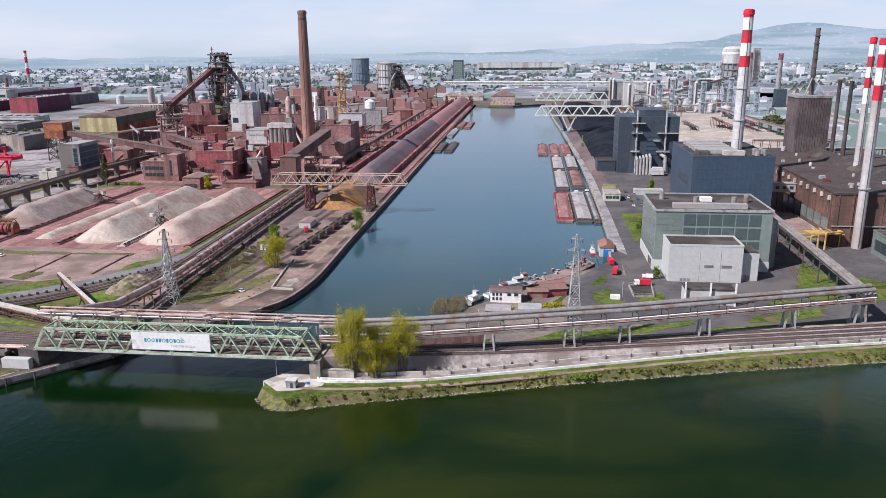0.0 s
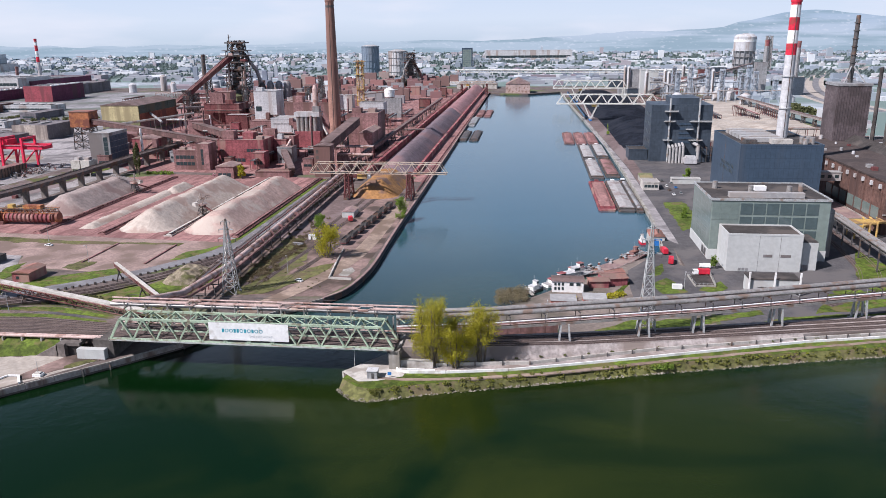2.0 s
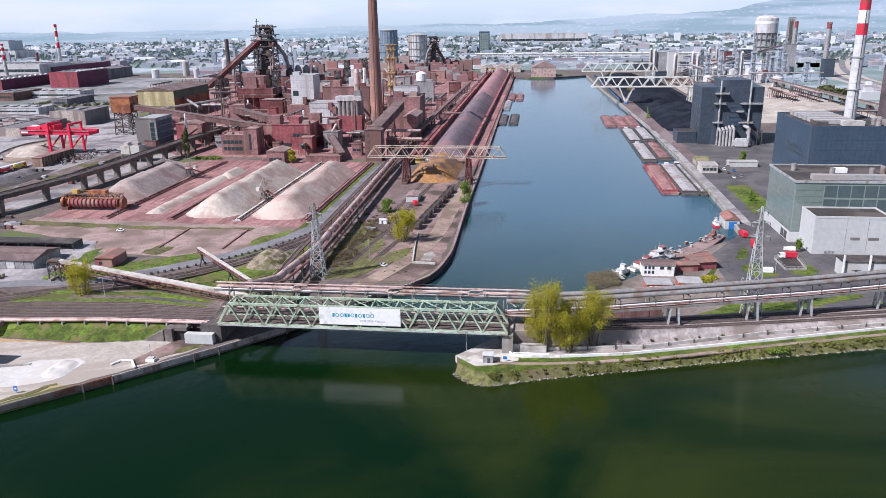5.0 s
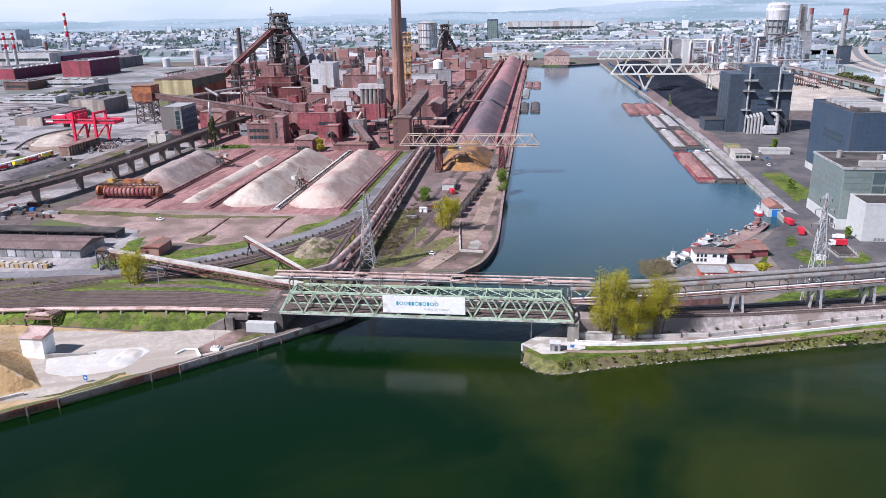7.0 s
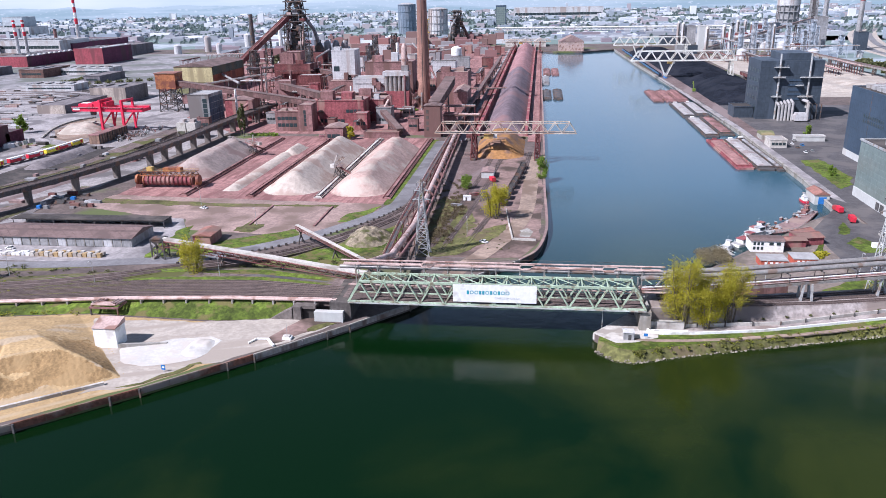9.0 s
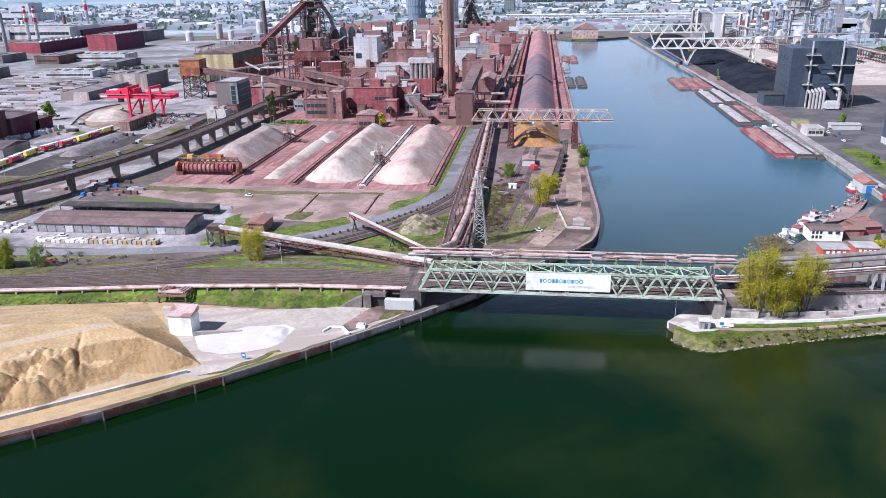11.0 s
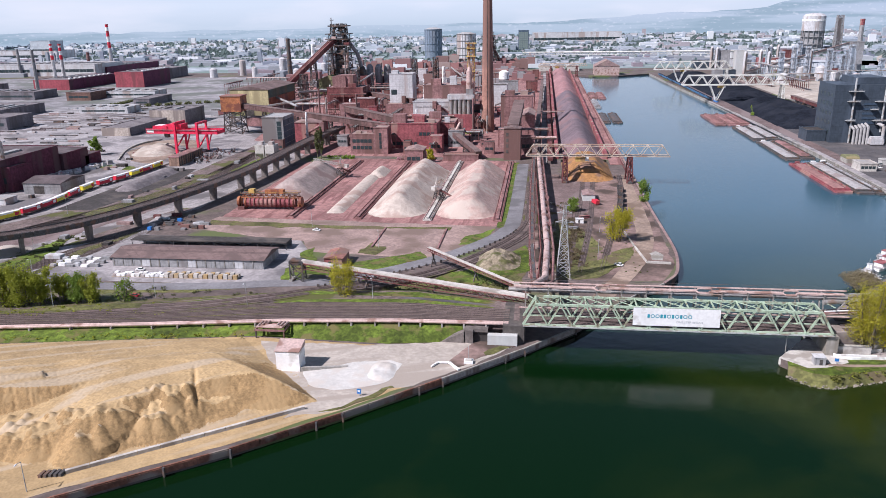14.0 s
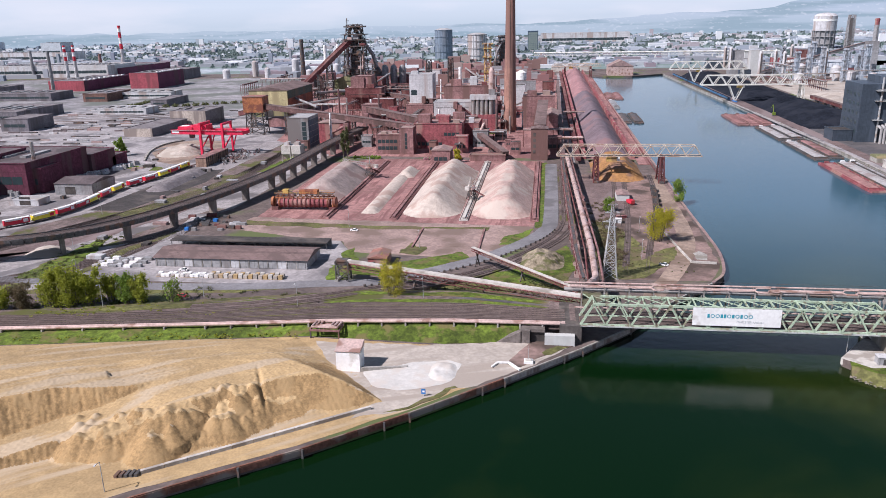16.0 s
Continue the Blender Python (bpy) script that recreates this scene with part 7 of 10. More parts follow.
for k in range(16):
    y = 306 + k * 19
    x = on_belt(y)
    part("trestle", Geo().beam((x - 1.5, y, G - 0.2), (x - 0.9, y, 11.2), 0.3).beam((x + 1.5, y, G - 0.2), (x + 0.9, y, 11.2), 0.3).beam((x - 1.3, y, 7), (x + 1.2, y, 9.5), 0.2), "dark_red", oc)
solo("ochre_mound", Geo().heap(-163, 533, -126, 620, G, 12, 0.8, 0.6, 2, 33), "ochre", "ochre-brown ore heap under the harbour crane", "stockpile", smooth=True)


def bridge_crane(x0, x1, y, zt, legs, m, label, depth=8.0, hgt=5.0, bay=7.0, w=0.6, vee=False):
    """A long lattice bridge crane on portal legs, ridge across the harbour bank."""
    t = thing("bridge_crane", (x0, y, G), label, "crane", "lattice bridge cranes")
    n, L_, zb_ = max(5, int((x1 - x0) / bay)), x1 - x0, zt - G - hgt
    for v in (-depth / 2, depth / 2):
        g = Geo().beam((0, v, zb_), (L_, v, zb_), w).beam((L_ / n / 2, v, zt - G), (L_ - L_ / n / 2, v, zt - G), w)
        for i in range(n):
            g.beam((L_ * i / n, v, zb_), (L_ * (i + 0.5) / n, v, zt - G), w * 0.75).beam((L_ * (i + 0.5) / n, v, zt - G), (L_ * (i + 1) / n, v, zb_), w * 0.75)
        part("girder", g, m, t)
    tie = Geo().beam((0, -depth / 2, 0), (0, depth / 2, 0), 0.45).mesh("cross_tie")
    for i in range(n):
        part("cross_tie", tie, m, t, move=(L_ * i / n, 0, zb_))
        part("cross_tie", tie, m, t, move=(L_ * (i + 0.5) / n, 0, zt - G))
    part("walkway", Geo().box(0, -1, zt - G - hgt - 0.2, x1 - x0, 1, zt - G - hgt), "steel_dark", t)
    if vee:
        for v in (-depth / 2, depth / 2):
            for k in (-9.5, 9.5):
                part("leg", Geo().beam((legs[0] - x0 + k, v, zb_), (legs[0] - x0, v, 1.6), 1.2), m, t)
        part("sill", Geo().box(legs[0] - x0 - 1.6, -depth, 0.3, legs[0] - x0 + 1.6, depth, 1.6), "blue_paint", t)
    for u in legs[1 if vee else 0:]:
        for v in (-1, 1):
            part("leg", lattice(Geo(), (u - x0 - 2, u - x0 + 2), (v * depth * 0.9 - 1.2, v * depth * 0.9 + 1.2), 0, (u - x0 - 1.2, u - x0 + 1.2), (v * depth / 2 - 1, v * depth / 2 + 1), zt - G - hgt, 3, 0.6), "dark_red" if m == "crane_cream" else m, t)
        part("sill", Geo().box(u - x0 - 1.6, -depth * 0.9 - 3, 0.3, u - x0 + 1.6, depth * 0.9 + 3, 1.6), "steel_dark", t)
    part("trolley", Geo().box((x1 - x0) * 0.35, -3, zt - G - hgt - 4, (x1 - x0) * 0.35 + 7, 3, zt - G - hgt - 0.2), "yellow", t)
    part("cab", Geo().box((x1 - x0) * 0.35 + 7, -1.5, zt - G - hgt - 4, (x1 - x0) * 0.35 + 9.5, 1.5, zt - G - hgt - 1.4), "white_paint", t)
    return t


M["crane_cream"] = mat("dusty_cream_paint", (0.50, 0.42, 0.34), 0.6, 0.0, 0.15, 0.1, 1.0, stain=(0.34, 0.22, 0.16), amount=0.4, stain_scale=0.15, bump=0.1)
M["crane_white"] = mat("off_white_crane_paint", (0.62, 0.62, 0.58), 0.6, 0.0, 0.1, 0.1, 1.0, stain=(0.45, 0.42, 0.36), amount=0.4, stain_scale=0.15, bump=0.1)
bridge_crane(-190.5, -88.5, 537, 30.6, (-162, -116), "crane_cream", "cream lattice bridge crane over the ore bed", 8, 7.4, 9.5, 0.55)
bridge_crane(6, 142, 1055, 39.5, (52, 136), "crane_white", "white lattice bridge crane over the coal yard", 9, 12.5, 17, 1.2, True)
bridge_crane(8, 135, 1345, 40.5, (50, 128), "crane_white", "white lattice bridge crane farther along the coal yard", 9, 13, 17, 1.3, True)
bridge_crane(-190, -96, 1500, 30, (-165, -116), "crane_cream", "far cream lattice bridge crane over the ore")

# pipelines and belts on the west bank
pl = thing("pipeline", (0, 0, 0), "thick rusty pipeline on steel trestles", "pipeline")
PL = [(-182, 262, 21), (-176.5, 290, 15), (-175.4, 345, 12), (-178, 450, 12), (-181.8, 600, 12.5)]
part("pipe", Geo().path(PL, 1.5, 14), "pipe_pink", pl)
part("pipe", Geo().path([(x + 3.2, y, z - 1.2) for x, y, z in PL], 0.6, 10), "brick_brown", pl)
part("side_walk", Geo().path([(x - 3, y, z - 1.4) for x, y, z in PL], 0.5, 4), "dark_red", pl)
for k in range(19):
    y = 300 + k * 16
    x = -176.2 if y < 450 else -178 - (y - 450) * 0.025
    part("trestle", Geo().beam((x - 2.4, y, G - 0.2), (x - 1.6, y, 10.4), 0.4).beam((x + 3, y, G - 0.2), (x + 2, y, 10.4), 0.4).beam((x - 4, y, 10.4), (x + 4.4, y, 10.4), 0.5), "steel_dark", pl)
    part("collar", Geo().tube((x + 0.6, y + 6, 12), (x + 0.6, y + 6.5, 12), 1.72, 1.72, 14), "brick_brown", pl)

# inclined belts west of the bridge
def belt(a, b, w, h, m, label, stands):
    t = thing("belt_conveyor", (a[0], a[1], G), label, "conveyor")
    o = Vector((a[0], a[1], G))
    p, q = Vector(a) - o, Vector(b) - o
    part("trough", Geo().beam(p, q, w, h * 0.3), m, t)
    part("cover", Geo().beam(p + Vector((0, 0, h * 0.35)), q + Vector((0, 0, h * 0.35)), w * 1.02, h * 0.35), "pale_concrete", t)
    d = (q - p).normalized()
    n = Vector((-d.y, d.x, 0)).normalized() * w * 0.55
    part("side_truss", warren(warren(Geo(), p + n - Vector((0, 0, h)), q + n - Vector((0, 0, h)), h, 22, 0.3), p - n - Vector((0, 0, h)), q - n - Vector((0, 0, h)), h, 22, 0.3), "dark_red", t)
    for k in stands:
        c = p.lerp(q, k)
        part("stand", Geo().beam((c.x - 1, c.y - n.y * 2, 0), c + n * 0.9 - Vector((0, 0, h)), 0.45).beam((c.x + 1, c.y + n.y * 2, 0), c - n * 0.9 - Vector((0, 0, h)), 0.45).beam((c.x - 1, c.y, (c.z) * 0.4), (c.x + 1, c.y, c.z * 0.4), 0.3), "steel_dark", t)
    return t


belt((-289, 308, 13.4), (-183, 270, 13.5), 2.4, 2.6, "pipe_pink", "low covered belt conveyor crossing the tracks", (0.32, 0.62, 0.85))
tw = thing("belt_end_tower", (-291, 308.5, G), "dark steel belt end tower on concrete feet", "tower")
part("frame", lattice(Geo(), (-3, 3), (-2.5, 2.5), 0, (-3, 3), (-2.5, 2.5), 10, 2, 0.5), "steel_dark", tw)
part("head_box", Geo().box(-2.6, -2.2, 8.0, 2.6, 2.2, 10.4), "steel_dark", tw)
part("foot", Geo().box(-3.6, -3, 0, -2, 3, 1.2), "concrete", tw)
belt((-233, 336, 13), (-183, 291, 9), 1.6, 1.2, "pipe_grey", "thin rising belt conveyor on A-frame stands", (0.05, 0.5, 0.9))
# ground pipes on the railway's edge
gp = thing("ground_pipe", (0, 0, 0), "pair of dusty pink pipes along the railway edge", "pipe")
GP = [(-900, 161, 7.2), (-410, 234.5, 7.2), (-330, 245, 7.5), (-279, 250.6, 8.4), (-232, 251, 10.0), (-190, 249, 11.2)]
for off, r in ((0, 0.55), (1.5, 0.45)):
    part("pipe", Geo().path([(x, y - 0.6 + off, z) for x, y, z in GP], r, 10), "pipe_pink", gp)
for a, b in zip(GP[1:], GP[2:]):
    for k in range(5):
        p = Vector(a).lerp(Vector(b), k / 5)
        part("saddle", Geo().box(p.x - 0.3, p.y - 1.4, p.z - 2.2, p.x + 0.3, p.y + 1.6, p.z - 0.5), "concrete", gp)
lp = thing("expansion_loop", (-281, 246.5, 7.4), "square pipe expansion loop on a dark frame", "pipe")
for k in range(3):
    part("loop", Geo().path([(-5 + k * 1.4, 3, 1), (-5 + k * 1.4, -4 + k, 1.6), (5 - k * 1.4, -4 + k, 1.6), (5 - k * 1.4, 3, 1)], 0.45, 8), "pipe_pink", lp)
part("frame", Geo().box(-6, -4.6, 0, 6, -4.1, 0.7).box(-6, 1.6, 0, 6, 2.1, 0.7).box(-6, -4.1, 0, -5.5, 1.6, 0.7).box(5.5, -4.1, 0, 6, 1.6, 0.7), "brick_brown", lp)
part("legs", Geo().box(-5.8, -4.5, -3.2, -5.3, -4, 0).box(5.3, -4.5, -3.2, 5.8, -4, 0), "steel_dark", lp)


def pylon(x, y, h, label, base=3.2, m="steel_grey"):
    t = thing("power_pylon", (x, y, G), label, "pylon", "power pylons")
    b = base
    part("tower", lattice(Geo(), (-b, b), (-b, b), 0, (-0.9, 0.9), (-0.9, 0.9), h * 0.78, 7, 0.32), m, t)
    part("mast", lattice(Geo(), (-0.9, 0.9), (-0.9, 0.9), h * 0.78, (-0.3, 0.3), (-0.3, 0.3), h, 3, 0.25), m, t)
    for k, w in ((0.74, 4.2), (0.86, 3.4), (0.96, 2.2)):
        part("crossarm", Geo().beam((-w, 0, h * k), (w, 0, h * k), 0.3).beam((-w, 0, h * k), (0, 0, h * k + 1.3), 0.2).beam((w, 0, h * k), (0, 0, h * k + 1.3), 0.2), m, t)
        for s in (-w, w):
            part("insulator", Geo().tube((s, 0, h * k - 1.6), (s, 0, h * k), 0.16, 0.16, 6), "steel_dark", t)
    for u in (-b, b):
        for v in (-b, b):
            part("footing", Geo().box(u - 0.6, v - 0.6, -0.2, u + 0.6, v + 0.6, 0.5), "concrete", t)
    return t


pylon(-168, 322, 36, "grey steel lattice power pylon at the pipeline")
pylon(19, 287, 46, "pale grey steel lattice power pylon behind the pipe bridge", 3.4)

# pipe bridge east of the truss bridge
PB = [(-77, 257.6), (-42, 264.2), (37, 286), (146, 322)]
pbr = thing("pipe_bridge", (0, 0, 0), "long grey pipe bridge with thick metal pipes on steel legs", "pipe bridge")
def along(k):
    d = [math.dist(a, b) for a, b in zip(PB, PB[1:])]
    s = k * sum(d)
    for (a, b), l in zip(zip(PB, PB[1:]), d):
        if s <= l + 1e-6:
            return Vector((a[0] + (b[0] - a[0]) * s / l, a[1] + (b[1] - a[1]) * s / l, 0)), (Vector(b) - Vector(a)).normalized()
        s -= l
for a, b in zip(PB, PB[1:]):
    d = (Vector(b) - Vector(a)).normalized()
    n = Vector((-d.y, d.x, 0))
    A, B = Vector((*a, 0)), Vector((*b, 0))
    up = lambda z: Vector((0, 0, z))
    for s in (-2.6, 2.6):
        part("girder", Geo().beam(A + n * s + up(15.2), B + n * s + up(15.2), 0.4, 1.0), "pipe_grey", pbr)
    part("deck", Geo().beam(A + up(15.5), B + up(15.5), 4.8, 0.2), "roof_brown", pbr)
    for s, z, r, m in ((1.9, 21.2, 0.95, "pipe_grey"), (-0.9, 20.3, 0.95, "pipe_grey"), (-2.5, 17.3, 0.26, "white_paint"), (-1.6, 16.2, 0.35, "brick_brown"), (-0.4, 16.2, 0.35, "steel_dark"), (0.9, 16.2, 0.4, "pipe_pink"), (-2.4, 16.2, 0.25, "pipe_pink")):
        part("pipe", Geo().tube(A + n * s + up(z), B + n * s + up(z), r, r, 12), m, pbr)
    cnt = max(1, int(math.dist(a, b) / 12))
    for k in range(cnt):
        p = A.lerp(B, (k + 0.5) / cnt)
        part("rib", Geo().beam(p - n * 2.6 + up(15.6), p - n * 2.6 + up(19.0), 0.25).beam(p + n * 2.6 + up(15.6), p + n * 2.6 + up(19.0), 0.25).beam(p - n * 2.8 + up(19.1), p + n * 2.8 + up(19.1), 0.35), "steel_dark", pbr)
        part("pipe_saddle", Geo().beam(p - n * 0.9 + up(19.2), p - n * 0.9 + up(19.6), 0.9).beam(p + n * 1.9 + up(19.2), p + n * 1.9 + up(20.4), 0.9), "steel_dark", pbr)
for x, y in ((-14, 271), (17, 280), (39, 286.8), (72, 297.7), (109, 309.8), (141, 320.5)):
    for sx in (-1.8, 1.8):
        for sy in (-2.0, 2.0):
            part("leg", Geo().beam((x + sx * 1.3, y + sy, G - 0.2), (x + sx * 0.8, y + sy, 14.9), 0.7), "steel_grey", pbr)
        part("brace", Geo().beam((x + sx * 1.3, y - 2, 5.5), (x + sx * 0.9, y + 2, 14), 0.3), "steel_grey", pbr)
        part("footing", Geo().box(x + sx * 1.3 - 0.9, y - 3.2, G - 0.3, x + sx * 1.3 + 0.9, y + 3.2, G + 1.2), "concrete", pbr)
# pipes running north from the pipe bridge's end
pn = thing("pipe_rack", (146, 322, 0), "grey pipe rack between glass hall and mill", "pipe rack")
for s, z, r in ((-2, 17, 0.8), (0, 17.2, 1.0), (2, 17, 0.7), (-1, 14.8, 0.5), (1.2, 14.8, 0.5)):
    part("pipe", Geo().tube((s, 0, z), (s + 8, 210, z), r, r, 10), "pipe_grey", pn)
for k in range(9):
    x, y = k * 0.95, 8 + k * 25
    part("portal", Geo().beam((x - 2.6, y, G), (x - 2.6, y, 16), 0.6).beam((x + 2.6, y, G), (x + 2.6, y, 16), 0.6).beam((x - 3, y, 16), (x + 3, y, 16), 0.5).beam((x - 3, y, 14.2), (x + 3, y, 14.2), 0.4), "steel_dark", pn)

# ---- east side buildings ----
gb = thing("glass_hall", (66.4, 397, G), "large hall clad in greenish profiled glass", "building")
part("base", Geo().box(0, 0, 0, 60, 46, 5.5), "white_render", gb)
part("wall", Geo().box(0.3, 0.3, 5.5, 59.7, 45.7, 32), "glass_pale", gb)
part("roof", Geo().box(0, 0, 32, 60, 46, 32.6), "roof_dark", gb)
part("roof_edge", Geo().box(-0.2, -0.2, 32, 60.2, 0.4, 33.2).box(-0.2, 45.6, 32, 60.2, 46.2, 33.2).box(-0.2, 0.4, 32, 0.4, 45.6, 33.2).box(59.6, 0.4, 32, 60.2, 45.6, 33.2), "steel_grey", gb)
part("skylight", Geo().box(10, 5, 32.6, 48, 9, 35.2), "roof_pale", gb)
for x, y in ((24, 18), (44, 18), (52, 24), (8, 30)):
    part("vent", Geo().tube((x, y, 32.6), (x, y, 36.6), 1.4, 1.4, 12), "pipe_grey", gb)
part("vent_box", Geo().box(28, 24, 32.6, 34, 28, 35), "white_paint", gb)
panes("S", 15, 54, 24.6, 30.6, 6, 1, 0.7, 60, 46, 0.3, "glass_hall", gb, 0.15)
panes("S", 15, 54, 17.4, 23.4, 6, 1, 0.7, 60, 46, 0.3, "glass_hall", gb, 0.15)
panes("S", 15, 54, 12.2, 16.2, 6, 1, 0.7, 60, 46, 0.3, "glass_hall", gb, 0.15)
panes("S", 0.8, 14.2, 6, 31, 3, 8, 0.18, 60, 46, 0.3, "glass_wall", gb, 0.1, "glass_panel")
panes("W", 0.8, 45, 6, 31, 8, 8, 0.18, 60, 46, 0.3, "glass_wall", gb, 0.1, "glass_panel")
panes("W", 4, 14, 0.4, 4.6, 2, 1, 1.0, 60, 46, 0, "steel_dark", gb, 0.1, "door")
part("stair_tower", Geo().box(60, 8, 0, 65, 26, 26), "mid_grey", gb)

wb = thing("white_hall", (71.2, 376.5, G), "off-white rendered hall with a dark flat roof", "building")
part("wall", Geo().box(0, 0, 0, 36, 20.3, 18.6), "white_render", wb)
part("roof", Geo().box(0.5, 0.5, 18.6, 35.5, 19.8, 18.9), "roof_dark", wb)
part("parapet", Geo().box(-0.1, -0.1, 18.6, 36.1, 0.5, 19.6).box(-0.1, 19.8, 18.6, 36.1, 20.4, 19.6).box(-0.1, 0.5, 18.6, 0.5, 19.8, 19.6).box(35.5, 0.5, 18.6, 36.1, 19.8, 19.6), "white_render", wb)
part("side_block", Geo().box(36.2, 4, 0, 45, 20, 14.5), "white_render", wb)
part("side_roof", Geo().box(36.4, 4.2, 14.5, 44.8, 19.8, 14.9), "roof_dark", wb)
panes("S", 17.5, 22, 7.6, 9, 1, 1, 0.3, 36, 20, 0, "mid_grey", wb, 0.1, "vent_grille")
panes("S", 26, 31, 7.6, 9, 1, 1, 0.3, 36, 20, 0, "mid_grey", wb, 0.1, "vent_grille")
panes("S", 6, 11, 0.4, 1.8, 3, 1, 0.5, 36, 20, 0, "mid_grey", wb, 0.1, "vent_grille")
for u in (15.2, 25.4):
    part("panel_joint", Geo().box(u, -0.05, 0, u + 0.12, 0, 18.6), "mid_grey", wb)
panes("S", 38, 41, 0.2, 3.0, 1, 1, 0.3, 36, 20, 4, "mid_grey", wb, 0.1, "door")

dk = thing("boiler_house", (102.6, 488, G), "slate blue boiler house with roof fans and a stack", "building")
part("wall", Geo().box(0, 0, 0, 50, 72, 47.5), "navy", dk)
part("roof", Geo().box(0.6, 0.6, 47.5, 49.4, 71.4, 47.9), "roof_dark", dk)
part("parapet", Geo().box(-0.1, -0.1, 47.5, 50.1, 0.6, 48.6).box(-0.1, 71.4, 47.5, 50.1, 72.1, 48.6).box(-0.1, 0.6, 47.5, 0.6, 71.4, 48.6).box(49.4, 0.6, 47.5, 50.1, 71.4, 48.6), "navy", dk)
part("plinth", Geo().box(-0.2, -0.2, 0, 50.2, 72.2, 4.5), "white_render", dk)
for k in range(6):
    part("fan_bank", Geo().box(6, 14 + k * 9, 48, 30, 20 + k * 9, 50.6), "roof_pale", dk)
part("fan_box", Geo().box(20, 6, 48, 33, 11, 50.8), "pale_concrete", dk)
part("fan_rack", Geo().box(5, 8, 48, 12, 20, 50.2), "steel_dark", dk)
for k in range(4):
    part("roof_vent", Geo().tube((40 + (k % 2) * 5, 4 + k * 3.5, 47.9), (40 + (k % 2) * 5, 4 + k * 3.5, 52), 1.6, 1.6, 12), "pipe_grey", dk)
for j in range(4):
    for i in range(10):
        part("window_slit", Geo().box(-0.1, 0, 0, 0.2, 1.6, 2.2), "glass_dark", dk, move=(0, 14 + i * 3.4, 30.5 - j * 3.2)) if j < 2 else None
part("seam", Geo().box(-0.08, 37, 4.5, 0.0, 37.4, 47.5), "steel_dark", dk)
chimney(138.6, 527, 52, 142, 3.6, 3.1, ((0.6, "grey_clad"), (0.68, "red_paint"), (0.77, "white_paint"), (0.86, "red_paint"), (0.945, "white_paint"), (1.0, "red_paint")), "pale grey power-station stack with red and white bands", rings=(0.22, 0.45))
chimney(191.6, 451, G, 123, 2.8, 2.4, ((0.72, "grey_clad"), (0.79, "red_paint"), (0.87, "white_paint"), (0.93, "red_paint"), (0.97, "white_paint"), (1.0, "red_paint")), "slim pale stack with red and white bands", rings=(0.3,))
chimney(224, 544, 38, 124, 2.3, 2.0, ((0.5, "grey_clad"), (0.62, "white_paint"), (0.7, "red_paint"), (0.78, "white_paint"), (0.86, "red_paint"), (0.95, "white_paint"), (1.0, "red_paint")), "slim white stack with red bands on the mill roof")
chimney(229, 604, 38, 94, 1.5, 1.3, ((1, "roof_dark"),), "thin rusty stack on the mill roof")
chimney(226, 575, 38, 94.5, 1.5, 1.3, ((1, "roof_dark"),), "thin rusty stack on the mill roof")

pt = thing("coal_tower", (87, 715, G), "charcoal boiler tower with platforms and silver ducts", "tower")
part("wall", Geo().box(-5.4, 0, 0, 49, 42, 52), "charcoal", pt)
part("upper_block", Geo().box(13, 4, 52, 38, 40, 58), "charcoal", pt)
part("recess", Geo().box(16, -0.15, 14, 34, 0, 50), "charcoal", pt)
for j in range(5):
    part("louvre", Geo().box(20, -0.5, 17 + j * 4.2, 32, -0.15, 19 + j * 4.2), "navy", pt)
for u, z0, z1 in ((11, 0, 58), (37, 10, 58)):
    part("downpipe", Geo().tube((u, -1.6, z0), (u, -1.6, z1), 0.9, 0.9, 10), "steel_grey", pt)
for u0, u1, z in ((6, 16, 37), (29, 49, 37), (6, 18, 46), (29, 41, 20), (6, 14, 20), (26, 32, 30)):
    part("platform", Geo().box(u0, -4.5, z, u1, -0.2, z + 0.5).beam((u0, -4.4, z + 1.6), (u1, -4.4, z + 1.6), 0.2), "steel_grey", pt)
panes("W", 4, 36, 8, 44, 4, 5, 5.0, 49, 42, -5.4, "glass_dark", pt, 0.1)
for k in range(5):
    part("silver_duct", Geo().path([(12 + k * 2.9, -9, 0), (12 + k * 2.9, -9, 13 + k * 0.6), (12 + k * 2.9, -1, 15 + k * 0.6)], 1.15, 12), "roof_pale", pt)
part("silver_duct", Geo().path([(33, -1, 18), (37, -8, 16), (37, -8, 2)], 1.5, 12), "roof_pale", pt)
part("filter_box", Geo().box(24, -17, 1, 35, -9, 6).box(25, -16, 6, 34, -10, 7.5), "grey_clad", pt)
for u in (41, 45, 49):
    part("side_frame", Geo().beam((u, -6, 0), (u, -6, 14), 0.6).beam((u, -6, 14), (u, 0, 14), 0.5).beam((40, -6, 7), (50, -6, 7), 0.5), "steel_dark", pt)
building("low_switch_house", 64, 722, 81, 745, 14, "charcoal", "roof_dark", "low charcoal switch house beside the coal tower")

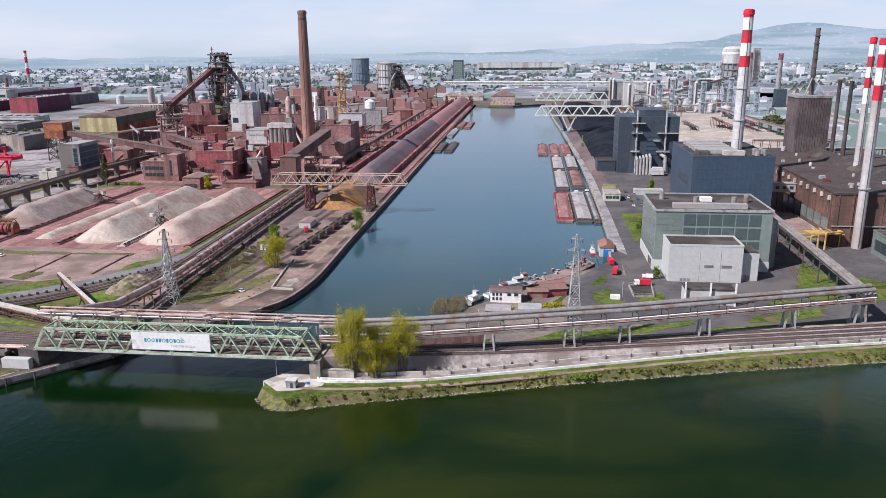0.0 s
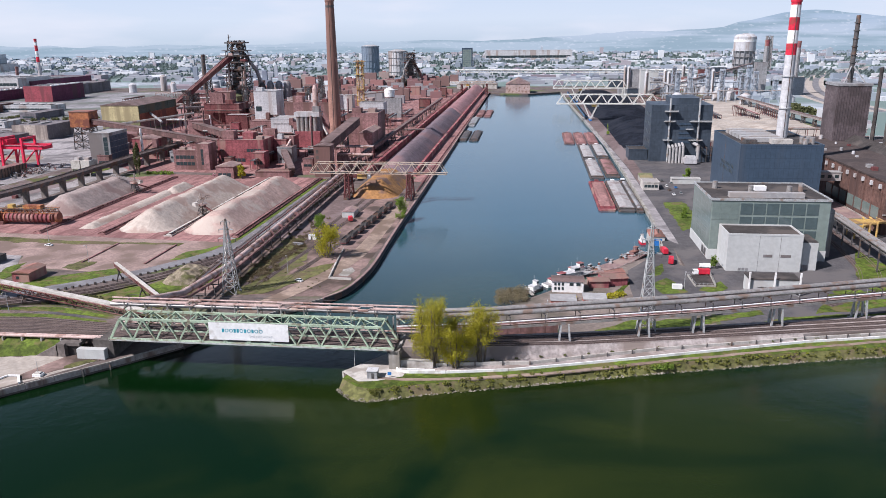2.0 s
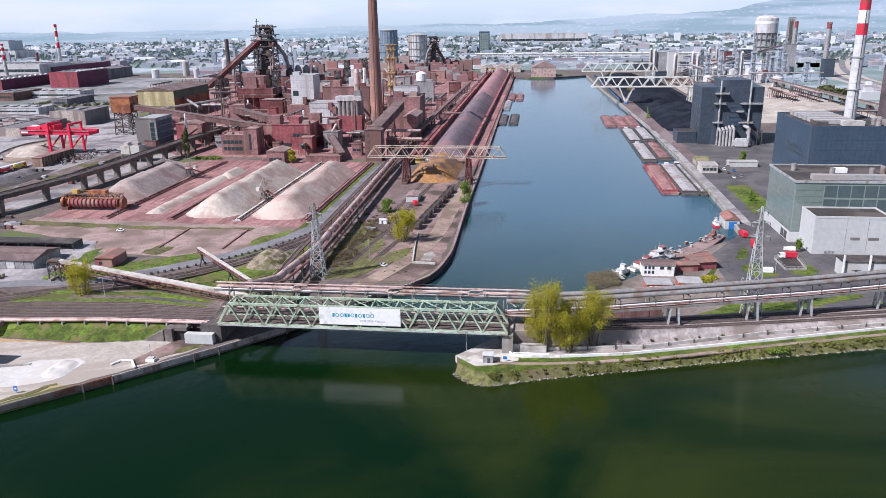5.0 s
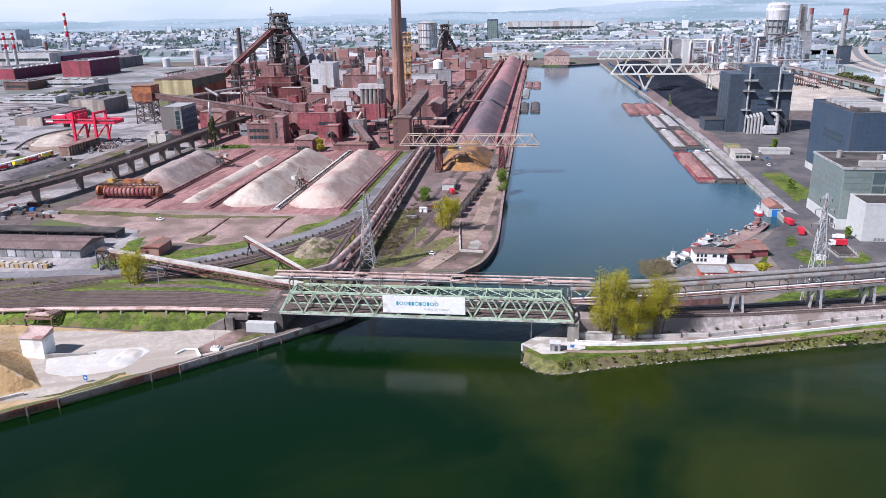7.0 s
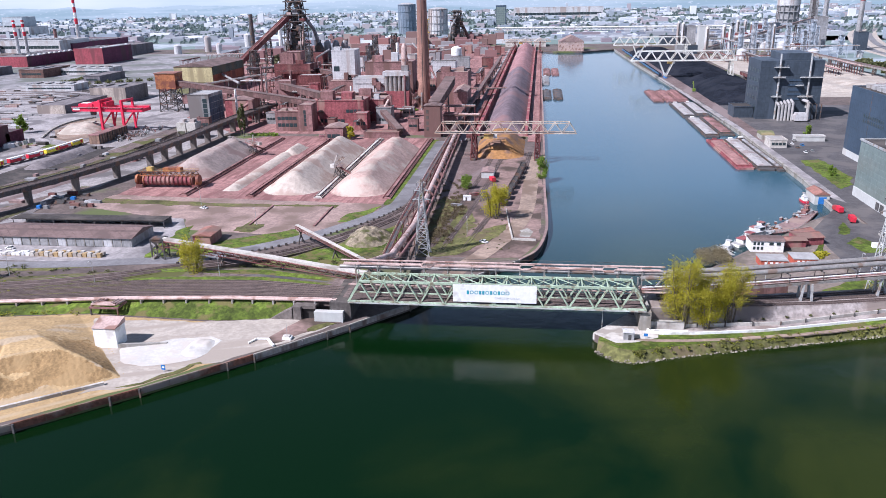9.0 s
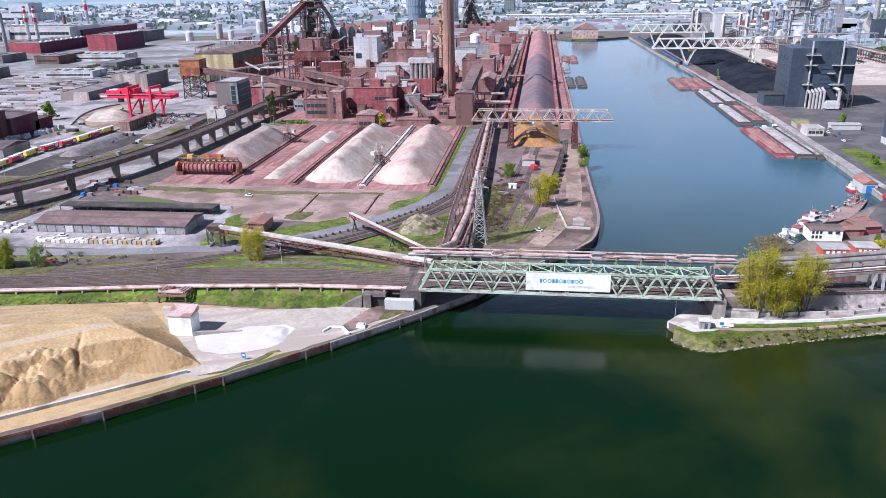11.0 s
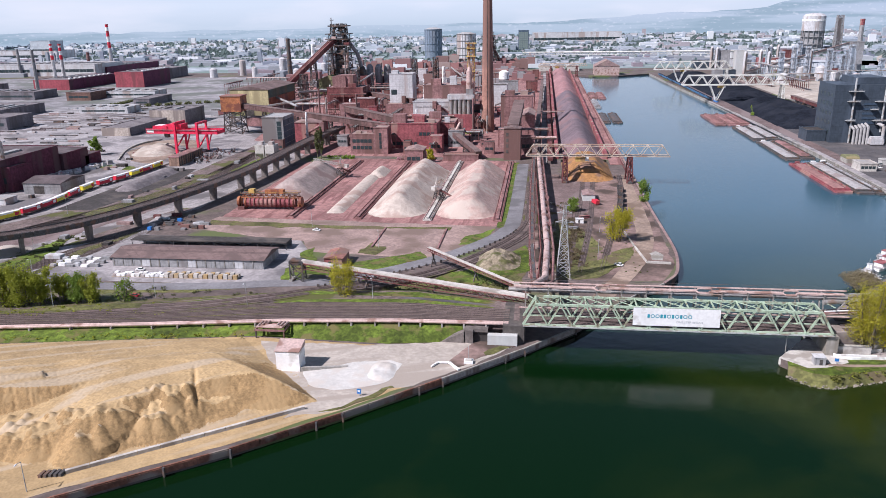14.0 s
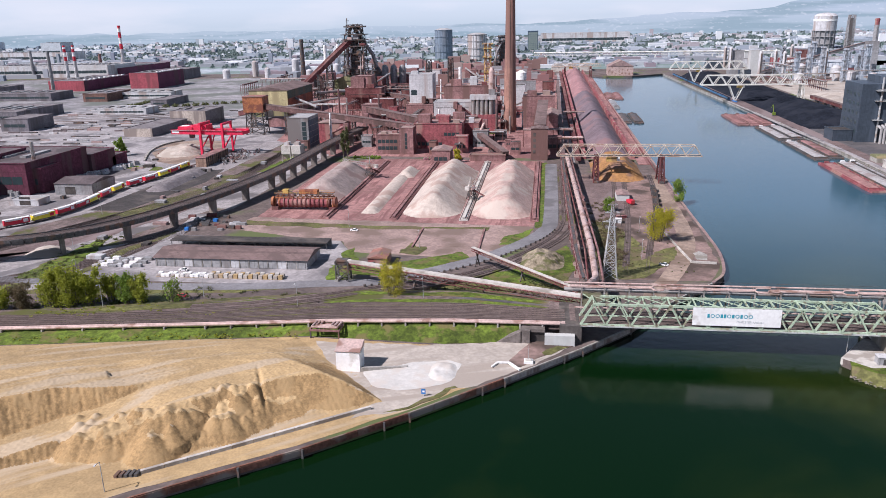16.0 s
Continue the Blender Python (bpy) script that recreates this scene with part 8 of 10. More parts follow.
mill = thing("rolling_mill", (178, 455, G), "long rust-brown steel mill with a dark roof", "building")
part("wall", Geo().box(0, 0, 0, 92, 200, 31), "mill_rust", mill)
part("roof", Geo().box(-0.5, -0.5, 31, 92.5, 200.5, 32), "mill_roof", mill)
for i in range(16):
    part("pilaster", Geo().box(-0.5, 4 + i * 12.2, 0, 0, 5.4 + i * 12.2, 31), "mill_rust", mill)
    part("vent_hood", Geo().box(-1.2, 6.4 + i * 12.2, 26.5, 0, 8.4 + i * 12.2, 29), "grey_clad", mill)
    if i < 11:
        part("pilaster", Geo().box(2 + i * 8.2, -0.4, 0, 2.8 + i * 8.2, 0, 31), "mill_rust", mill)
part("cornice", Geo().box(-0.6, -0.7, 12, 92, -0.4, 12.6), "steel_grey", mill)
part("glazed_strip", Geo().box(-0.3, 6, 8, -0.05, 90, 15), "glass_wall", mill)
rr = random.Random(4)
for i in range(34):
    x, y = rr.uniform(3, 85), rr.uniform(6, 190)
    s = rr.uniform(1.0, 2.4)
    part("roof_vent", Geo().tube((x, y, 32), (x, y, 32 + s * 1.6), s * 0.8, s * 0.8, 10) if i % 2 else Geo().box(x, y, 32, x + s * 1.6, y + s * 1.6, 32 + s), ("grey_clad", "roof_pale", "dark_red")[i % 3], mill)
part("ridge_monitor", Geo().gable(40, 20, 56, 190, 32, 37, "y"), "roof_dark", mill)
qt = thing("quench_tower", (209, 628, 36), "tall dark ribbed cooling tower block with a pale rim", "tower")
part("wall", Geo().box(0, 0, 0, 25, 26, 44), "roof_slate", qt)
part("rim", Geo().box(-0.5, -0.5, 43, 25.5, 26.5, 45.0), "mid_grey", qt)
for i in range(12):
    part("rib", Geo().box(1 + i * 2, -0.25, 1, 1.4 + i * 2, 0, 43), "roof_slate", qt)
part("chimney", Geo().tube((13, 13, 45), (13, 13, 96), 1.9, 1.6, 14), "steel_dark", qt)
for k in range(8):
    part("chimney_ring", Geo().tube((13, 13, 48 + k * 6), (13, 13, 48.8 + k * 6), 2.3, 2.3, 14), "steel_dark", qt)
part("stay", Geo().beam((5, 3, 45), (12.4, 12, 58), 0.8).beam((21, 3, 45), (13.6, 12, 58), 0.8), "mid_grey", qt)
building("workshop", 196, 400, 262, 442, 17, "glass_wall", "roof_dark", "low glazed workshop with a dark roof", wins=(W("S", 4, 60, 3, 9, 8, 1), W("W", 3, 38, 3, 9, 5, 1)), extras=((12, 10, 30, 4, 2, "roof_pale"),))
building("loading_shed", 160, 470, 176, 520, 10, "concrete", "roof_brown", "low pale loading shed beside the mill")
yp = thing("valve_station", (160, 452, G), "yellow pipework station beside the mill", "pipework")
for k in range(4):
    part("pipe", Geo().path([(k * 4, -6, 0), (k * 4, -6, 7 + k), (k * 4 + 10, -2, 7 + k), (k * 4 + 10, 10, 9)], 0.6, 8), "yellow", yp)
part("platform", Geo().box(-2, -2, 8, 24, 8, 8.5), "yellow", yp)
for x in (-1, 11, 23):
    part("leg", Geo().box(x - 0.3, 2, 0, x + 0.3, 2.6, 8), "yellow", yp)
link = thing("link_bridge", (149, 520, G), "white enclosed footbridge between boiler house and mill", "footbridge")
part("body", Geo().box(0, 0, 20, 29, 6, 25.5), "grey_clad", link)
for i in range(6):
    part("window", Geo().box(2 + i * 4.5, -0.15, 22, 4.4 + i * 4.5, 0, 24), "glass_dark", link)
part("roof", Geo().box(-0.2, -0.3, 25.5, 29.2, 6.3, 26), "roof_pale", link)

tf = thing("transformer_house", (73, 341, G), "small white switch house with dark bird-like wall shapes", "hut")
part("wall", Geo().box(0, 0, 0, 22, 9, 7.2), "white_render", tf)
part("roof", Geo().box(-0.3, -0.3, 7.2, 22.3, 9.3, 7.7), "roof_dark", tf)
for u in (-0.6, 10.6, 21.8):
    part("post", Geo().box(u, -1.4, 0, u + 0.7, -0.7, 11), "white_paint", tf)
for u in (3.2, 14.2):
    part("wall_mark", Geo().add([(u, -0.06, 3.6), (u + 2, -0.06, 3.0), (u + 2.6, -0.06, 1.8), (u + 3.2, -0.06, 3.0), (u + 5.2, -0.06, 3.8), (u + 3.4, -0.06, 3.5), (u + 2.6, -0.06, 3.9), (u + 1.8, -0.06, 3.5)], [(0, 1, 7), (1, 2, 3, 5, 6, 7), (3, 4, 5)]), "steel_dark", tf)

# ---- barges ----
def barge(x, y, l, w, fill, label, ridge=0.0, hull="steel_dark", heading=0.0, cover=False):
    t = thing("barge", (x + ((5.6 if y > 600 else 2.6) if x > 0 else -1.0), y - 4, SEA - 0.3), label, "barge", "moored barges", heading)
    hw = w / 2
    pts = [(-hw, 3), (-hw + 1.2, 0), (hw - 1.2, 0), (hw, 3), (hw, l - 2), (hw - 1, l), (-hw + 1, l), (-hw, l - 2)]
    part("hull", Geo().prism(pts, -0.8, 1.5), hull, t)
    part("coaming", Geo().box(-hw + 0.7, 6, 1.5, -hw + 1.1, l - 6, 2.6).box(hw - 1.1, 6, 1.5, hw - 0.7, l - 6, 2.6).box(-hw + 1.1, 6, 1.5, hw - 1.1, 6.4, 2.6).box(-hw + 1.1, l - 6.4, 1.5, hw - 1.1, l - 6, 2.6), hull, t)
    if cover:
        n = int((l - 14) / 7)
        for k in range(n):
            part("hatch_cover", Geo().gable(-hw + 1.1, 7 + k * 7, hw - 1.1, 13.6 + k * 7, 2.4, 3.2, "y"), fill, t)
    else:
        part("cargo", Geo().heap(-hw + 1.1, 6.4, hw - 1.1, l - 6.4, 1.6, 1.2 + ridge, 0.6, 0.25, 2.2, l + x), fill, t, smooth=True)
    part("deck_house", Geo().box(-1.6, l - 4.6, 1.5, 1.6, l - 2, 3.0), "white_paint" if cover else hull, t)
    for s in (-1, 1):
        part("bollard", Geo().tube((s * (hw - 0.8), 4, 1.5), (s * (hw - 0.8), 4, 2.2), 0.25, 0.25, 8), "steel_dark", t)
    return t


barge(23.5, 522, 106, 12.4, "red_dust", "open barge with a rust-red hold", 0, "brick_red")
barge(36.6, 519, 112, 12.2, "hatch", "barge under pale grey hatch covers", cover=True)
barge(49.0 - 3.6, 517, 118, 5.6, "mid_grey", "slim barge under grey hatch covers", cover=True)
barge(23, 640, 98, 12.2, "hatch", "barge under pale hatch covers", cover=True)
barge(37, 648, 96, 12.2, "brick_brown", "barge loaded with dark brown ore")
barge(23, 742, 94, 12.2, "hatch", "barge under grey hatch covers", cover=True)
barge(37, 750, 92, 12.2, "hatch", "barge under pale grey hatch covers", cover=True)
for i in range(3):
    barge(9.5 + i * 13, 848, 92, 11.6, "red_dust", "empty barge with red-stained hold and ribs", 0, "brick_brown")
for i, (x, y, l) in enumerate(((-106, 866, 84), (-93, 866, 88))):
    barge(x, y, l, 11, "steel_dark", "dark barge moored at the ore quay", 0, "steel_dark")
barge(-107, 1008, 100, 11, "mid_grey", "grey barge at the ore quay", 0, "mid_grey", cover=True)
for i, (x, y) in enumerate(((-104, 1122), (-92, 1122))):
    barge(x, y, 90, 11, "brick_brown", "red-brown barge at the ore quay", 0, "brick_brown")
solo("coal_mound", Geo().heap(66, 800, 146, 1040, G, 13, 0.45, 1.2, 4, 41, 0.3), "coal", "wide black coal stockpile", "stockpile", smooth=True)
solo("coal_mound", Geo().heap(60, 1070, 140, 1330, G, 13, 0.5, 1.2, 5, 42, 0.3), "coal", "black coal stockpile beneath the crane", "stockpile", smooth=True)
solo("coal_mound", Geo().heap(50, 1360, 130, 1520, G, 11, 0.5, 1.2, 6, 43, 0.3), "coal", "far black coal stockpile by the quay", "stockpile", smooth=True)
solo("sand_mound", Geo().heap(160, 900, 300, 1180, G, 6, 0.3, 2.0, 5, 44, 0.6), "lime", "pale uneven sand heaps", "heap", smooth=True)
gallery("coal_conveyor", (312, 1313, 15), (330, 860, 15), 4, 3, "pipe_grey", "long grey belt conveyor on trestles east of the coal yard", 12)
gallery("coal_conveyor", (192, 1486, 10), (395, 1555, 58), 5, 4, "mid_grey", "grey inclined conveyor towards the coke works", 4)
gallery("coal_conveyor", (152, 1060, 10), (152, 790, 10), 5, 4, "dark_red", "rusty coal belt beside the stockpile", 9)
bd = thing("green_excavator", (62, 905, G), "green material handler with a raised boom", "excavator")
part("track", Geo().box(-1.6, -2.4, 0, 1.6, 2.4, 1.2), "steel_dark", bd)
part("cab", Geo().box(-1.5, -2, 1.2, 1.5, 2.2, 4.2), "leaf_green", bd)
part("boom", Geo().beam((0, 1.5, 3.5), (0, 7, 12), 0.7).beam((0, 7, 12), (0, 12, 8), 0.5), "leaf_green", bd)

# harbour-mouth boat house, landing, house boat, fire engines
bh = thing("boat_house", (42, 431, SEA), "boat house with a rust-red roof and blue door", "boat house")
part("wall", Geo().box(0, 0, 0, 8, 15, 5.6), "white_render", bh)
part("roof", Geo().gable(0, 0, 8, 15, 5.6, 7.8, "y", 0.5), "roof_red", bh)
part("door", Geo().box(2, -0.12, 0.2, 6.4, 0, 4.4), "blue_paint", bh)
ht = thing("harbour_house", (-17, 336, G), "white two-storey harbour office with a grey-brown roof", "house")
part("wall", Geo().box(0, 0, 0, 14.5, 9, 5.4), "white_paint", ht)
part("roof", Geo().gable(0, 0, 14.5, 9, 5.4, 6.5, "x", 0.5), "roof_shed", ht)
panes("S", 1, 5.4, 1.2, 2.6, 3, 1, 0.7, 14.5, 9, 0, "glass_dark", ht)
panes("S", 1, 5.4, 3.4, 4.7, 3, 1, 0.7, 14.5, 9, 0, "glass_dark", ht)
panes("S", 8, 13, 3.4, 4.7, 2, 1, 1.4, 14.5, 9, 0, "glass_dark", ht)
for x0, y0, w, d, h in ((-18, 315, 11, 8, 3.2), (-3.5, 318, 10, 8, 3.2)):
    hs = thing("flat_store", (x0, y0, G), "low orange-red store with a grey flat roof", "store", "red stores at the harbour mouth")
    part("wall", Geo().box(0, 0, 0, w, d, h), "red_clay", hs)
    part("roof", Geo().box(-0.3, -0.3, h, w + 0.3, d + 0.3, h + 0.4), "roof_pale", hs)
    panes("S", 1.5, w - 1.5, 1.3, 2.5, 4, 1, 1.0, w, d, 0, "white_paint", hs)
for x0, y0, w, d, h, a in ((1, 343, 9, 6.5, 3.4, 8), (8.5, 346, 11, 11, 3.8, 14), (12, 358, 8, 5, 2.8, 30)):
    hs = thing("shed", (x0, y0, G), "low shed with a rust-red pitched roof", "shed", "sheds at the harbour mouth", a)
    part("wall", Geo().box(0, 0, 0, w, d, h), "brick_red", hs)
    part("roof", Geo().gable(0, 0, w, d, h, h + 1.1, "x", 0.6), "roof_red", hs)
    part("ridge_cap", Geo().beam((-0.6, d / 2, h + 1.15), (w + 0.6, d / 2, h + 1.15), 0.4, 0.12), "brick_brown", hs)
lg = thing("landing_stage", (0, 0, 0), "long rust-brown floating landing stage with a railing", "landing stage")
LG = [(2, 371), (10, 374), (19, 381), (29, 397), (38, 413), (35, 419), (24, 405), (14, 392), (4, 382)]
part("pontoon", Geo().prism(LG, 0.8, 2.3), "roof_brown", lg)
part("deck_edge", Geo().sweep([(x, y, 2.45) for x, y in LG[:5]], 0.5, 0.3), "brick_brown", lg)
part("handrail", Geo().sweep([(x, y, 3.5) for x, y in LG[:5]], 0.1, 0.1), "steel_grey", lg)
for a, b in zip(LG[:4], LG[1:5]):
    for k in range(4):
        q = Vector((*a, 2.3)).lerp(Vector((*b, 2.3)), k / 4)
        part("rail_post", Geo().box(q.x - 0.08, q.y - 0.08, 2.3, q.x + 0.08, q.y + 0.08, 3.5), "steel_grey", lg)
gw = thing("gangway", (-26, 330, G), "pale narrow gangway down to the boats", "gangway")
part("deck", Geo().beam((0, 0, 0.3), (-3, 16, -1.6), 1.6, 0.3), "pale_concrete", gw)
part("handrail", Geo().beam((-0.8, 0, 1.4), (-3.8, 16, -0.5), 0.1).beam((0.8, 0, 1.4), (-2.2, 16, -0.5), 0.1), "white_paint", gw)


def launch(x, y, l, w, a, hullm, topm, label, roofm="grey_clad"):
    t = thing("boat", (x, y, SEA), label, "boat", "boats at the landing", a)
    hull = [(-w * 0.42, 0), (w * 0.42, 0), (w / 2, l * 0.15), (w / 2, l * 0.68), (w * 0.3, l * 0.9), (0, l), (-w * 0.3, l * 0.9), (-w / 2, l * 0.68), (-w / 2, l * 0.15)]
    part("hull", Geo().prism(hull, -0.4, 1.2), hullm, t)
    part("deck", Geo().prism([(u * 0.92, 0.3 + v * 0.96) for u, v in hull], 1.2, 1.32), "roof_pale", t)
    part("cabin", Geo().box(-w * 0.34, l * 0.16, 1.3, w * 0.34, l * 0.58, 3.2), topm, t)
    part("cabin_roof", Geo().box(-w * 0.38, l * 0.14, 3.2, w * 0.38, l * 0.6, 3.4), roofm, t)
    wh_ = part("wheelhouse", Geo().box(-w * 0.26, l * 0.42, 3.4, w * 0.26, l * 0.56, 5.2), topm, t)
    part("window", Geo().box(-w * 0.27, l * 0.43, 4.1, w * 0.27, l * 0.566, 4.9), "glass_dark", wh_)
    part("wheelhouse_roof", Geo().box(-w * 0.3, l * 0.4, 5.2, w * 0.3, l * 0.58, 5.35), roofm, t)
    part("mast", Geo().tube((0, l * 0.38, 3.4), (0, l * 0.38, 8.2), 0.09, 0.05, 6), "steel_grey", t)
    for sx in (-1, 1):
        part("railing", Geo().beam((sx * w * 0.46, l * 0.15, 2.1), (sx * w * 0.46, l * 0.68, 2.1), 0.07).beam((sx * w * 0.46, l * 0.68, 2.1), (sx * w * 0.1, l * 0.95, 2.1), 0.07), "white_paint", t)
        for k in range(6):
            part("stanchion", Geo().box(sx * w * 0.46 - 0.04, l * (0.15 + 0.1 * k), 1.3, sx * w * 0.46 + 0.04, l * (0.15 + 0.1 * k) + 0.08, 2.1), "white_paint", t)
    return t


launch(-20, 352, 22, 6, -50, "white_paint", "white_paint", "white work boat with a red cabin roof", "brick_red")
launch(-14, 362, 24, 6.5, -54, "steel_dark", "grey_clad", "grey work boat with railings and gear")
launch(-9, 372, 18, 5.5, -56, "mid_grey", "white_paint", "pale tug with a red roof", "brick_red")
launch(-28, 341, 12, 4.4, -35, "steel_dark", "white_paint", "small white launch at the landing")
launch(38.5, 433, 9, 3.0, 6, "red_paint", "white_paint", "small red and white motor boat")
launch(27, 405, 13, 4, -38, "brick_brown", "brick_brown", "rusty work pontoon with a small cabin", "roof_red")
rg_ = random.Random(63)
for k in range(26):
    c = Vector((3, 375)).lerp(Vector((35, 414)), rg_.random()) + Vector((rg_.uniform(-2.5, 3), rg_.uniform(-1, 5)))
    t = thing("deck_crate", (c.x, c.y, 2.3), "weathered gear crate on the landing stage", "crate", "gear on the landing stage", rg_.uniform(0, 90))
    gh_, gw_ = rg_.uniform(0.5, 1.6), rg_.uniform(0.5, 1.5)
    part("box", Geo().box(-gw_, -0.6, 0.0, gw_, 0.6, gh_), rg_.choice(("steel_dark", "brick_brown", "mid_grey", "dark_red", "grey_clad", "orange")), t)
    part("lid", Geo().box(-gw_ - 0.06, -0.66, gh_, gw_ + 0.06, 0.66, gh_ + 0.1), "steel_grey", t)
wbn = thing("settling_basin", (0, 0, G + 0.1), "small fenced concrete basin on the works lawn", "basin")
BN = [(50.6, 366), (62, 371), (60.5, 350), (51, 349)]
part("basin_floor", Geo().prism(BN, 0, 0.12), "roof_dark", wbn)
for a, b in zip(BN, BN[1:] + BN[:1]):
    part("wall", Geo().beam((*a, 0.4), (*b, 0.4), 0.5, 0.8), "concrete", wbn)
    part("fence_rail", Geo().beam((*a, 1.8), (*b, 1.8), 0.08), "steel_grey", wbn)
    for k in range(5):
        q = Vector((*a, 0.8)).lerp(Vector((*b, 0.8)), k / 5)
        part("fence_post", Geo().box(q.x - 0.06, q.y - 0.06, 0.8, q.x + 0.06, q.y + 0.06, 1.8), "steel_grey", wbn)
ct = thing("white_container", (39.6, 344.4, G + 0.12), "white box container on the lawn", "container")
part("box", Geo().box(0, 0, 0.15, 4.4, 2.2, 2.2), "white_paint", ct)
part("skid", Geo().box(0.3, 0.2, 0, 4.1, 2.0, 0.15), "steel_dark", ct)
bw = thing("brick_wall", (0, 0, G), "long brown wall below the pipe bridge", "wall")
for k in range(8):
    a, b = Vector((-56, 273.5, 2.2)), Vector((-16, 284, 2.2))
    part("wall_panel", Geo().beam(a.lerp(b, k / 8), a.lerp(b, (k + 0.98) / 8), 0.6, 4.4), "brick_brown", bw)


def truck(x, y, a, body, cab, label, l=8.0, w=2.5, h=3.2, category="truck"):
    t = thing("truck", (x, y, G + 0.1), label, category, turn=a)
    part("body", Geo().box(-w / 2, 0, 0.7, w / 2, l * 0.68, h), body, t)
    part("cab", Geo().box(-w / 2, l * 0.7, 0.6, w / 2, l, h * 0.86), cab, t)
    part("windscreen", Geo().box(-w * 0.44, l, 1.6, w * 0.44, l + 0.06, h * 0.8), "glass_dark", t)
    for s in (-w / 2 + 0.15, w / 2 - 0.15):
        for k in (0.18, 0.84):
            part("wheel", Geo().tube((s - 0.15, l * k, 0.5), (s + 0.15, l * k, 0.5), 0.5, 0.5, 12), "steel_dark", t)
    return t


truck(46, 402, 6, "red_paint", "red_paint", "red fire engine parked by the quay", category="fire engine")
truck(45.5, 384, -10, "red_paint", "red_paint", "red fire engine on the works road", category="fire engine")
truck(61.5, 368.4, 92, "red_paint", "white_paint", "red and white fire engine by the lawn", category="fire engine")
truck(64.5, 379.5, 80, "white_paint", "white_paint", "white van beside the hall", 5.5, 2.0, 2.4, "van")


def car(x, y, a, m, label):
    t = thing("car", (x, y, G + 0.05), label, "car", "parked cars", a)
    part("body", Geo().box(-0.9, 0, 0.3, 0.9, 4.3, 0.9), m, t)
    part("cabin", Geo().add([(-0.85, 0.6, 0.9), (0.85, 0.6, 0.9), (0.85, 3.2, 0.9), (-0.85, 3.2, 0.9), (-0.7, 1.0, 1.5), (0.7, 1.0, 1.5), (0.7, 2.5, 1.5), (-0.7, 2.5, 1.5)], [(4, 5, 6, 7), (0, 1, 5, 4), (1, 2, 6, 5), (2, 3, 7, 6), (3, 0, 4, 7)]), "glass_dark", t)
    part("roof", Geo().box(-0.68, 1.05, 1.5, 0.68, 2.45, 1.56), m, t)
    for s in (-0.8, 0.8):
        for k in (0.8, 3.4):
            part("wheel", Geo().tube((s - 0.12, k, 0.3), (s + 0.12, k, 0.3), 0.32, 0.32, 10), "steel_dark", t)
    return t


car(-139, 340, 60, "white_paint", "white car parked on the harbour bank")
car(-305, 392, 80, "white_paint", "white van-like car in the gravel yard")
car(-356, 281, 85, "red_paint", "small red car on the works road")
car(-372, 316, 90, "white_paint", "white car beside the long shed")
for i in range(7):
    car(78 + (i % 2) * 6, 560 + i * 9, (0, 180, 10)[i % 3], ("white_paint", "mid_grey", "steel_dark", "blue_paint")[i % 4], "car parked on the quay road")

# quay sheds
building("vault_store", 60, 612, 70, 626, 8, "concrete", "olive", "round-roofed store on the quay", "shed", kind="vault", rise=2.5)
building("quay_office", 58, 580, 70, 596, 10, "pale_concrete", "roof_pale", "pale flat-roofed quay office", "office", wins=(W("S", 1, 11, 2, 4, 4, 1),))
building("white_wall_shed", 84, 606, 106, 613, 8, "white_render", "roof_pale", "long low white shed on the quay road", "shed")
building("harbour_warehouse", -80, 1530, -32, 1580, 22, "pipe_pink", "roof_brown", "pinkish warehouse with a broad brown roof at the harbour's end", "warehouse", kind="gable", along="y", rise=12)
for x0 in (-190, -160, -130):
    building("quay_shed", x0, 1660, x0 + 26, 1720, 14, "pale_concrete", "roof_pale", "pale pitched shed at the end of the ore bed", "shed", kind="gable", along="y", rise=7)

# ore wagons, hut, equipment on the west bank
ow = thing("ore_wagon", (0, 0, 0), "dark open ore wagon with a rusty floor", "wagon", "ore wagons on the bank")
part("floor", Geo().box(-1.7, 0.4, 1.2, 1.7, 9.6, 1.8), "dark_red", ow)
for x in (-1.7, 1.45):
    part("side_wall", Geo().box(x, 0.4, 1.8, x + 0.25, 9.6, 3.9), "steel_dark", ow)
for y in (0.4, 3.4, 6.4, 9.35):
    part("cross_wall", Geo().box(-1.45, y, 1.8, 1.45, y + 0.25, 3.7), "steel_dark", ow)
for y in (2, 8):
    part("bogie", Geo().box(-1.1, y - 0.9, 0, 1.1, y + 0.9, 1.2), "steel_dark", ow)
WL = smooth_line([(-134.5, 406), (-131.5, 440), (-128, 474), (-125, 512)], 8)
d, made = 9.0, 0
for a, b in zip(WL, WL[1:]):
    d += math.dist(a, b)
    if d >= 10.3:
        d = 0
        m = pose(a[0], a[1], G + 0.1, 0, 0, math.degrees(math.atan2(b[1] - a[1], b[0] - a[0])) - 90)
        if made == 0:
            ow.matrix_basis = m
        else:
            copy_thing(ow, m)
        made += 1
wh = thing("site_hut", (-152, 474, G), "white site hut with a grey roof", "hut")
part("wall", Geo().box(0, 0, 0, 8, 14, 4), "white_render", wh)
part("roof", Geo().gable(0, 0, 8, 14, 4, 5.2, "y", 0.3), "roof_brown", wh)
truck(-143, 462, 20, "red_paint", "red_paint", "red tipper truck beside the site hut", 7)
for line in ([(-166, 330), (-158, 420), (-150, 520), (-147, 640)], [(-160, 330), (-150, 420), (-143, 520), (-141, 540)], [(-150, 330), (-139, 400), (-126, 480), (-121, 560)]):
    yard_track(line, "rusty siding on the harbour bank")
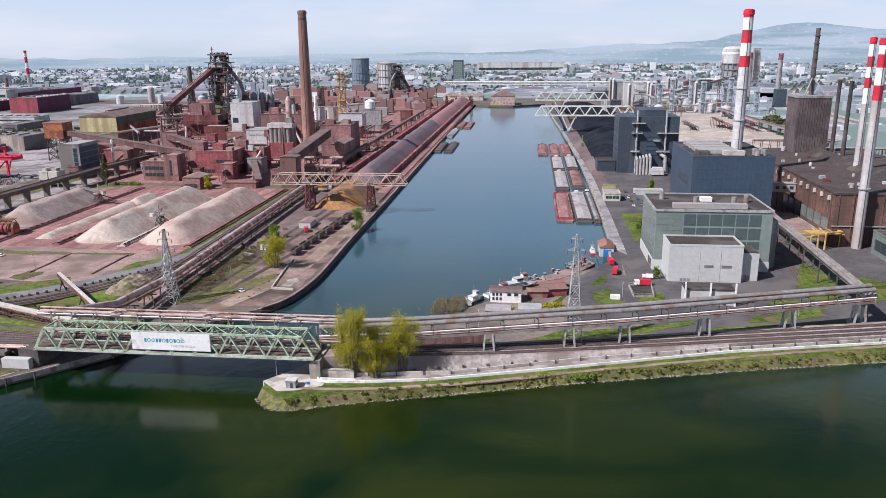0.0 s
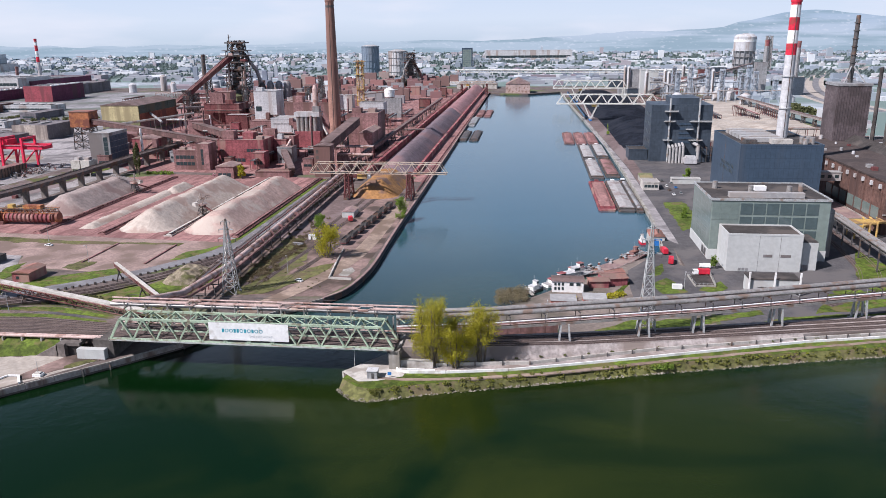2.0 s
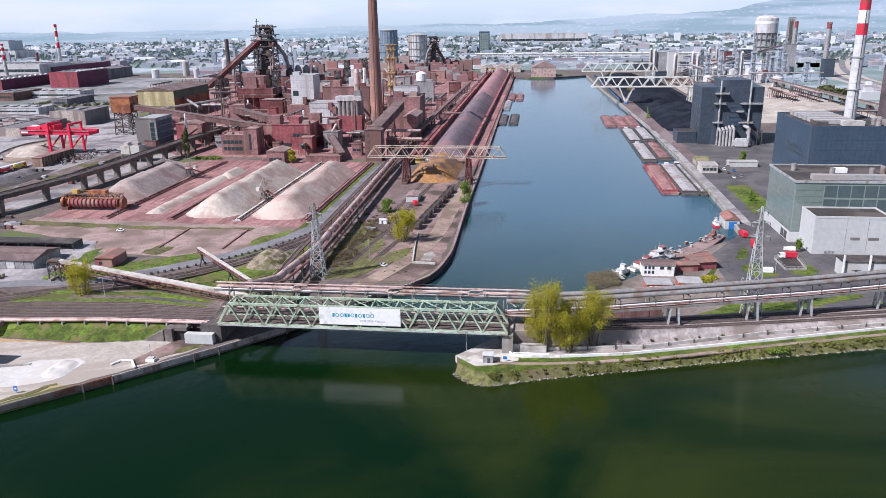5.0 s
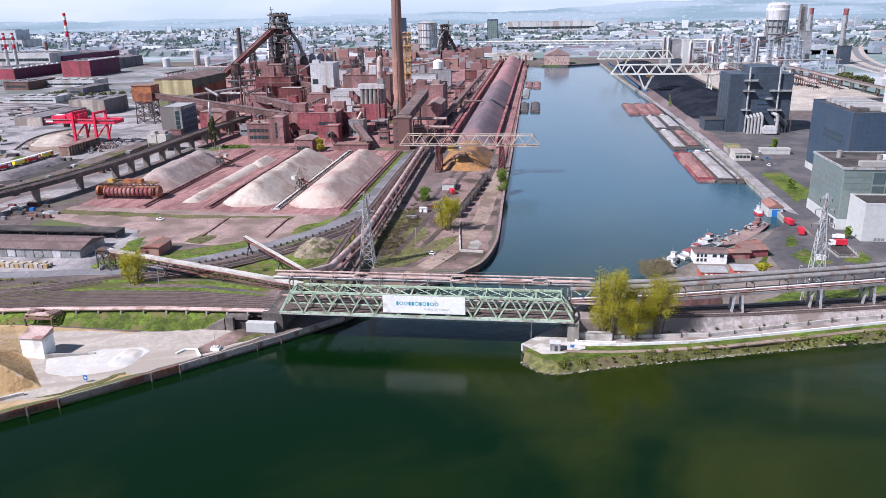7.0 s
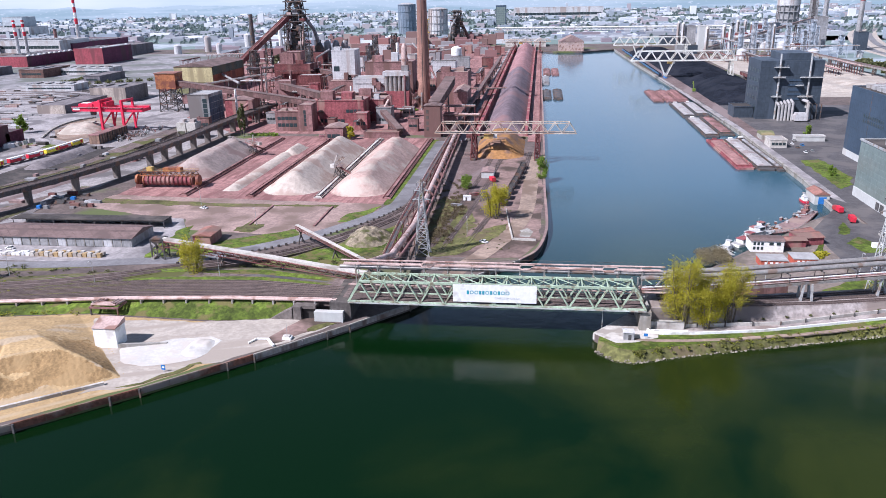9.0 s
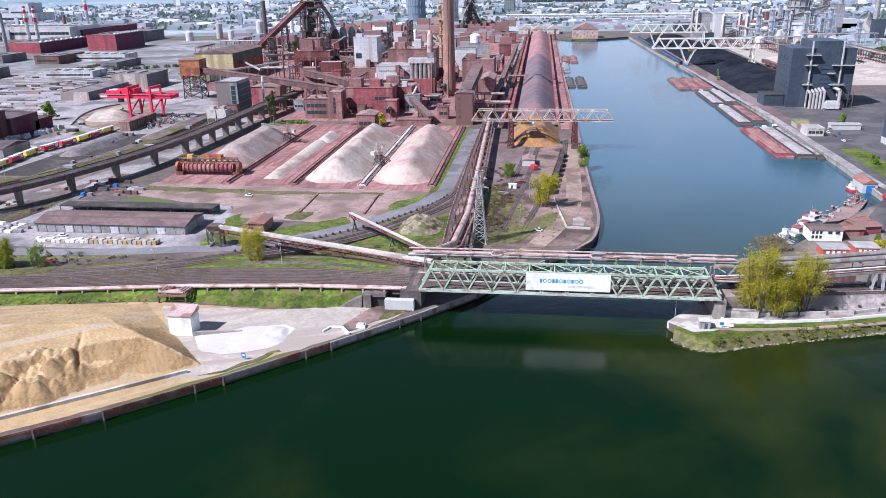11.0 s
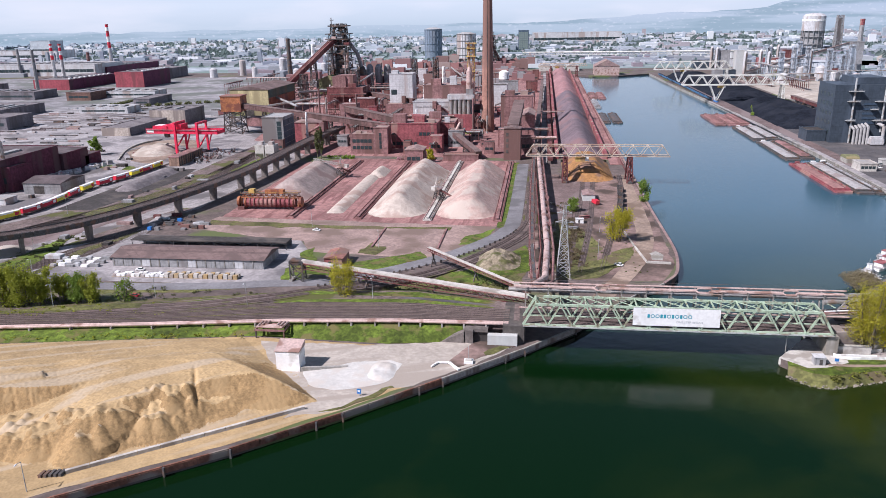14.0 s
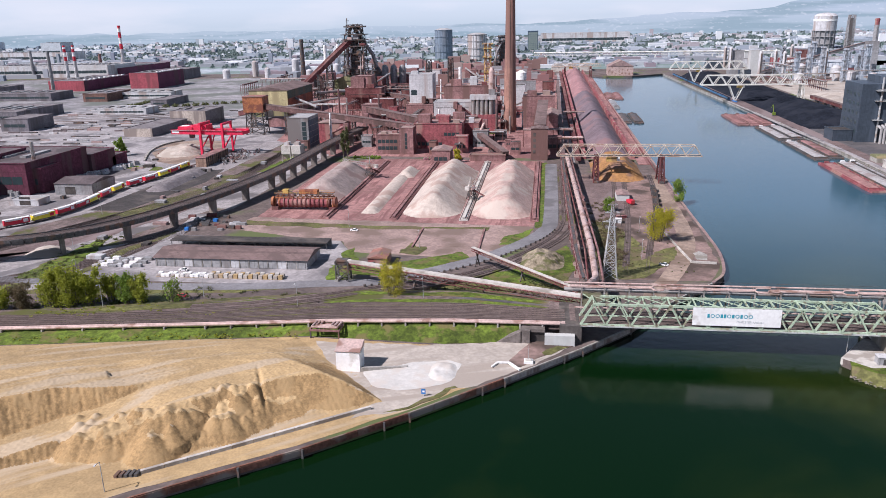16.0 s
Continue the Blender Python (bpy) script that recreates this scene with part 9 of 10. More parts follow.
cw = thing("low_wall", (0, 0, G), "low pale concrete wall and slab on the bank", "wall")
part("wall", Geo().beam((-132.4, 399, 0.5), (-129.8, 371, 0.5), 0.5, 1.1), "concrete", cw)
part("wall", Geo().beam((-129.8, 371, 0.5), (-127, 346.3, 0.5), 0.7, 1.2), "pale_concrete", cw)
part("wall", Geo().beam((-127, 346.3, 0.5), (-115.5, 345.2, 0.5), 0.8, 1.2), "pale_concrete", cw)
part("slab", Geo().prism(ragged([(-124, 352), (-118.5, 351), (-117, 360), (-120, 366), (-124, 362)], 1.0, 2.0), 0, 0.16), "concrete", cw)
eq = thing("bank_hut", (-158.5, 418, G), "small white site cabin on the bank", "hut")
part("wall", Geo().box(0, 0, 0, 4.5, 3.2, 2.6), "white_paint", eq)
part("roof", Geo().gable(0, 0, 4.5, 3.2, 2.6, 3.1, "x", 0.2), "grey_clad", eq)
part("door", Geo().box(1.4, -0.08, 0.1, 2.4, 0, 2.1), "steel_dark", eq)
for x, y, a, m in ((-153, 430, 20, "brick_red"), (-161, 405, -15, "mid_grey")):
    sk = thing("skip_container", (x, y, G), "open steel skip standing on the bank", "container", turn=a)
    part("tub", Geo().add([(-2.6, -1.1, 0.2), (2.6, -1.1, 0.2), (2.6, 1.1, 0.2), (-2.6, 1.1, 0.2), (-3.2, -1.2, 1.6), (3.2, -1.2, 1.6), (3.2, 1.2, 1.6), (-3.2, 1.2, 1.6)], [(3, 2, 1, 0), (4, 5, 6, 7), (0, 1, 5, 4), (1, 2, 6, 5), (2, 3, 7, 6), (3, 0, 4, 7)]), m, sk)
    part("rim", Geo().box(-3.3, -1.3, 1.6, 3.3, -1.15, 1.75).box(-3.3, 1.15, 1.6, 3.3, 1.3, 1.75), "steel_dark", sk)

# ---- front sand yard ----
rs = random.Random(11)


# u runs along the quay, v inland from the kerb
ROAD_FOOT = ((-140, 46), (-35, 37.5), (-19, 38.5), (-8, 37), (2, 38), (10, 40))
LOWER_FOOT = ((-140, 28), (-36, 25), (-20, 23), (-8, 14), (2, 6.5), (16, 7), (32, 8), (49, 7), (62, 5))
TOP = ((-140, 11.0), (-20, 11.0), (0, 8.6), (60, 8.6))
RAMP = ((-140, 2.0), (-35, 2.4), (-10, 4.8), (8, 8.0), (14, 8.6), (60, 8.6))
STEEP = ((-140, 1.0), (-14, 1.0), (2, 0.6), (60, 0.62))


def sand_field():
    """A big flat-topped sand heap, dug into two scarps with a ramp between them, gullies and tipped loads."""
    nx, ny = 430, 320
    X, Y = np.meshgrid(np.linspace(-430, -245, nx + 1), np.linspace(105, 241, ny + 1))
    U, V = (X + 303) * 0.80 + (Y - 150) * 0.60, -(X + 303) * 0.60 + (Y - 150) * 0.80

    def grain(a, b, seed):
        return np.array([noise.noise((p * a, q * b, seed)) for p, q in zip(U.ravel(), V.ravel())]).reshape(U.shape)

    def along(rows):
        return np.interp(U, [r[0] for r in rows], [r[1] for r in rows])

    gully = (1.1 * np.abs(grain(0.11, 0.05, 2.0)) + 0.9 * np.abs(grain(0.5, 0.08, 6.0)) + 0.45 * grain(1.3, 0.3, 9.0) + 0.3 * grain(2.6, 1.4, 14.0)) * np.where(U > 37, 0.4, 1.0)
    broad = grain(0.05, 0.05, 4.0)
    ruts = 0.22 * grain(1.2, 1.2, 12.0) + 0.12 * grain(2.6, 2.6, 15.0) + 0.10 * grain(0.012, 0.30, 8.0) + 0.06 * grain(0.02, 0.9, 3.0) + 0.05 * grain(0.9, 0.9, 5.0)
    top, ramp, steep = along(TOP) + 0.8 * broad, along(RAMP), along(STEEP)
    low = np.minimum(ramp, (V - along(LOWER_FOOT) - gully + 1.5) * steep)
    terrace = np.clip(U / 8 + 1, 0, 1) * np.clip((58 - U) / 8, 0, 1)
    low -= terrace * 0.9 * np.sin(np.clip((V - along(LOWER_FOOT)) / 13, 0, 1) * np.pi) * (0.6 + 1.2 * grain(0.13, 0.13, 21.0))
    cut = np.minimum(np.maximum(top, ramp), ramp + (V - along(ROAD_FOOT) - 0.9 * gully) * 1.05)
    lip = 1.1 * np.exp(-((V - along(ROAD_FOOT) - 13) / 2.5) ** 2) * (U < -4)
    Z = np.where(V > along(ROAD_FOOT), np.maximum(cut, np.minimum(ramp, top)) + lip, low)
    # loads tipped over the front
    r = random.Random(77)
    for i in range(80):
        cu, f = r.uniform(-16, 35), r.random()
        cv = np.interp(cu, [q[0] for q in LOWER_FOOT], [q[1] for q in LOWER_FOOT]) + 2.0 + 14 * f
        rad = r.uniform(1.0, 2.4)
        D = np.hypot((U - cu) * r.uniform(0.85, 1.15), V - cv)
        k = np.unravel_index(np.argmin(D), D.shape)
        cone = Z[k] + 0.84 * (rad - np.sqrt(D * D + 0.3)) + 0.1 * gully
        Z = np.where(D < 3.4 * rad, np.maximum(Z, cone), Z)
    Z -= 0.9 * np.exp(-((U - 36 - 0.18 * (V - 14) - 0.8 * broad) / 0.6) ** 2) * np.clip((V - 9) / 4, 0, 1) * np.clip((34 - V) / 8, 0, 1)
    # rounded east end and the long gentle back slope
    D = ((X + 250.5) * -42 + (Y - 198) * -39) / 57.3
    S = np.clip(((X + 250.5) * -39 + (Y - 198) * 42) / 57.3 / 50, 0, 1)
    Z = np.minimum(Z, (D - 0.35 * gully) * (0.78 - 0.55 * S))
    back = 237.5 + (X + 328) * np.where(X < -328, 0.17, 0.08)
    Z = np.minimum(Z, (back - Y) * 0.24)
    Z = Z + ruts * np.clip(V / 4, 0, 1) * np.clip(Z, 0.3, 1)
    Z = np.where((V > 2) & (Y < back), np.maximum(Z, 0.04 + 0.5 * ruts), -0.2)
    w, ok = nx + 1, ((V > 1.2) & (Y < back + 1) & (D > -3)).ravel()
    vs = list(zip(X.ravel().tolist(), Y.ravel().tolist(), (G + 0.02 + Z).ravel().tolist()))
    fs = [q for q in ((j * w + i, j * w + i + 1, (j + 1) * w + i + 1, (j + 1) * w + i) for j in range(ny) for i in range(nx)) if ok[q[0]] and ok[q[1]] and ok[q[2]] and ok[q[3]]]
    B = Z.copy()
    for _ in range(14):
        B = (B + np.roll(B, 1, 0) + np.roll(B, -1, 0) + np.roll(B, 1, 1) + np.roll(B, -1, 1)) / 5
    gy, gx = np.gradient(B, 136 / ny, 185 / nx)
    steep_face = (np.hypot(gx, gy) + 0.1 * grain(0.35, 0.35, 31.0) > 0.47).ravel()
    return Geo().add(vs, fs), [int(steep_face[q[0]]) for q in fs]


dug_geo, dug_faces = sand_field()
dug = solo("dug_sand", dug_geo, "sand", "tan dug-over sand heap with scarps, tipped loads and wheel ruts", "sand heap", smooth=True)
dug.data.materials.append(M["steep_sand"])  # steep faces get the darker colour, slope shading painted in
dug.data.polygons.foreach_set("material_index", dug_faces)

lw = thing("low_kerb_wall", (0, 0, G), "long low pale concrete kerb wall beside the sand", "wall")
for k in range(11):
    a, b = Vector((-305.7, 149.8, 0.5)), Vector((-251.1, 190.6, 0.5))
    part("block", Geo().beam(a.lerp(b, k / 11), a.lerp(b, (k + 0.98) / 11), 1.0, 1.3), "pale_concrete", lw)
pb_ = thing("pile_of_beams", (-312, 147, G), "row of dark steel beams lying at the kerb", "beams")
for k in range(5):
    part("beam", Geo().box(k * 1.3, k * 0.3, 0, k * 1.3 + 0.9, k * 0.3 + 2.6, 0.9), "steel_dark", pb_)
si = thing("white_silo_house", (-269, 215.5, G + 0.1), "white clad silo house with a pinkish roof", "silo house")
part("wall", Geo().box(0, 0, 0, 8.4, 6.4, 7.6), "white_paint", si)
part("roof", Geo().add([(-0.3, -0.3, 7.6), (8.7, -0.3, 7.6), (8.7, 6.7, 9.4), (-0.3, 6.7, 9.4), (-0.3, -0.3, 7.4), (8.7, -0.3, 7.4), (8.7, 6.7, 7.4), (-0.3, 6.7, 7.4)], [(0, 1, 2, 3), (4, 5, 1, 0), (5, 6, 2, 1), (6, 7, 3, 2), (7, 4, 0, 3)]), "pipe_pink", si)
part("ramp", Geo().add([(8.6, 0, 0), (24, 5, 0), (24, 6, 0), (8.6, 1, 0), (8.6, 0, 1.6), (24, 5, 0.3), (24, 6, 0.3), (8.6, 1, 1.6)], [(4, 5, 6, 7), (0, 1, 5, 4), (2, 3, 7, 6), (3, 0, 4, 7), (1, 2, 6, 5)]), "concrete", si)
sheet("white_powder", [(-260, 216), (-244, 224.5), (-231, 227), (-226.5, 224), (-228, 214), (-236.7, 205.5), (-248, 203), (-258, 208)], G + 0.17, "powder", "spilt white stone powder on the yard")
solo("powder_mound", Geo().heap(-237, 211, -227, 226, G, 1.1, 0.4, 0.7, 0.7, 51), "powder", "small heap of white stone powder", "heap", smooth=True)
sheet("quay_dirt", [(-211, 226), (-203, 247), (-194, 247), (-187, 244), (-198, 232), (-207, 223.5)], G + 0.2, "brown_dirt", "weedy brown dirt beside the underpass road")
sheet("quay_weeds", [(-197, 236), (-192, 243), (-188.5, 243), (-196, 233)], G + 0.24, "scrub", "weeds along the quay edge", "grass")
sheet("quay_weeds", [(-246, 189), (-238, 196), (-226, 207), (-224, 206), (-238, 193.5)], G + 0.22, "scrub", "dry weeds along the quay edge", "grass")
mb = thing("mooring_block", (-203, 228, G + 0.2), "white painted mooring block with a short pole", "mooring block")
part("block", Geo().box(-1.6, -1.3, 0, 1.6, 1.3, 0.9), "white_paint", mb)
part("cap", Geo().box(-1.1, -0.9, 0.9, 1.1, 0.9, 1.3), "pale_concrete", mb)
part("pole", Geo().tube((0, 0, 1.3), (0, 0, 6.5), 0.09, 0.06, 8), "steel_grey", mb)
kc = thing("white_kerb", (-212, 224.5, G + 0.12), "bent white kerb at the end of the quay road", "kerb")
part("block", Geo().beam((-3.6, -1.6, 0.4), (-1.8, 1.9, 0.4), 0.6, 0.5), "white_paint", kc)
part("block", Geo().beam((-1.8, 1.9, 0.4), (2.2, 2.2, 0.4), 0.6, 0.5), "white_paint", kc)
part("block", Geo().beam((2.2, 2.2, 0.4), (6.2, -3.2, 0.4), 0.8, 0.6), "white_paint", kc)
bx = thing("notice_board", (-236, 200.5, G), "blue and white notice board at the quay", "sign")
part("post", Geo().box(-0.1, -0.1, 0, 0.1, 0.1, 2.6), "steel_grey", bx)
part("panel", Geo().box(-0.7, -0.16, 0.9, 0.7, -0.1, 2.7), "blue_paint", bx)
part("mark", Geo().box(-0.4, -0.19, 1.5, 0.4, -0.16, 2.1), "white_paint", bx)


def lamp_post(x, y, z, h, label="slim grey steel street lamp"):
    t = thing("street_lamp", (x, y, z), label, "street lamp", "street lamps")
    part("pole", Geo().tube((0, 0, 0), (0, 0, h), 0.14, 0.09, 8), "steel_grey", t)
    part("arm", Geo().beam((0, 0, h), (0.0, -1.6, h + 0.3), 0.12), "steel_grey", t)
    part("head", Geo().box(-0.2, -2.4, h + 0.2, 0.2, -1.5, h + 0.4), "grey_clad", t)
    return t


for x, y, z, h in ((-311, 141, G, 9), (-345, 276, 6.4, 10), (-300, 268, 7.2, 10), (-384, 262, 6.4, 10), (-248, 276, 9.2, 9), (-150, 352, G, 10), (-182, 345, G, 9), (-264, 362, G, 10), (-312, 400, G, 11), (-420, 300, G, 10), (-455, 350, G, 11), (-480, 420, G, 11), (-146, 400, G, 9), (20, 308, G, 10), (45, 345, G, 9), (-20, 300, G, 9), (120, 330, G, 9), (-58, 262, 11, 8), (-91, 247, G, 8)):
    lamp_post(x, y, z, h)

# storage goods beside the long shed
for i in range(52):
    t = thing("pallet_stack", (-383.5 + (i % 26) * 2.45, 306.2 + (i // 26) * 2.7, G + 0.1), "stack of pale wrapped pallets on the yard", "pallets", "pallet stacks by the long shed")
    h = (1.0 if i % 26 < 11 else 1.7) + 0.25 * (i % 3)
    part("load", Geo().box(0, 0, 0.15, 1.9, 1.9, h), ("grey_clad", "white_paint", "white_paint")[i % 3] if i % 26 < 11 else ("lime", "sand", "pale_concrete")[i % 3], t)
    part("pallet", Geo().box(-0.05, -0.05, 0, 1.95, 1.95, 0.15), "sand", t)
for i in range(18):
    t = thing("crate", (-424 + (i % 6) * 4.2, 318 + (i // 6) * 5.5 + (i % 2), G + 0.1), "pale crate stored in the paved yard", "crate", "crates in the paved yard")
    part("box", Geo().box(0, 0, 0.1, 2.6 + i % 3, 2.2, 1.2 + 0.4 * (i % 2)), ("grey_clad", "white_paint", "mid_grey")[i % 3], t)
    part("skid", Geo().box(0.2, 0.2, 0, 2.2, 2.0, 0.1), "sand", t)
for i in range(22):
    a = rs.uniform(0, 6)
    t = thing("scrap_box", (-420 + rs.uniform(0, 42), 384 + rs.uniform(0, 34), G), "scrap container in the yard under the viaduct", "container", "scrap containers")
    part("box", Geo().box(0, 0, 0, rs.uniform(2, 6), 2.2, rs.uniform(1, 2.4)), rs.choice(("mid_grey", "blue_paint", "dark_red", "grey_clad", "steel_dark")), t)

# ---- trees and scrub ----
tree(-63, 249.5, 6.2, 27.5, 10.5, "leaf_yellow", "tall many-stemmed yellow-green poplar beside the bridge", 1, 10500, size=0.28, stems=7)
tree(-54, 249.5, 5.6, 19, 8.5, "leaf_yellow", "yellow-green tree by the parapet", 2, 6500, size=0.30, stems=5)
tree(-45, 254, 6.2, 22.0, 9.0, "leaf_yellow", "yellow-green tree beside the pipe bridge", 3, 7000, size=0.30, stems=5)
tree(-138, 383, G, 18.5, 10, "leaf_yellow", "spring tree with yellow-green leaves on the bank", 4, 6800, size=0.36, stems=4)
tree(-110.5 - 3, 478, G, 13, 6.8, "leaf_green", "fresh green bush-like tree at the quay", 5, 1300, size=0.6)
tree(-262, 281, 6.5, 17, 8.5, "leaf_yellow", "yellow-green tree between the tracks and the belt", 6, 4600, size=0.32, stems=5)
for i, (x, y, h, r, m, n) in enumerate(((-407, 263, 19.0, 8.5, "leaf_spring", 5600), (-399, 264.5, 20.5, 8.5, "leaf_spring", 6000), (-392, 266, 17.5, 7.0, "leaf_spring", 3800), (-386, 272, 13.5, 6, "leaf_spring", 2800),
                                         (-379, 272, 14.0, 6, "leaf_green", 2800), (-373, 272.5, 14.5, 6, "leaf_spring", 2800), (-420, 260, 12, 6.5, "twigs", 2600), (-428, 258, 11, 6, "leaf_spring", 2000), (-359, 274, 11.5, 6, "leaf_green", 700), (-436, 256, 10, 6, "twigs", 2200))):
    tree(x, y, 4.6, h, r, m, "dense spring tree in the row beside the works road" if m != "twigs" else "bare budding tree beside the works road", 20 + i, n, group="row of trees by the road", size=0.45, stems=5)
tree(-369, 616, G, 31, 3.0, "leaf_dark", "tall slim poplar at the stockyard", 40, 1300, shape=1.8, size=0.8)
tree(-374, 622, G, 26, 3.0, "leaf_dark", "slim poplar at the stockyard", 41, 1000, shape=1.8, size=0.8)
tree(-588, 630, G, 18, 7, "leaf_green", "round green tree by the west road", 42, 1100, size=0.9)
tree(-272, 606, G, 12, 4.5, "leaf_yellow", "small yellow-green tree at the sinter plant", 43, 700, size=0.8)
tree(100, 628, G, 9, 4, "leaf_green", "small green tree on the quay road", 44, 600, size=0.8)
tree(72, 490, G, 6, 2.6, "leaf_green", "small green tree on the quay lawn", 45, 400, size=0.5)
tree(74, 500, G, 5, 2.4, "leaf_green", "small green tree on the quay lawn", 46, 400, size=0.5)
tree(66, 380, G, 7, 2.4, "leaf_green", "small green tree beside the white hall", 47, 500, size=0.5)
bl = random.Random(77)
bushes("bank_bushes", [(a[0] + (b[0] - a[0]) * k - 0.4, a[1] + (b[1] - a[1]) * k + dy, 1.3 + 1.1 * dy, bl.uniform(0.5, 1.35)) for a, b in zip(WATERLINE[2:8], WATERLINE[3:8]) for k, dy in [(bl.random(), bl.uniform(0.7, 3.0)) for _ in range(int(math.dist(a, b) / 1.5))]], "bank_weed", "dull weeds and bushes on the river bank", 1, 0.28, 60)
bushes("green_bank_bush", [(21, 258.6, 3.2, 2.3), (24, 259.6, 3.2, 2.0), (18.4, 258, 3.2, 1.7)], "leaf_green", "bright green bush on the river bank", 2, 0.4, 160)
bushes("mouth_thicket", [(-40 + (i % 3) * 4.4, 318 + (i // 3) * 4.2 + (i % 3) * 2.4, G, 3.6 + 0.5 * (i % 2)) for i in range(12)], "thicket", "brown budding thicket at the harbour mouth", 3, 0.3, 520)
bushes("yellow_shrubs", [(10, 330, G, 3.2), (14, 334, G, 3.0), (6, 328, G, 2.4), (-8, 327, G, 2.2)], "leaf_yellow", "yellow-green shrubs at the harbour mouth", 4, 0.5, 200)
bushes("pipeline_scrub", [(-170 + bl.uniform(-4, 14), bl.uniform(335, 470), G, bl.uniform(1, 2.6)) for _ in range(46)], "twigs", "brown-green scrub beside the pipeline", 5, 0.35, 70)
bushes("yard_scrub", [(bl.uniform(-262, -190), bl.uniform(297, 318), G, bl.uniform(0.8, 2.2)) for _ in range(50)], "leaf_dark", "scrub between road and railway", 6, 0.35, 60)
bushes("blossom_bushes", [(-300 + i * 5, 617 + (i % 2) * 2, G, 3.0) for i in range(4)], "blossom", "pink blossoming bushes at the sinter plant", 7, 0.7, 90)
tree(-159.2, 446, G, 8.5, 4.6, "leaf_green", "round green shrub-like tree on the harbour bank", 52, 2600, size=0.42, stems=5)
bushes("plant_bushes", [(-362 + i * 6, 622, G, 4.0) for i in range(4)] + [(-262 + i * 7, 632, G, 2.6) for i in range(4)] + [(-255 + i * 6, 765, G, 4.0) for i in range(3)], "leaf_green", "green bushes among the plant buildings", 8, 0.8, 110)
bushes("rail_weeds", [(bl.uniform(-420, -200), bl.uniform(268, 292), 4.6, bl.uniform(0.5, 1.6)) for _ in range(170)], "leaf_dark", "weeds along the back of the railway", 9, 0.3, 40)
bushes("yard_hedge", [(-803 + bl.uniform(-4, 4) - k * 0.1, 958 + k * 3.6, G, bl.uniform(3.4, 5.4)) for k in range(42)], "leaf_dark", "line of green shrubs across the storage yard", 14, 0.8, 80)
bushes("east_trees", [(bl.uniform(345, 400), bl.uniform(1080, 1260), G, bl.uniform(6, 12)) for _ in range(14)] + [(bl.uniform(270, 330), bl.uniform(690, 800), G, bl.uniform(6, 11)) for _ in range(16)], "leaf_dark", "belt of green trees east of the mill", 10, 2.2, 140)
bushes("west_hedge", [(-780 + i * 12, 1000 + i * 7, G, 6) for i in range(18)], "leaf_dark", "hedge of trees in the west yard", 11, 1.6, 60)

# ---- far harbour and coke works ----
fbg = thing("far_pipe_bridge", (-235, 2068, G), "long pale pipe bridge across the harbour's end", "pipe bridge")
part("girder", warren(Geo(), (0, 0, 14), (610, -50, 14), 5, 50, 1.0), "crane_white", fbg)
part("pipe", Geo().tube((0, 0, 20.5), (610, -50, 20.5), 1.8, 1.8, 10), "crane_white", fbg)
for k in range(9):
    part("leg", Geo().box(30 + k * 70, -4 - k * 5.7, 0, 33 + k * 70, -1 - k * 5.7, 14), "crane_white", fbg)
building("far_white_hall", -230, 3290, 137, 3350, 47, "grey_clad", "roof_pale", "very long pale hall in the distance", "hall", wins=(W("S", 6, 360, 12, 22, 24, 1),))
building("far_blue_tower", -266, 2625, -232, 2655, 70, "navy", "roof_dark", "blue glass office tower in the distance", "tower", wins=(W("S", 2, 32, 5, 62, 5, 8, "glass_wall"),))
gh = thing("gasholder", (587, 2360, G), "pale gasholder vessel on a dark open frame", "gasholder")
part("inner_shell", Geo().lathe(0, 0, [(27, 0), (27, 58)], 32), "mid_grey", gh)
part("vessel", Geo().lathe(0, 0, [(31, 58), (31, 98), (24, 104), (8, 107)], 32), "grey_clad", gh)
part("band", Geo().lathe(0, 0, [(31.5, 84), (31.5, 90)], 32), "white_paint", gh)
for k in range(14):
    a = k * math.tau / 14
    part("leg", Geo().beam((30 * math.cos(a), 30 * math.sin(a), 0), (30 * math.cos(a), 30 * math.sin(a), 98), 1.6), "mid_grey", gh)
for z in (20, 40, 57):
    part("ring", Geo().lathe(0, 0, [(30.5, z), (31.5, z + 1), (30.5, z + 2)], 32), "mid_grey", gh)
ft = thing("service_tower", (640, 2310, G), "slim grey lattice service tower beside the gasholder", "tower")
part("frame", lattice(Geo(), (-9, 9), (-9, 9), 0, (-7, 7), (-7, 7), 100, 9, 2.0), "mid_grey", ft)
part("shaft", Geo().box(-5, -5, 0, 5, 5, 92), "mid_grey", ft)
chimney(433, 1605, G, 102, 5.0, 4.2, ((0.88, "mid_grey"), (1.0, "brick_red")), "grey coke-works stack with a red tip")
chimney(460, 1503, G, 101, 5.0, 4.2, ((0.88, "mid_grey"), (1.0, "brick_red")), "grey coke-works stack with a red tip")
building("dark_coke_tower", 405, 1560, 425, 1580, 60, "mid_grey", "roof_dark", "dark tower of the coke works", "tower")
building("dark_coke_block", 452, 1480, 470, 1500, 36, "charcoal", "roof_dark", "dark block at the foot of the stack", "tower")
rf = random.Random(31)
for i in range(16):
    x, y = rf.uniform(130, 420), rf.uniform(1420, 1800)
    building("coke_works_block", x, y, x + rf.uniform(14, 40), y + rf.uniform(14, 30), rf.uniform(14, 44), rf.choice(("mid_grey", "grey_clad", "dark_red", "charcoal", "white_render")), "roof_dark", "coke-works process block behind the coal yard", "building", "coke works")
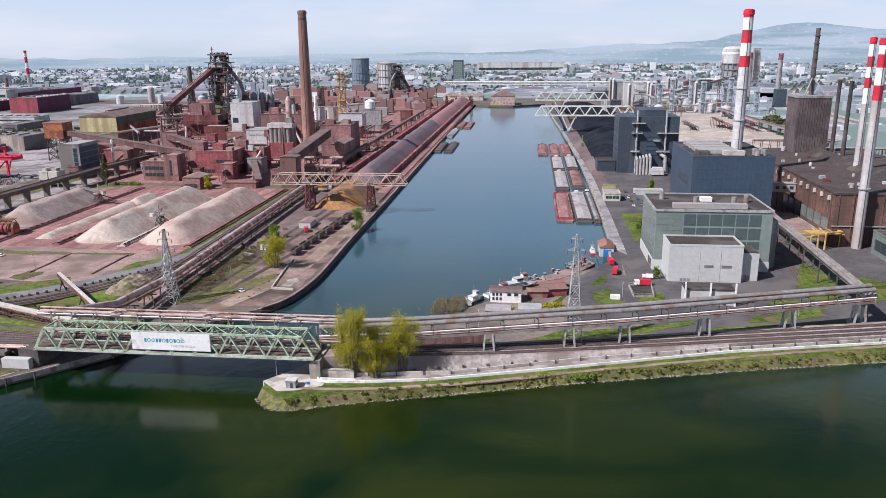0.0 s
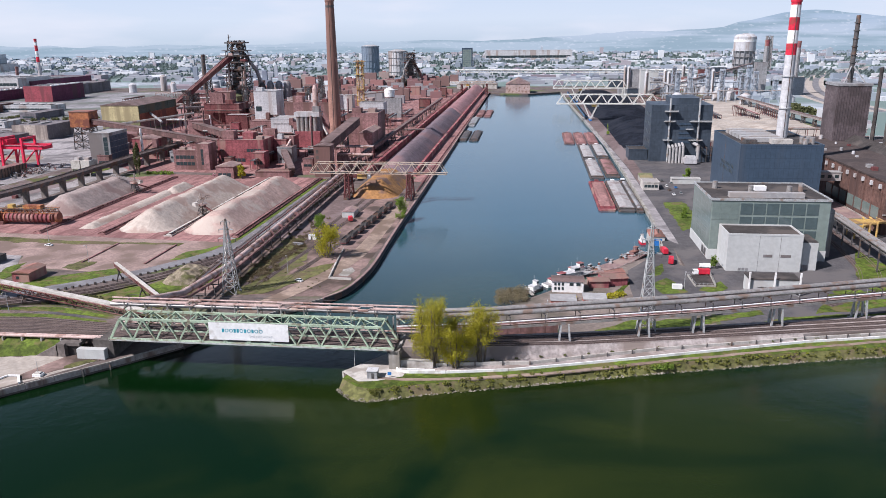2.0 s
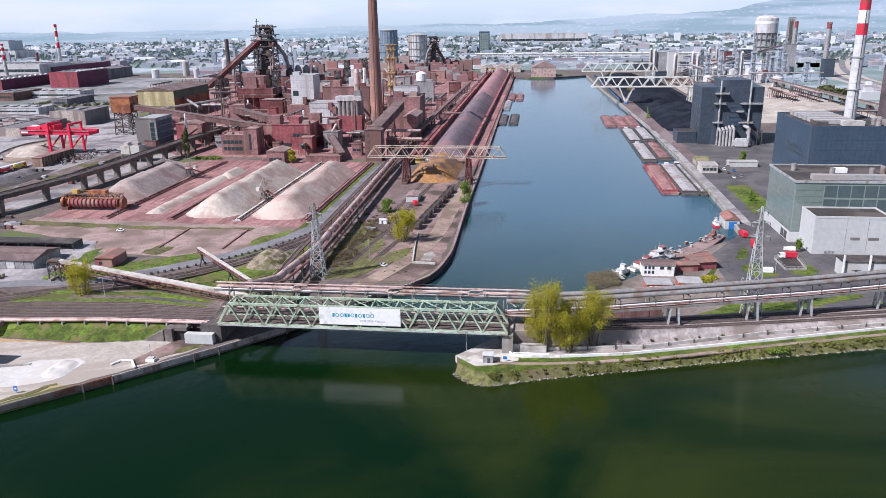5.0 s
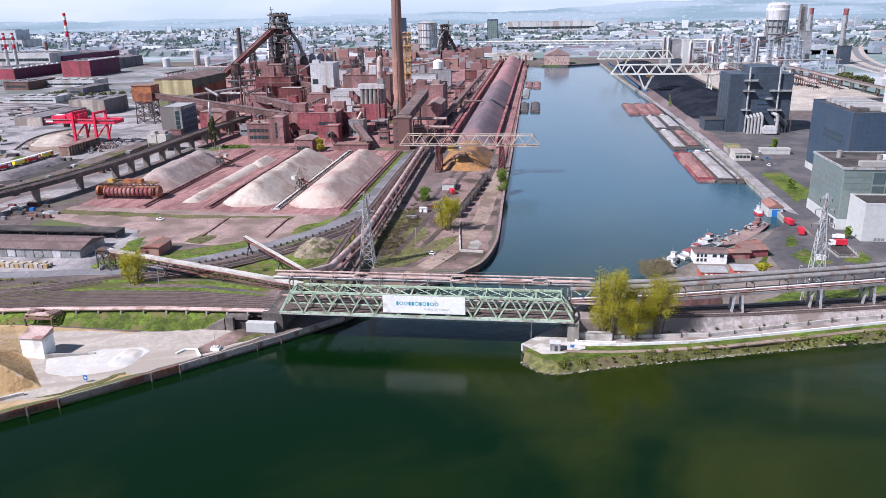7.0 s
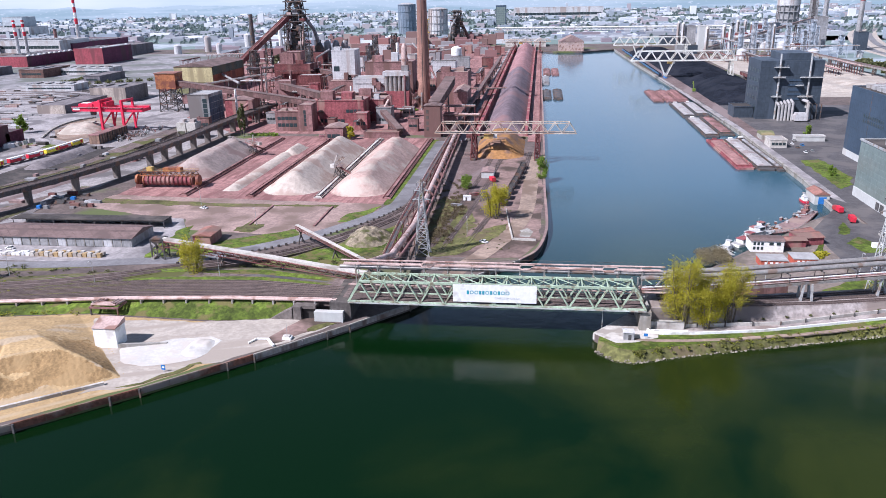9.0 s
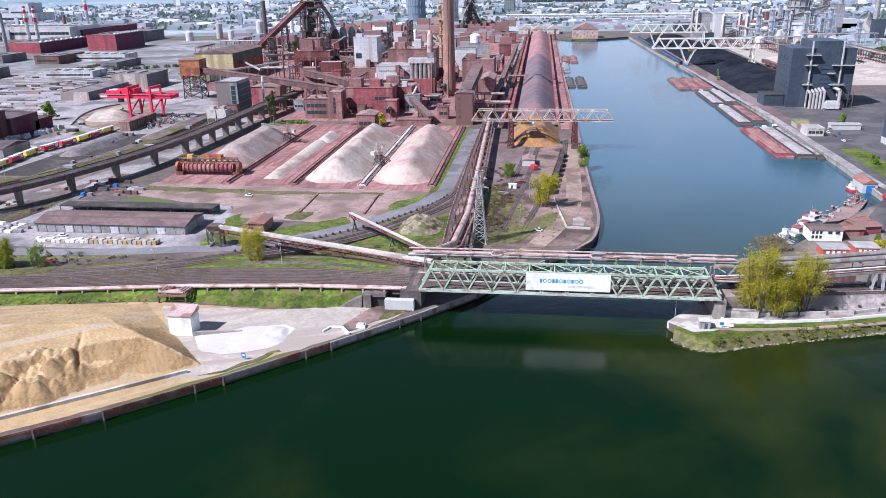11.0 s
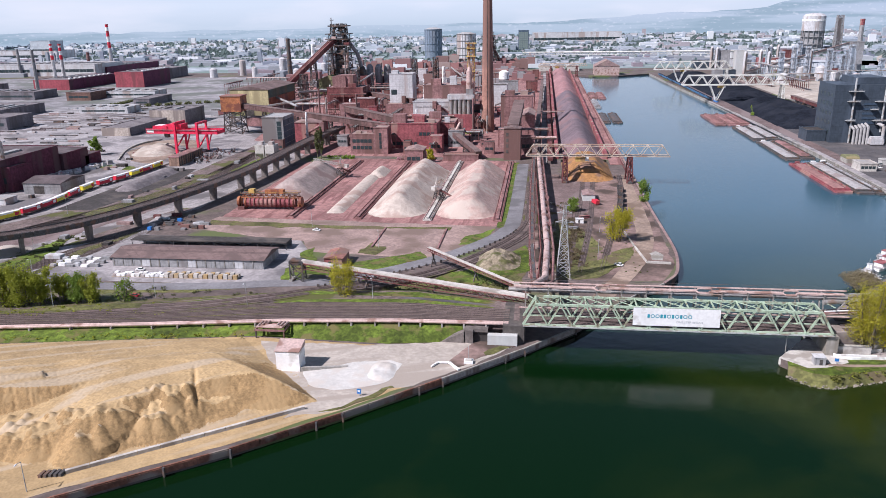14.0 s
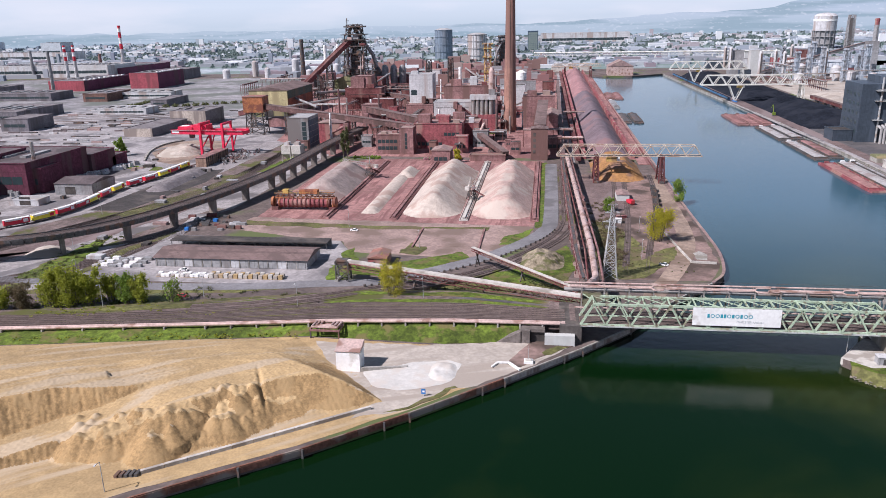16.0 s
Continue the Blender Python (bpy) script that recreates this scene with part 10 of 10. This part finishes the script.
for i in range(8):
    x, y = rf.uniform(140, 360), rf.uniform(1420, 1700)
    tk = thing("process_column", (x, y, G), "slim grey process column of the coke works", "column", "coke works columns")
    part("shell", Geo().lathe(0, 0, [(3.5, 0), (3.5, 44), (1.4, 48)], 12), "grey_clad", tk)
    part("ladder_cage", Geo().box(-0.8, -4.4, 0, 0.8, -3.4, 44), "steel_dark", tk)
building("red_coke_block", 245, 1596, 290, 1618, 30, "brick_red", "roof_pale", "red and white block of the coke works", "building", wins=(W("S", 12, 43, 4, 22, 6, 2, "white_paint"),))
rg = random.Random(91)
for i in range(16):
    x, y, hh = rg.uniform(205, 430), rg.uniform(1320, 1640), rg.uniform(26, 60)
    t = thing("lattice_tower", (x, y, G), "pale steel process tower of the coke works", "tower", "coke works towers")
    part("frame", lattice(Geo(), (-4, 4), (-4, 4), 0, (-3.4, 3.4), (-3.4, 3.4), hh, 6, 0.7), "coke_steel", t)
    part("vessel", Geo().lathe(0, 0, [(2.4, 1), (2.4, hh * 0.9), (1, hh)], 12), rg.choice(("coke_steel", "grey_clad", "mid_grey")), t)
    for k in (0.35, 0.65, 0.95):
        part("platform", Geo().box(-4.6, -4.6, hh * k, 4.6, 4.6, hh * k + 0.6), "coke_steel", t)
for i in range(12):
    x, y, r = rg.uniform(205, 420), rg.uniform(1300, 1560), rg.uniform(5, 10)
    t = thing("storage_tank", (x, y, G), "pale cylindrical tank of the coke works", "tank", "coke works tanks")
    part("shell", Geo().lathe(0, 0, [(r, 0), (r, r * 1.7), (r * 0.3, r * 2.1)], 20), "grey_clad", t)
    part("stair", Geo().beam((-r * 0.7, -r * 0.75, 0), (r * 0.7, -r * 0.75, r * 1.6), 0.8, 0.4), "steel_dark", t)
for i in range(12):
    x, y, z, l = rg.uniform(190, 330), rg.uniform(1310, 1640), rg.uniform(9, 26), rg.uniform(50, 120)
    t = thing("pipe_rack", (x, y, G), "pale pipe rack of the coke works", "pipe rack", "coke works pipe racks", rg.choice((0, 0, 20, 90)))
    for k in range(3):
        part("pipe", Geo().tube((0, k * 2.4, z + 1), (l, k * 2.4, z + 1), 0.9, 0.9, 8), rg.choice(("coke_steel", "grey_clad", "pipe_grey")), t)
    for k in range(int(l / 14) + 1):
        part("portal", Geo().beam((k * 14 + 1, -0.6, 0), (k * 14 + 1, -0.6, z), 0.6).beam((k * 14 + 1, 5.4, 0), (k * 14 + 1, 5.4, z), 0.6).beam((k * 14 + 1, -1, z), (k * 14 + 1, 6, z), 0.6), "coke_steel", t)
bwg = thing("hopper_wagon", (47.6, 1066, G + 0.5), "blue hopper wagon standing on the coal quay", "wagon", "blue wagons on the coal quay", 0.6)
part("hopper", Geo().add([(-1.5, 0.5, 1.3), (1.5, 0.5, 1.3), (1.5, 12, 1.3), (-1.5, 12, 1.3), (-1.7, 0, 4), (1.7, 0, 4), (1.7, 12.5, 4), (-1.7, 12.5, 4)], [(3, 2, 1, 0), (4, 5, 6, 7), (0, 1, 5, 4), (1, 2, 6, 5), (2, 3, 7, 6), (3, 0, 4, 7)]), "wagon_blue", bwg)
part("load", Geo().heap(-1.5, 0.3, 1.5, 12.2, 3.95, 0.6, 0.5, 0.15, 1.0, 3), "coal", bwg)
for y in (2.4, 10):
    part("bogie", Geo().box(-1.1, y - 1.2, 0, 1.1, y + 1.2, 1.3), "steel_dark", bwg)
for i in range(1, 34):
    copy_thing(bwg, pose(47.6 - 0.0125 * 13.2 * i, 1066 + 13.2 * i, G + 0.5, 0, 0, 0.7))
building("white_cylinder_house", 176, 1490, 194, 1510, 50, "white_render", "roof_pale", "white tower block at the coal yard's end", "tower")
for i in range(26):
    x, y = rf.uniform(-460, -195), rf.uniform(930, 1560)
    if -345 < x < -185 and y < 960:
        continue
    building("works_block", x, y, x + rf.uniform(10, 34), y + rf.uniform(10, 28), rf.uniform(12, 32), rf.choice(("brick_brown", "brick_red", "mid_grey", "dark_red", "grey_clad")), rf.choice(("roof_brown", "roof_dark", "roof_pale")), "dusty works block between furnace and ore bed", "building", "works blocks",
             wins=(W("S", 1, 9, 3, 5, 3, 1),))
for i in range(16):
    a = (rf.uniform(-560, -220), rf.uniform(820, 1500), rf.uniform(14, 26))
    b = (a[0] + rf.uniform(-90, 90), a[1] + rf.uniform(-60, 90), a[2] + rf.uniform(-3, 14))
    t = thing("pipe_run", (a[0], a[1], G), "elevated grey pipe run on posts", "pipe", "pipe runs in the works")
    o = Vector((a[0], a[1], G))
    part("pipe", Geo().tube(Vector(a) - o, Vector(b) - o, 1.5, 1.5, 8), rf.choice(("pipe_grey", "pipe_pink", "mid_grey")), t)
    for k in (0.1, 0.5, 0.9):
        c = (Vector(a) - o).lerp(Vector(b) - o, k)
        part("post", Geo().beam((c.x, c.y, 0), c, 0.9), "steel_dark", t)
bs = random.Random(31)
bushes("bank_brush", [(bs.gauss(-166, 3.5) + (y - 350) * 0.06, y, G, bs.uniform(0.9, 2.6)) for y in [bs.uniform(340, 425) for _ in range(130)]], "twigs", "dry brown brush on the harbour bank", 32, 0.3, 60)
bushes("bank_weeds", [(bs.uniform(-172, -128), bs.uniform(330, 400), G, bs.uniform(0.3, 0.8)) for _ in range(50)], "leaf_dark", "low green weeds on the harbour bank", 33, 0.25, 36)
bushes("slope_tufts", [(x, bs.uniform(0.15, 0.95) * 9 + 226 + (x + 404) * 0.118, 5.1, bs.uniform(0.3, 0.8)) for x in [bs.uniform(-404, -290) for _ in range(130)]], "leaf_spring", "tufts of long grass on the slope", 34, 0.2, 24)
bushes("track_weeds", [(x, 250 + (x + 410) * 0.14 + bs.uniform(-6, 16) * (0.4 + (x + 410) / 200), 6.5, bs.uniform(0.3, 0.9)) for x in [bs.uniform(-410, -250) for _ in range(160)]], "leaf_spring", "weeds growing between the rails", 35, 0.22, 26)
bushes("road_hedge", [(bs.uniform(-440, -345), bs.uniform(262, 276), 4.4, bs.uniform(0.6, 2.0)) for _ in range(120)], "leaf_dark", "undergrowth below the row of trees", 36, 0.35, 50)
bushes("cutting_brush", [(bs.uniform(-455, -436), bs.uniform(298, 372), G, bs.uniform(0.5, 1.8)) for _ in range(70)], "leaf_dark", "dark green brush beside the viaduct", 37, 0.35, 50)
# ground and tracks east of the glass hall
for poly in ([(134, 340), (148, 352), (156, 392), (150, 420), (140, 392), (130, 360)], [(160, 350), (176, 360), (180, 384), (168, 392)], [(112, 330), (128, 336), (126, 352), (112, 348)]):
    sheet("side_lawn", poly, G + 0.15, "grass", "spring grass beside the hall tracks", "grass")
yard_track([(96, 330), (122, 348), (136, 376), (142, 410), (146, 470), (148, 560)], "curved track beside the glass hall")
yard_track([(104, 328), (130, 346), (145, 376), (151, 410), (154, 470)], "curved track beside the glass hall")
bushes("verge_weeds", [(a[0] + (b[0] - a[0]) * k, a[1] + (b[1] - a[1]) * k + bs.uniform(1.6, 4.4), bs.uniform(3.2, 4.4), bs.uniform(0.3, 0.9)) for a, b in zip(WATERLINE[2:8], WATERLINE[3:8]) for k in [bs.random() for _ in range(int(math.dist(a, b) / 1.1))]], "leaf_spring", "yellow-green weeds on the river bank", 41, 0.2, 22)
bushes("wall_shrubs", [(x, 249 + (x + 66) * 0.262, 4.9, bs.uniform(0.6, 1.1)) for x in range(-50, 140, 9)], "leaf_dark", "dark shrubs along the track wall", 42, 0.25, 60)


# ---- the far city, woods and hills ----
HWY = smooth_line([(470, 1180), (478, 1340), (500, 1500), (570, 1750), (690, 2070), (850, 2344), (1100, 2650)], 6)


def town(name, x0, x1, y0, y1, n, hmin, hmax, material, label, seed, wmin=12, wmax=60):
    rnd = random.Random(seed)
    g = Geo()
    for i in range(n):
        y = y0 + (y1 - y0) * rnd.random() ** 0.9
        x = x0 + (x1 - x0) * rnd.random()
        w, d, h = rnd.uniform(wmin, wmax), rnd.uniform(wmin, wmax) * 0.6, rnd.uniform(hmin, hmax) * rnd.choice((0.6, 0.8, 1, 1))
        if min(math.dist((x, y), q[:2]) for q in HWY) < 40 + w / 2 or (-1320 < x < -900 and 1270 < y < 1950):
            continue
        g.box(x - w / 2, y - d / 2, 4, x + w / 2, y + d / 2, 4 + h)
        if rnd.random() < 0.35:
            g.box(x - w / 5, y - d / 5, 4 + h, x + w / 5, y + d / 5, 4 + h + rnd.uniform(2, 5))
    return solo(name, g, material, label, "buildings", kind="stuff")


def mixed(name, cols):
    """Many small buildings, each of one of these colours."""
    m = bpy.data.materials.new(name)
    m.use_nodes = True
    n, l = m.node_tree.nodes, m.node_tree.links
    c = n.new("ShaderNodeValToRGB")
    c.color_ramp.interpolation = "CONSTANT"
    for k, col in enumerate(cols):
        e = c.color_ramp.elements[k] if k < 2 else c.color_ramp.elements.new(k / len(cols))
        e.position, e.color = k / len(cols), (*col, 1)
    l.new(n.new("ShaderNodeNewGeometry").outputs["Random Per Island"], c.inputs[0])
    l.new(c.outputs[0], n["Principled BSDF"].inputs["Base Color"])
    n["Principled BSDF"].inputs["Roughness"].default_value = 0.85
    return m


# city and works walls carry painted distance haze, pale blue-grey
M["far_city"] = mixed("hazed_city_walls", ((0.40, 0.44, 0.49), (0.28, 0.32, 0.37), (0.55, 0.57, 0.60), (0.24, 0.28, 0.33), (0.46, 0.46, 0.47), (0.30, 0.34, 0.38), (0.62, 0.64, 0.66), (0.34, 0.31, 0.33)))
M["far_works"] = mixed("hazed_works_walls", ((0.22, 0.25, 0.30), (0.30, 0.32, 0.36), (0.25, 0.27, 0.30), (0.18, 0.20, 0.25), (0.24, 0.20, 0.23), (0.38, 0.40, 0.43), (0.27, 0.28, 0.31)))
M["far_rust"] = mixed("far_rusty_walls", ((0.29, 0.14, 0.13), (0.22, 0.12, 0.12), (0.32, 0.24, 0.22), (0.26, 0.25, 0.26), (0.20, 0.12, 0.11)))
# tree green lightened towards blue, haze painted into the leaf colour
M["far_wood"] = leaf_mat("hazed_woods", (0.19, 0.245, 0.235))
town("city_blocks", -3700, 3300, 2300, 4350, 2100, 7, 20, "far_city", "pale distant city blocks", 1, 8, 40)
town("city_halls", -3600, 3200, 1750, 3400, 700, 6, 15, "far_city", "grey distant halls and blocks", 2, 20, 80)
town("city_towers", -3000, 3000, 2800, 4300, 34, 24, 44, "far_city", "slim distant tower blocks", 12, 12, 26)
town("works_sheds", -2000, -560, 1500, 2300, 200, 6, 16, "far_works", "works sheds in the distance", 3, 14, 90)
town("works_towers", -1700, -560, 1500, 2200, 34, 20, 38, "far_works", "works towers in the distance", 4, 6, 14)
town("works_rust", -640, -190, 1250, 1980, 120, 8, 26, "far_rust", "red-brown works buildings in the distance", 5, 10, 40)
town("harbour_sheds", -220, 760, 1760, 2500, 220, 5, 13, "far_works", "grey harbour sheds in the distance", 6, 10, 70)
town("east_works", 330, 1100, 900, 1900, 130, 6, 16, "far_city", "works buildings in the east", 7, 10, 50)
sheet("motorway_verge", strip(HWY, 62), G + 0.13, "lime", "pale embankment of the curving motorway", "ground")
for off, w in ((-14, 13), (14, 13)):
    side = strip(HWY, abs(off) * 2)
    k = len(HWY)
    sheet("motorway", strip(side[:k] if off < 0 else side[k:][::-1], w), G + 0.3, "road", "grey motorway carriageway curving into the distance", "road")
rnd = random.Random(9)
wood = Geo()
for i in range(30000):
    y = 1900 + 2700 * rnd.random()
    x = rnd.uniform(-3800, 3600) 
    if noise.noise((x * 0.0018, y * 0.0045, 1.7)) < 0.02 and rnd.random() < 0.86:
        continue
    s, h = rnd.uniform(4, 9), rnd.uniform(6, 13)
    wood.add([(x - s, y, 4), (x - s * 0.6, y + 1, 4 + h * 0.8), (x, y - 1, 4 + h), (x + s * 0.7, y + 1, 4 + h * 0.75), (x + s, y, 4), (x, y + s, 4 + h * 0.7)], [(0, 1, 2, 5), (2, 3, 4, 5), (0, 4, 3, 2), (0, 2, 1)])
solo("hazed_woods", wood, "far_wood", "hazy belts of trees across the plain", "trees", kind="stuff")

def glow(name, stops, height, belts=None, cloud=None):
    """A glowing distance: haze painted in by height, belts and clouds by noise."""
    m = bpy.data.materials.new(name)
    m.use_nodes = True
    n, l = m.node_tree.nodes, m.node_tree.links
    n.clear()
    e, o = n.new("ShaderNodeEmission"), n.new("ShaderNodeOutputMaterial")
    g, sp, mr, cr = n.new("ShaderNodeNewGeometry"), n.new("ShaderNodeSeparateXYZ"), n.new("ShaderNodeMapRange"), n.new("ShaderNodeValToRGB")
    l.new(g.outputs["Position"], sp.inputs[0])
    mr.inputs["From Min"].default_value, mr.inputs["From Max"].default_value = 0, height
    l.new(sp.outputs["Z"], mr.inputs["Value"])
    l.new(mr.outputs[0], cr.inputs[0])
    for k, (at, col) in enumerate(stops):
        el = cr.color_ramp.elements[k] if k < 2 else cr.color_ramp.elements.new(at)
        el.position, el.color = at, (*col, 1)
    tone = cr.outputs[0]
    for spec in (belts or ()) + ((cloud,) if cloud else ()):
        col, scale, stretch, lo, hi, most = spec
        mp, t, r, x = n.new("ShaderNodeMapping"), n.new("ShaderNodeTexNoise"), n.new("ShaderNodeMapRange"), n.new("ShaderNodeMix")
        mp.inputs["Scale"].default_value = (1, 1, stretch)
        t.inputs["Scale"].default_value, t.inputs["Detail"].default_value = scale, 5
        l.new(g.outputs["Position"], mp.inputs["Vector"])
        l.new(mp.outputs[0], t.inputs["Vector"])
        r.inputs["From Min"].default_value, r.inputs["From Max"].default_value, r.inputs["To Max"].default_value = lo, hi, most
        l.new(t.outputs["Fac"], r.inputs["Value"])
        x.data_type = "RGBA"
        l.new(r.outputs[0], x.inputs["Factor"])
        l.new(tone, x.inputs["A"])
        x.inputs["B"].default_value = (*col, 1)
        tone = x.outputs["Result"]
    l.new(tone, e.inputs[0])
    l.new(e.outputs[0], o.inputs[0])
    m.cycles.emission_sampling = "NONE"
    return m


# hills glow by themselves, with distance haze painted into their colours
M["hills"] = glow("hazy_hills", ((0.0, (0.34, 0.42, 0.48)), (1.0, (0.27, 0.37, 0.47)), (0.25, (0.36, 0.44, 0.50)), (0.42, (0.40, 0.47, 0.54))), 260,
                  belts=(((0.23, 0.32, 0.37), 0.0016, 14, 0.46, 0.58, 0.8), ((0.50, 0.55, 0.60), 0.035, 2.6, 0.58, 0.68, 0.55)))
M["haze"] = glow("hazy_sky_rim", ((0.0, (0.42, 0.50, 0.56)), (1.0, (0.22, 0.36, 0.55)), (0.03, (0.41, 0.49, 0.54)), (0.064, (0.47, 0.54, 0.59)), (0.10, (0.51, 0.58, 0.63)), (0.35, (0.40, 0.51, 0.65))), 2000,
                 cloud=((0.59, 0.62, 0.65), 0.0011, 5, 0.45, 0.68, 0.8))
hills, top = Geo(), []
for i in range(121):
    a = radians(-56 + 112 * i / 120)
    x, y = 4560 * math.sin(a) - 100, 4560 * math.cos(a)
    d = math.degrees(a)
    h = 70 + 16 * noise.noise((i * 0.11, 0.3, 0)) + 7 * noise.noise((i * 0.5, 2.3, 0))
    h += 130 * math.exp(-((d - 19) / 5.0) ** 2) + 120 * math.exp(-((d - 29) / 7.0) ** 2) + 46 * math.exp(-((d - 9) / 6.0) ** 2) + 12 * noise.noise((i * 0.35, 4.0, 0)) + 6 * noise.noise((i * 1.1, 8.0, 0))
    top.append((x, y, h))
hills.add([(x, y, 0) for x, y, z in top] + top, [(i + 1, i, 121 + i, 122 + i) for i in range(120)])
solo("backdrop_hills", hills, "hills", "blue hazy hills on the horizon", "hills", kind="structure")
# glowing sky wall; its unseen upper part brightens the water's reflections
rim = Geo()
N_ = 96
rim.add([(4740 * math.cos(2 * math.pi * i / N_) - 100, 4740 * math.sin(2 * math.pi * i / N_), z) for z in (-20, 2000) for i in range(N_)], [((i + 1) % N_, i, N_ + i, N_ + (i + 1) % N_) for i in range(N_)])
solo("backdrop", rim, "haze", "pale hazy rim of the sky", "sky", kind="structure")
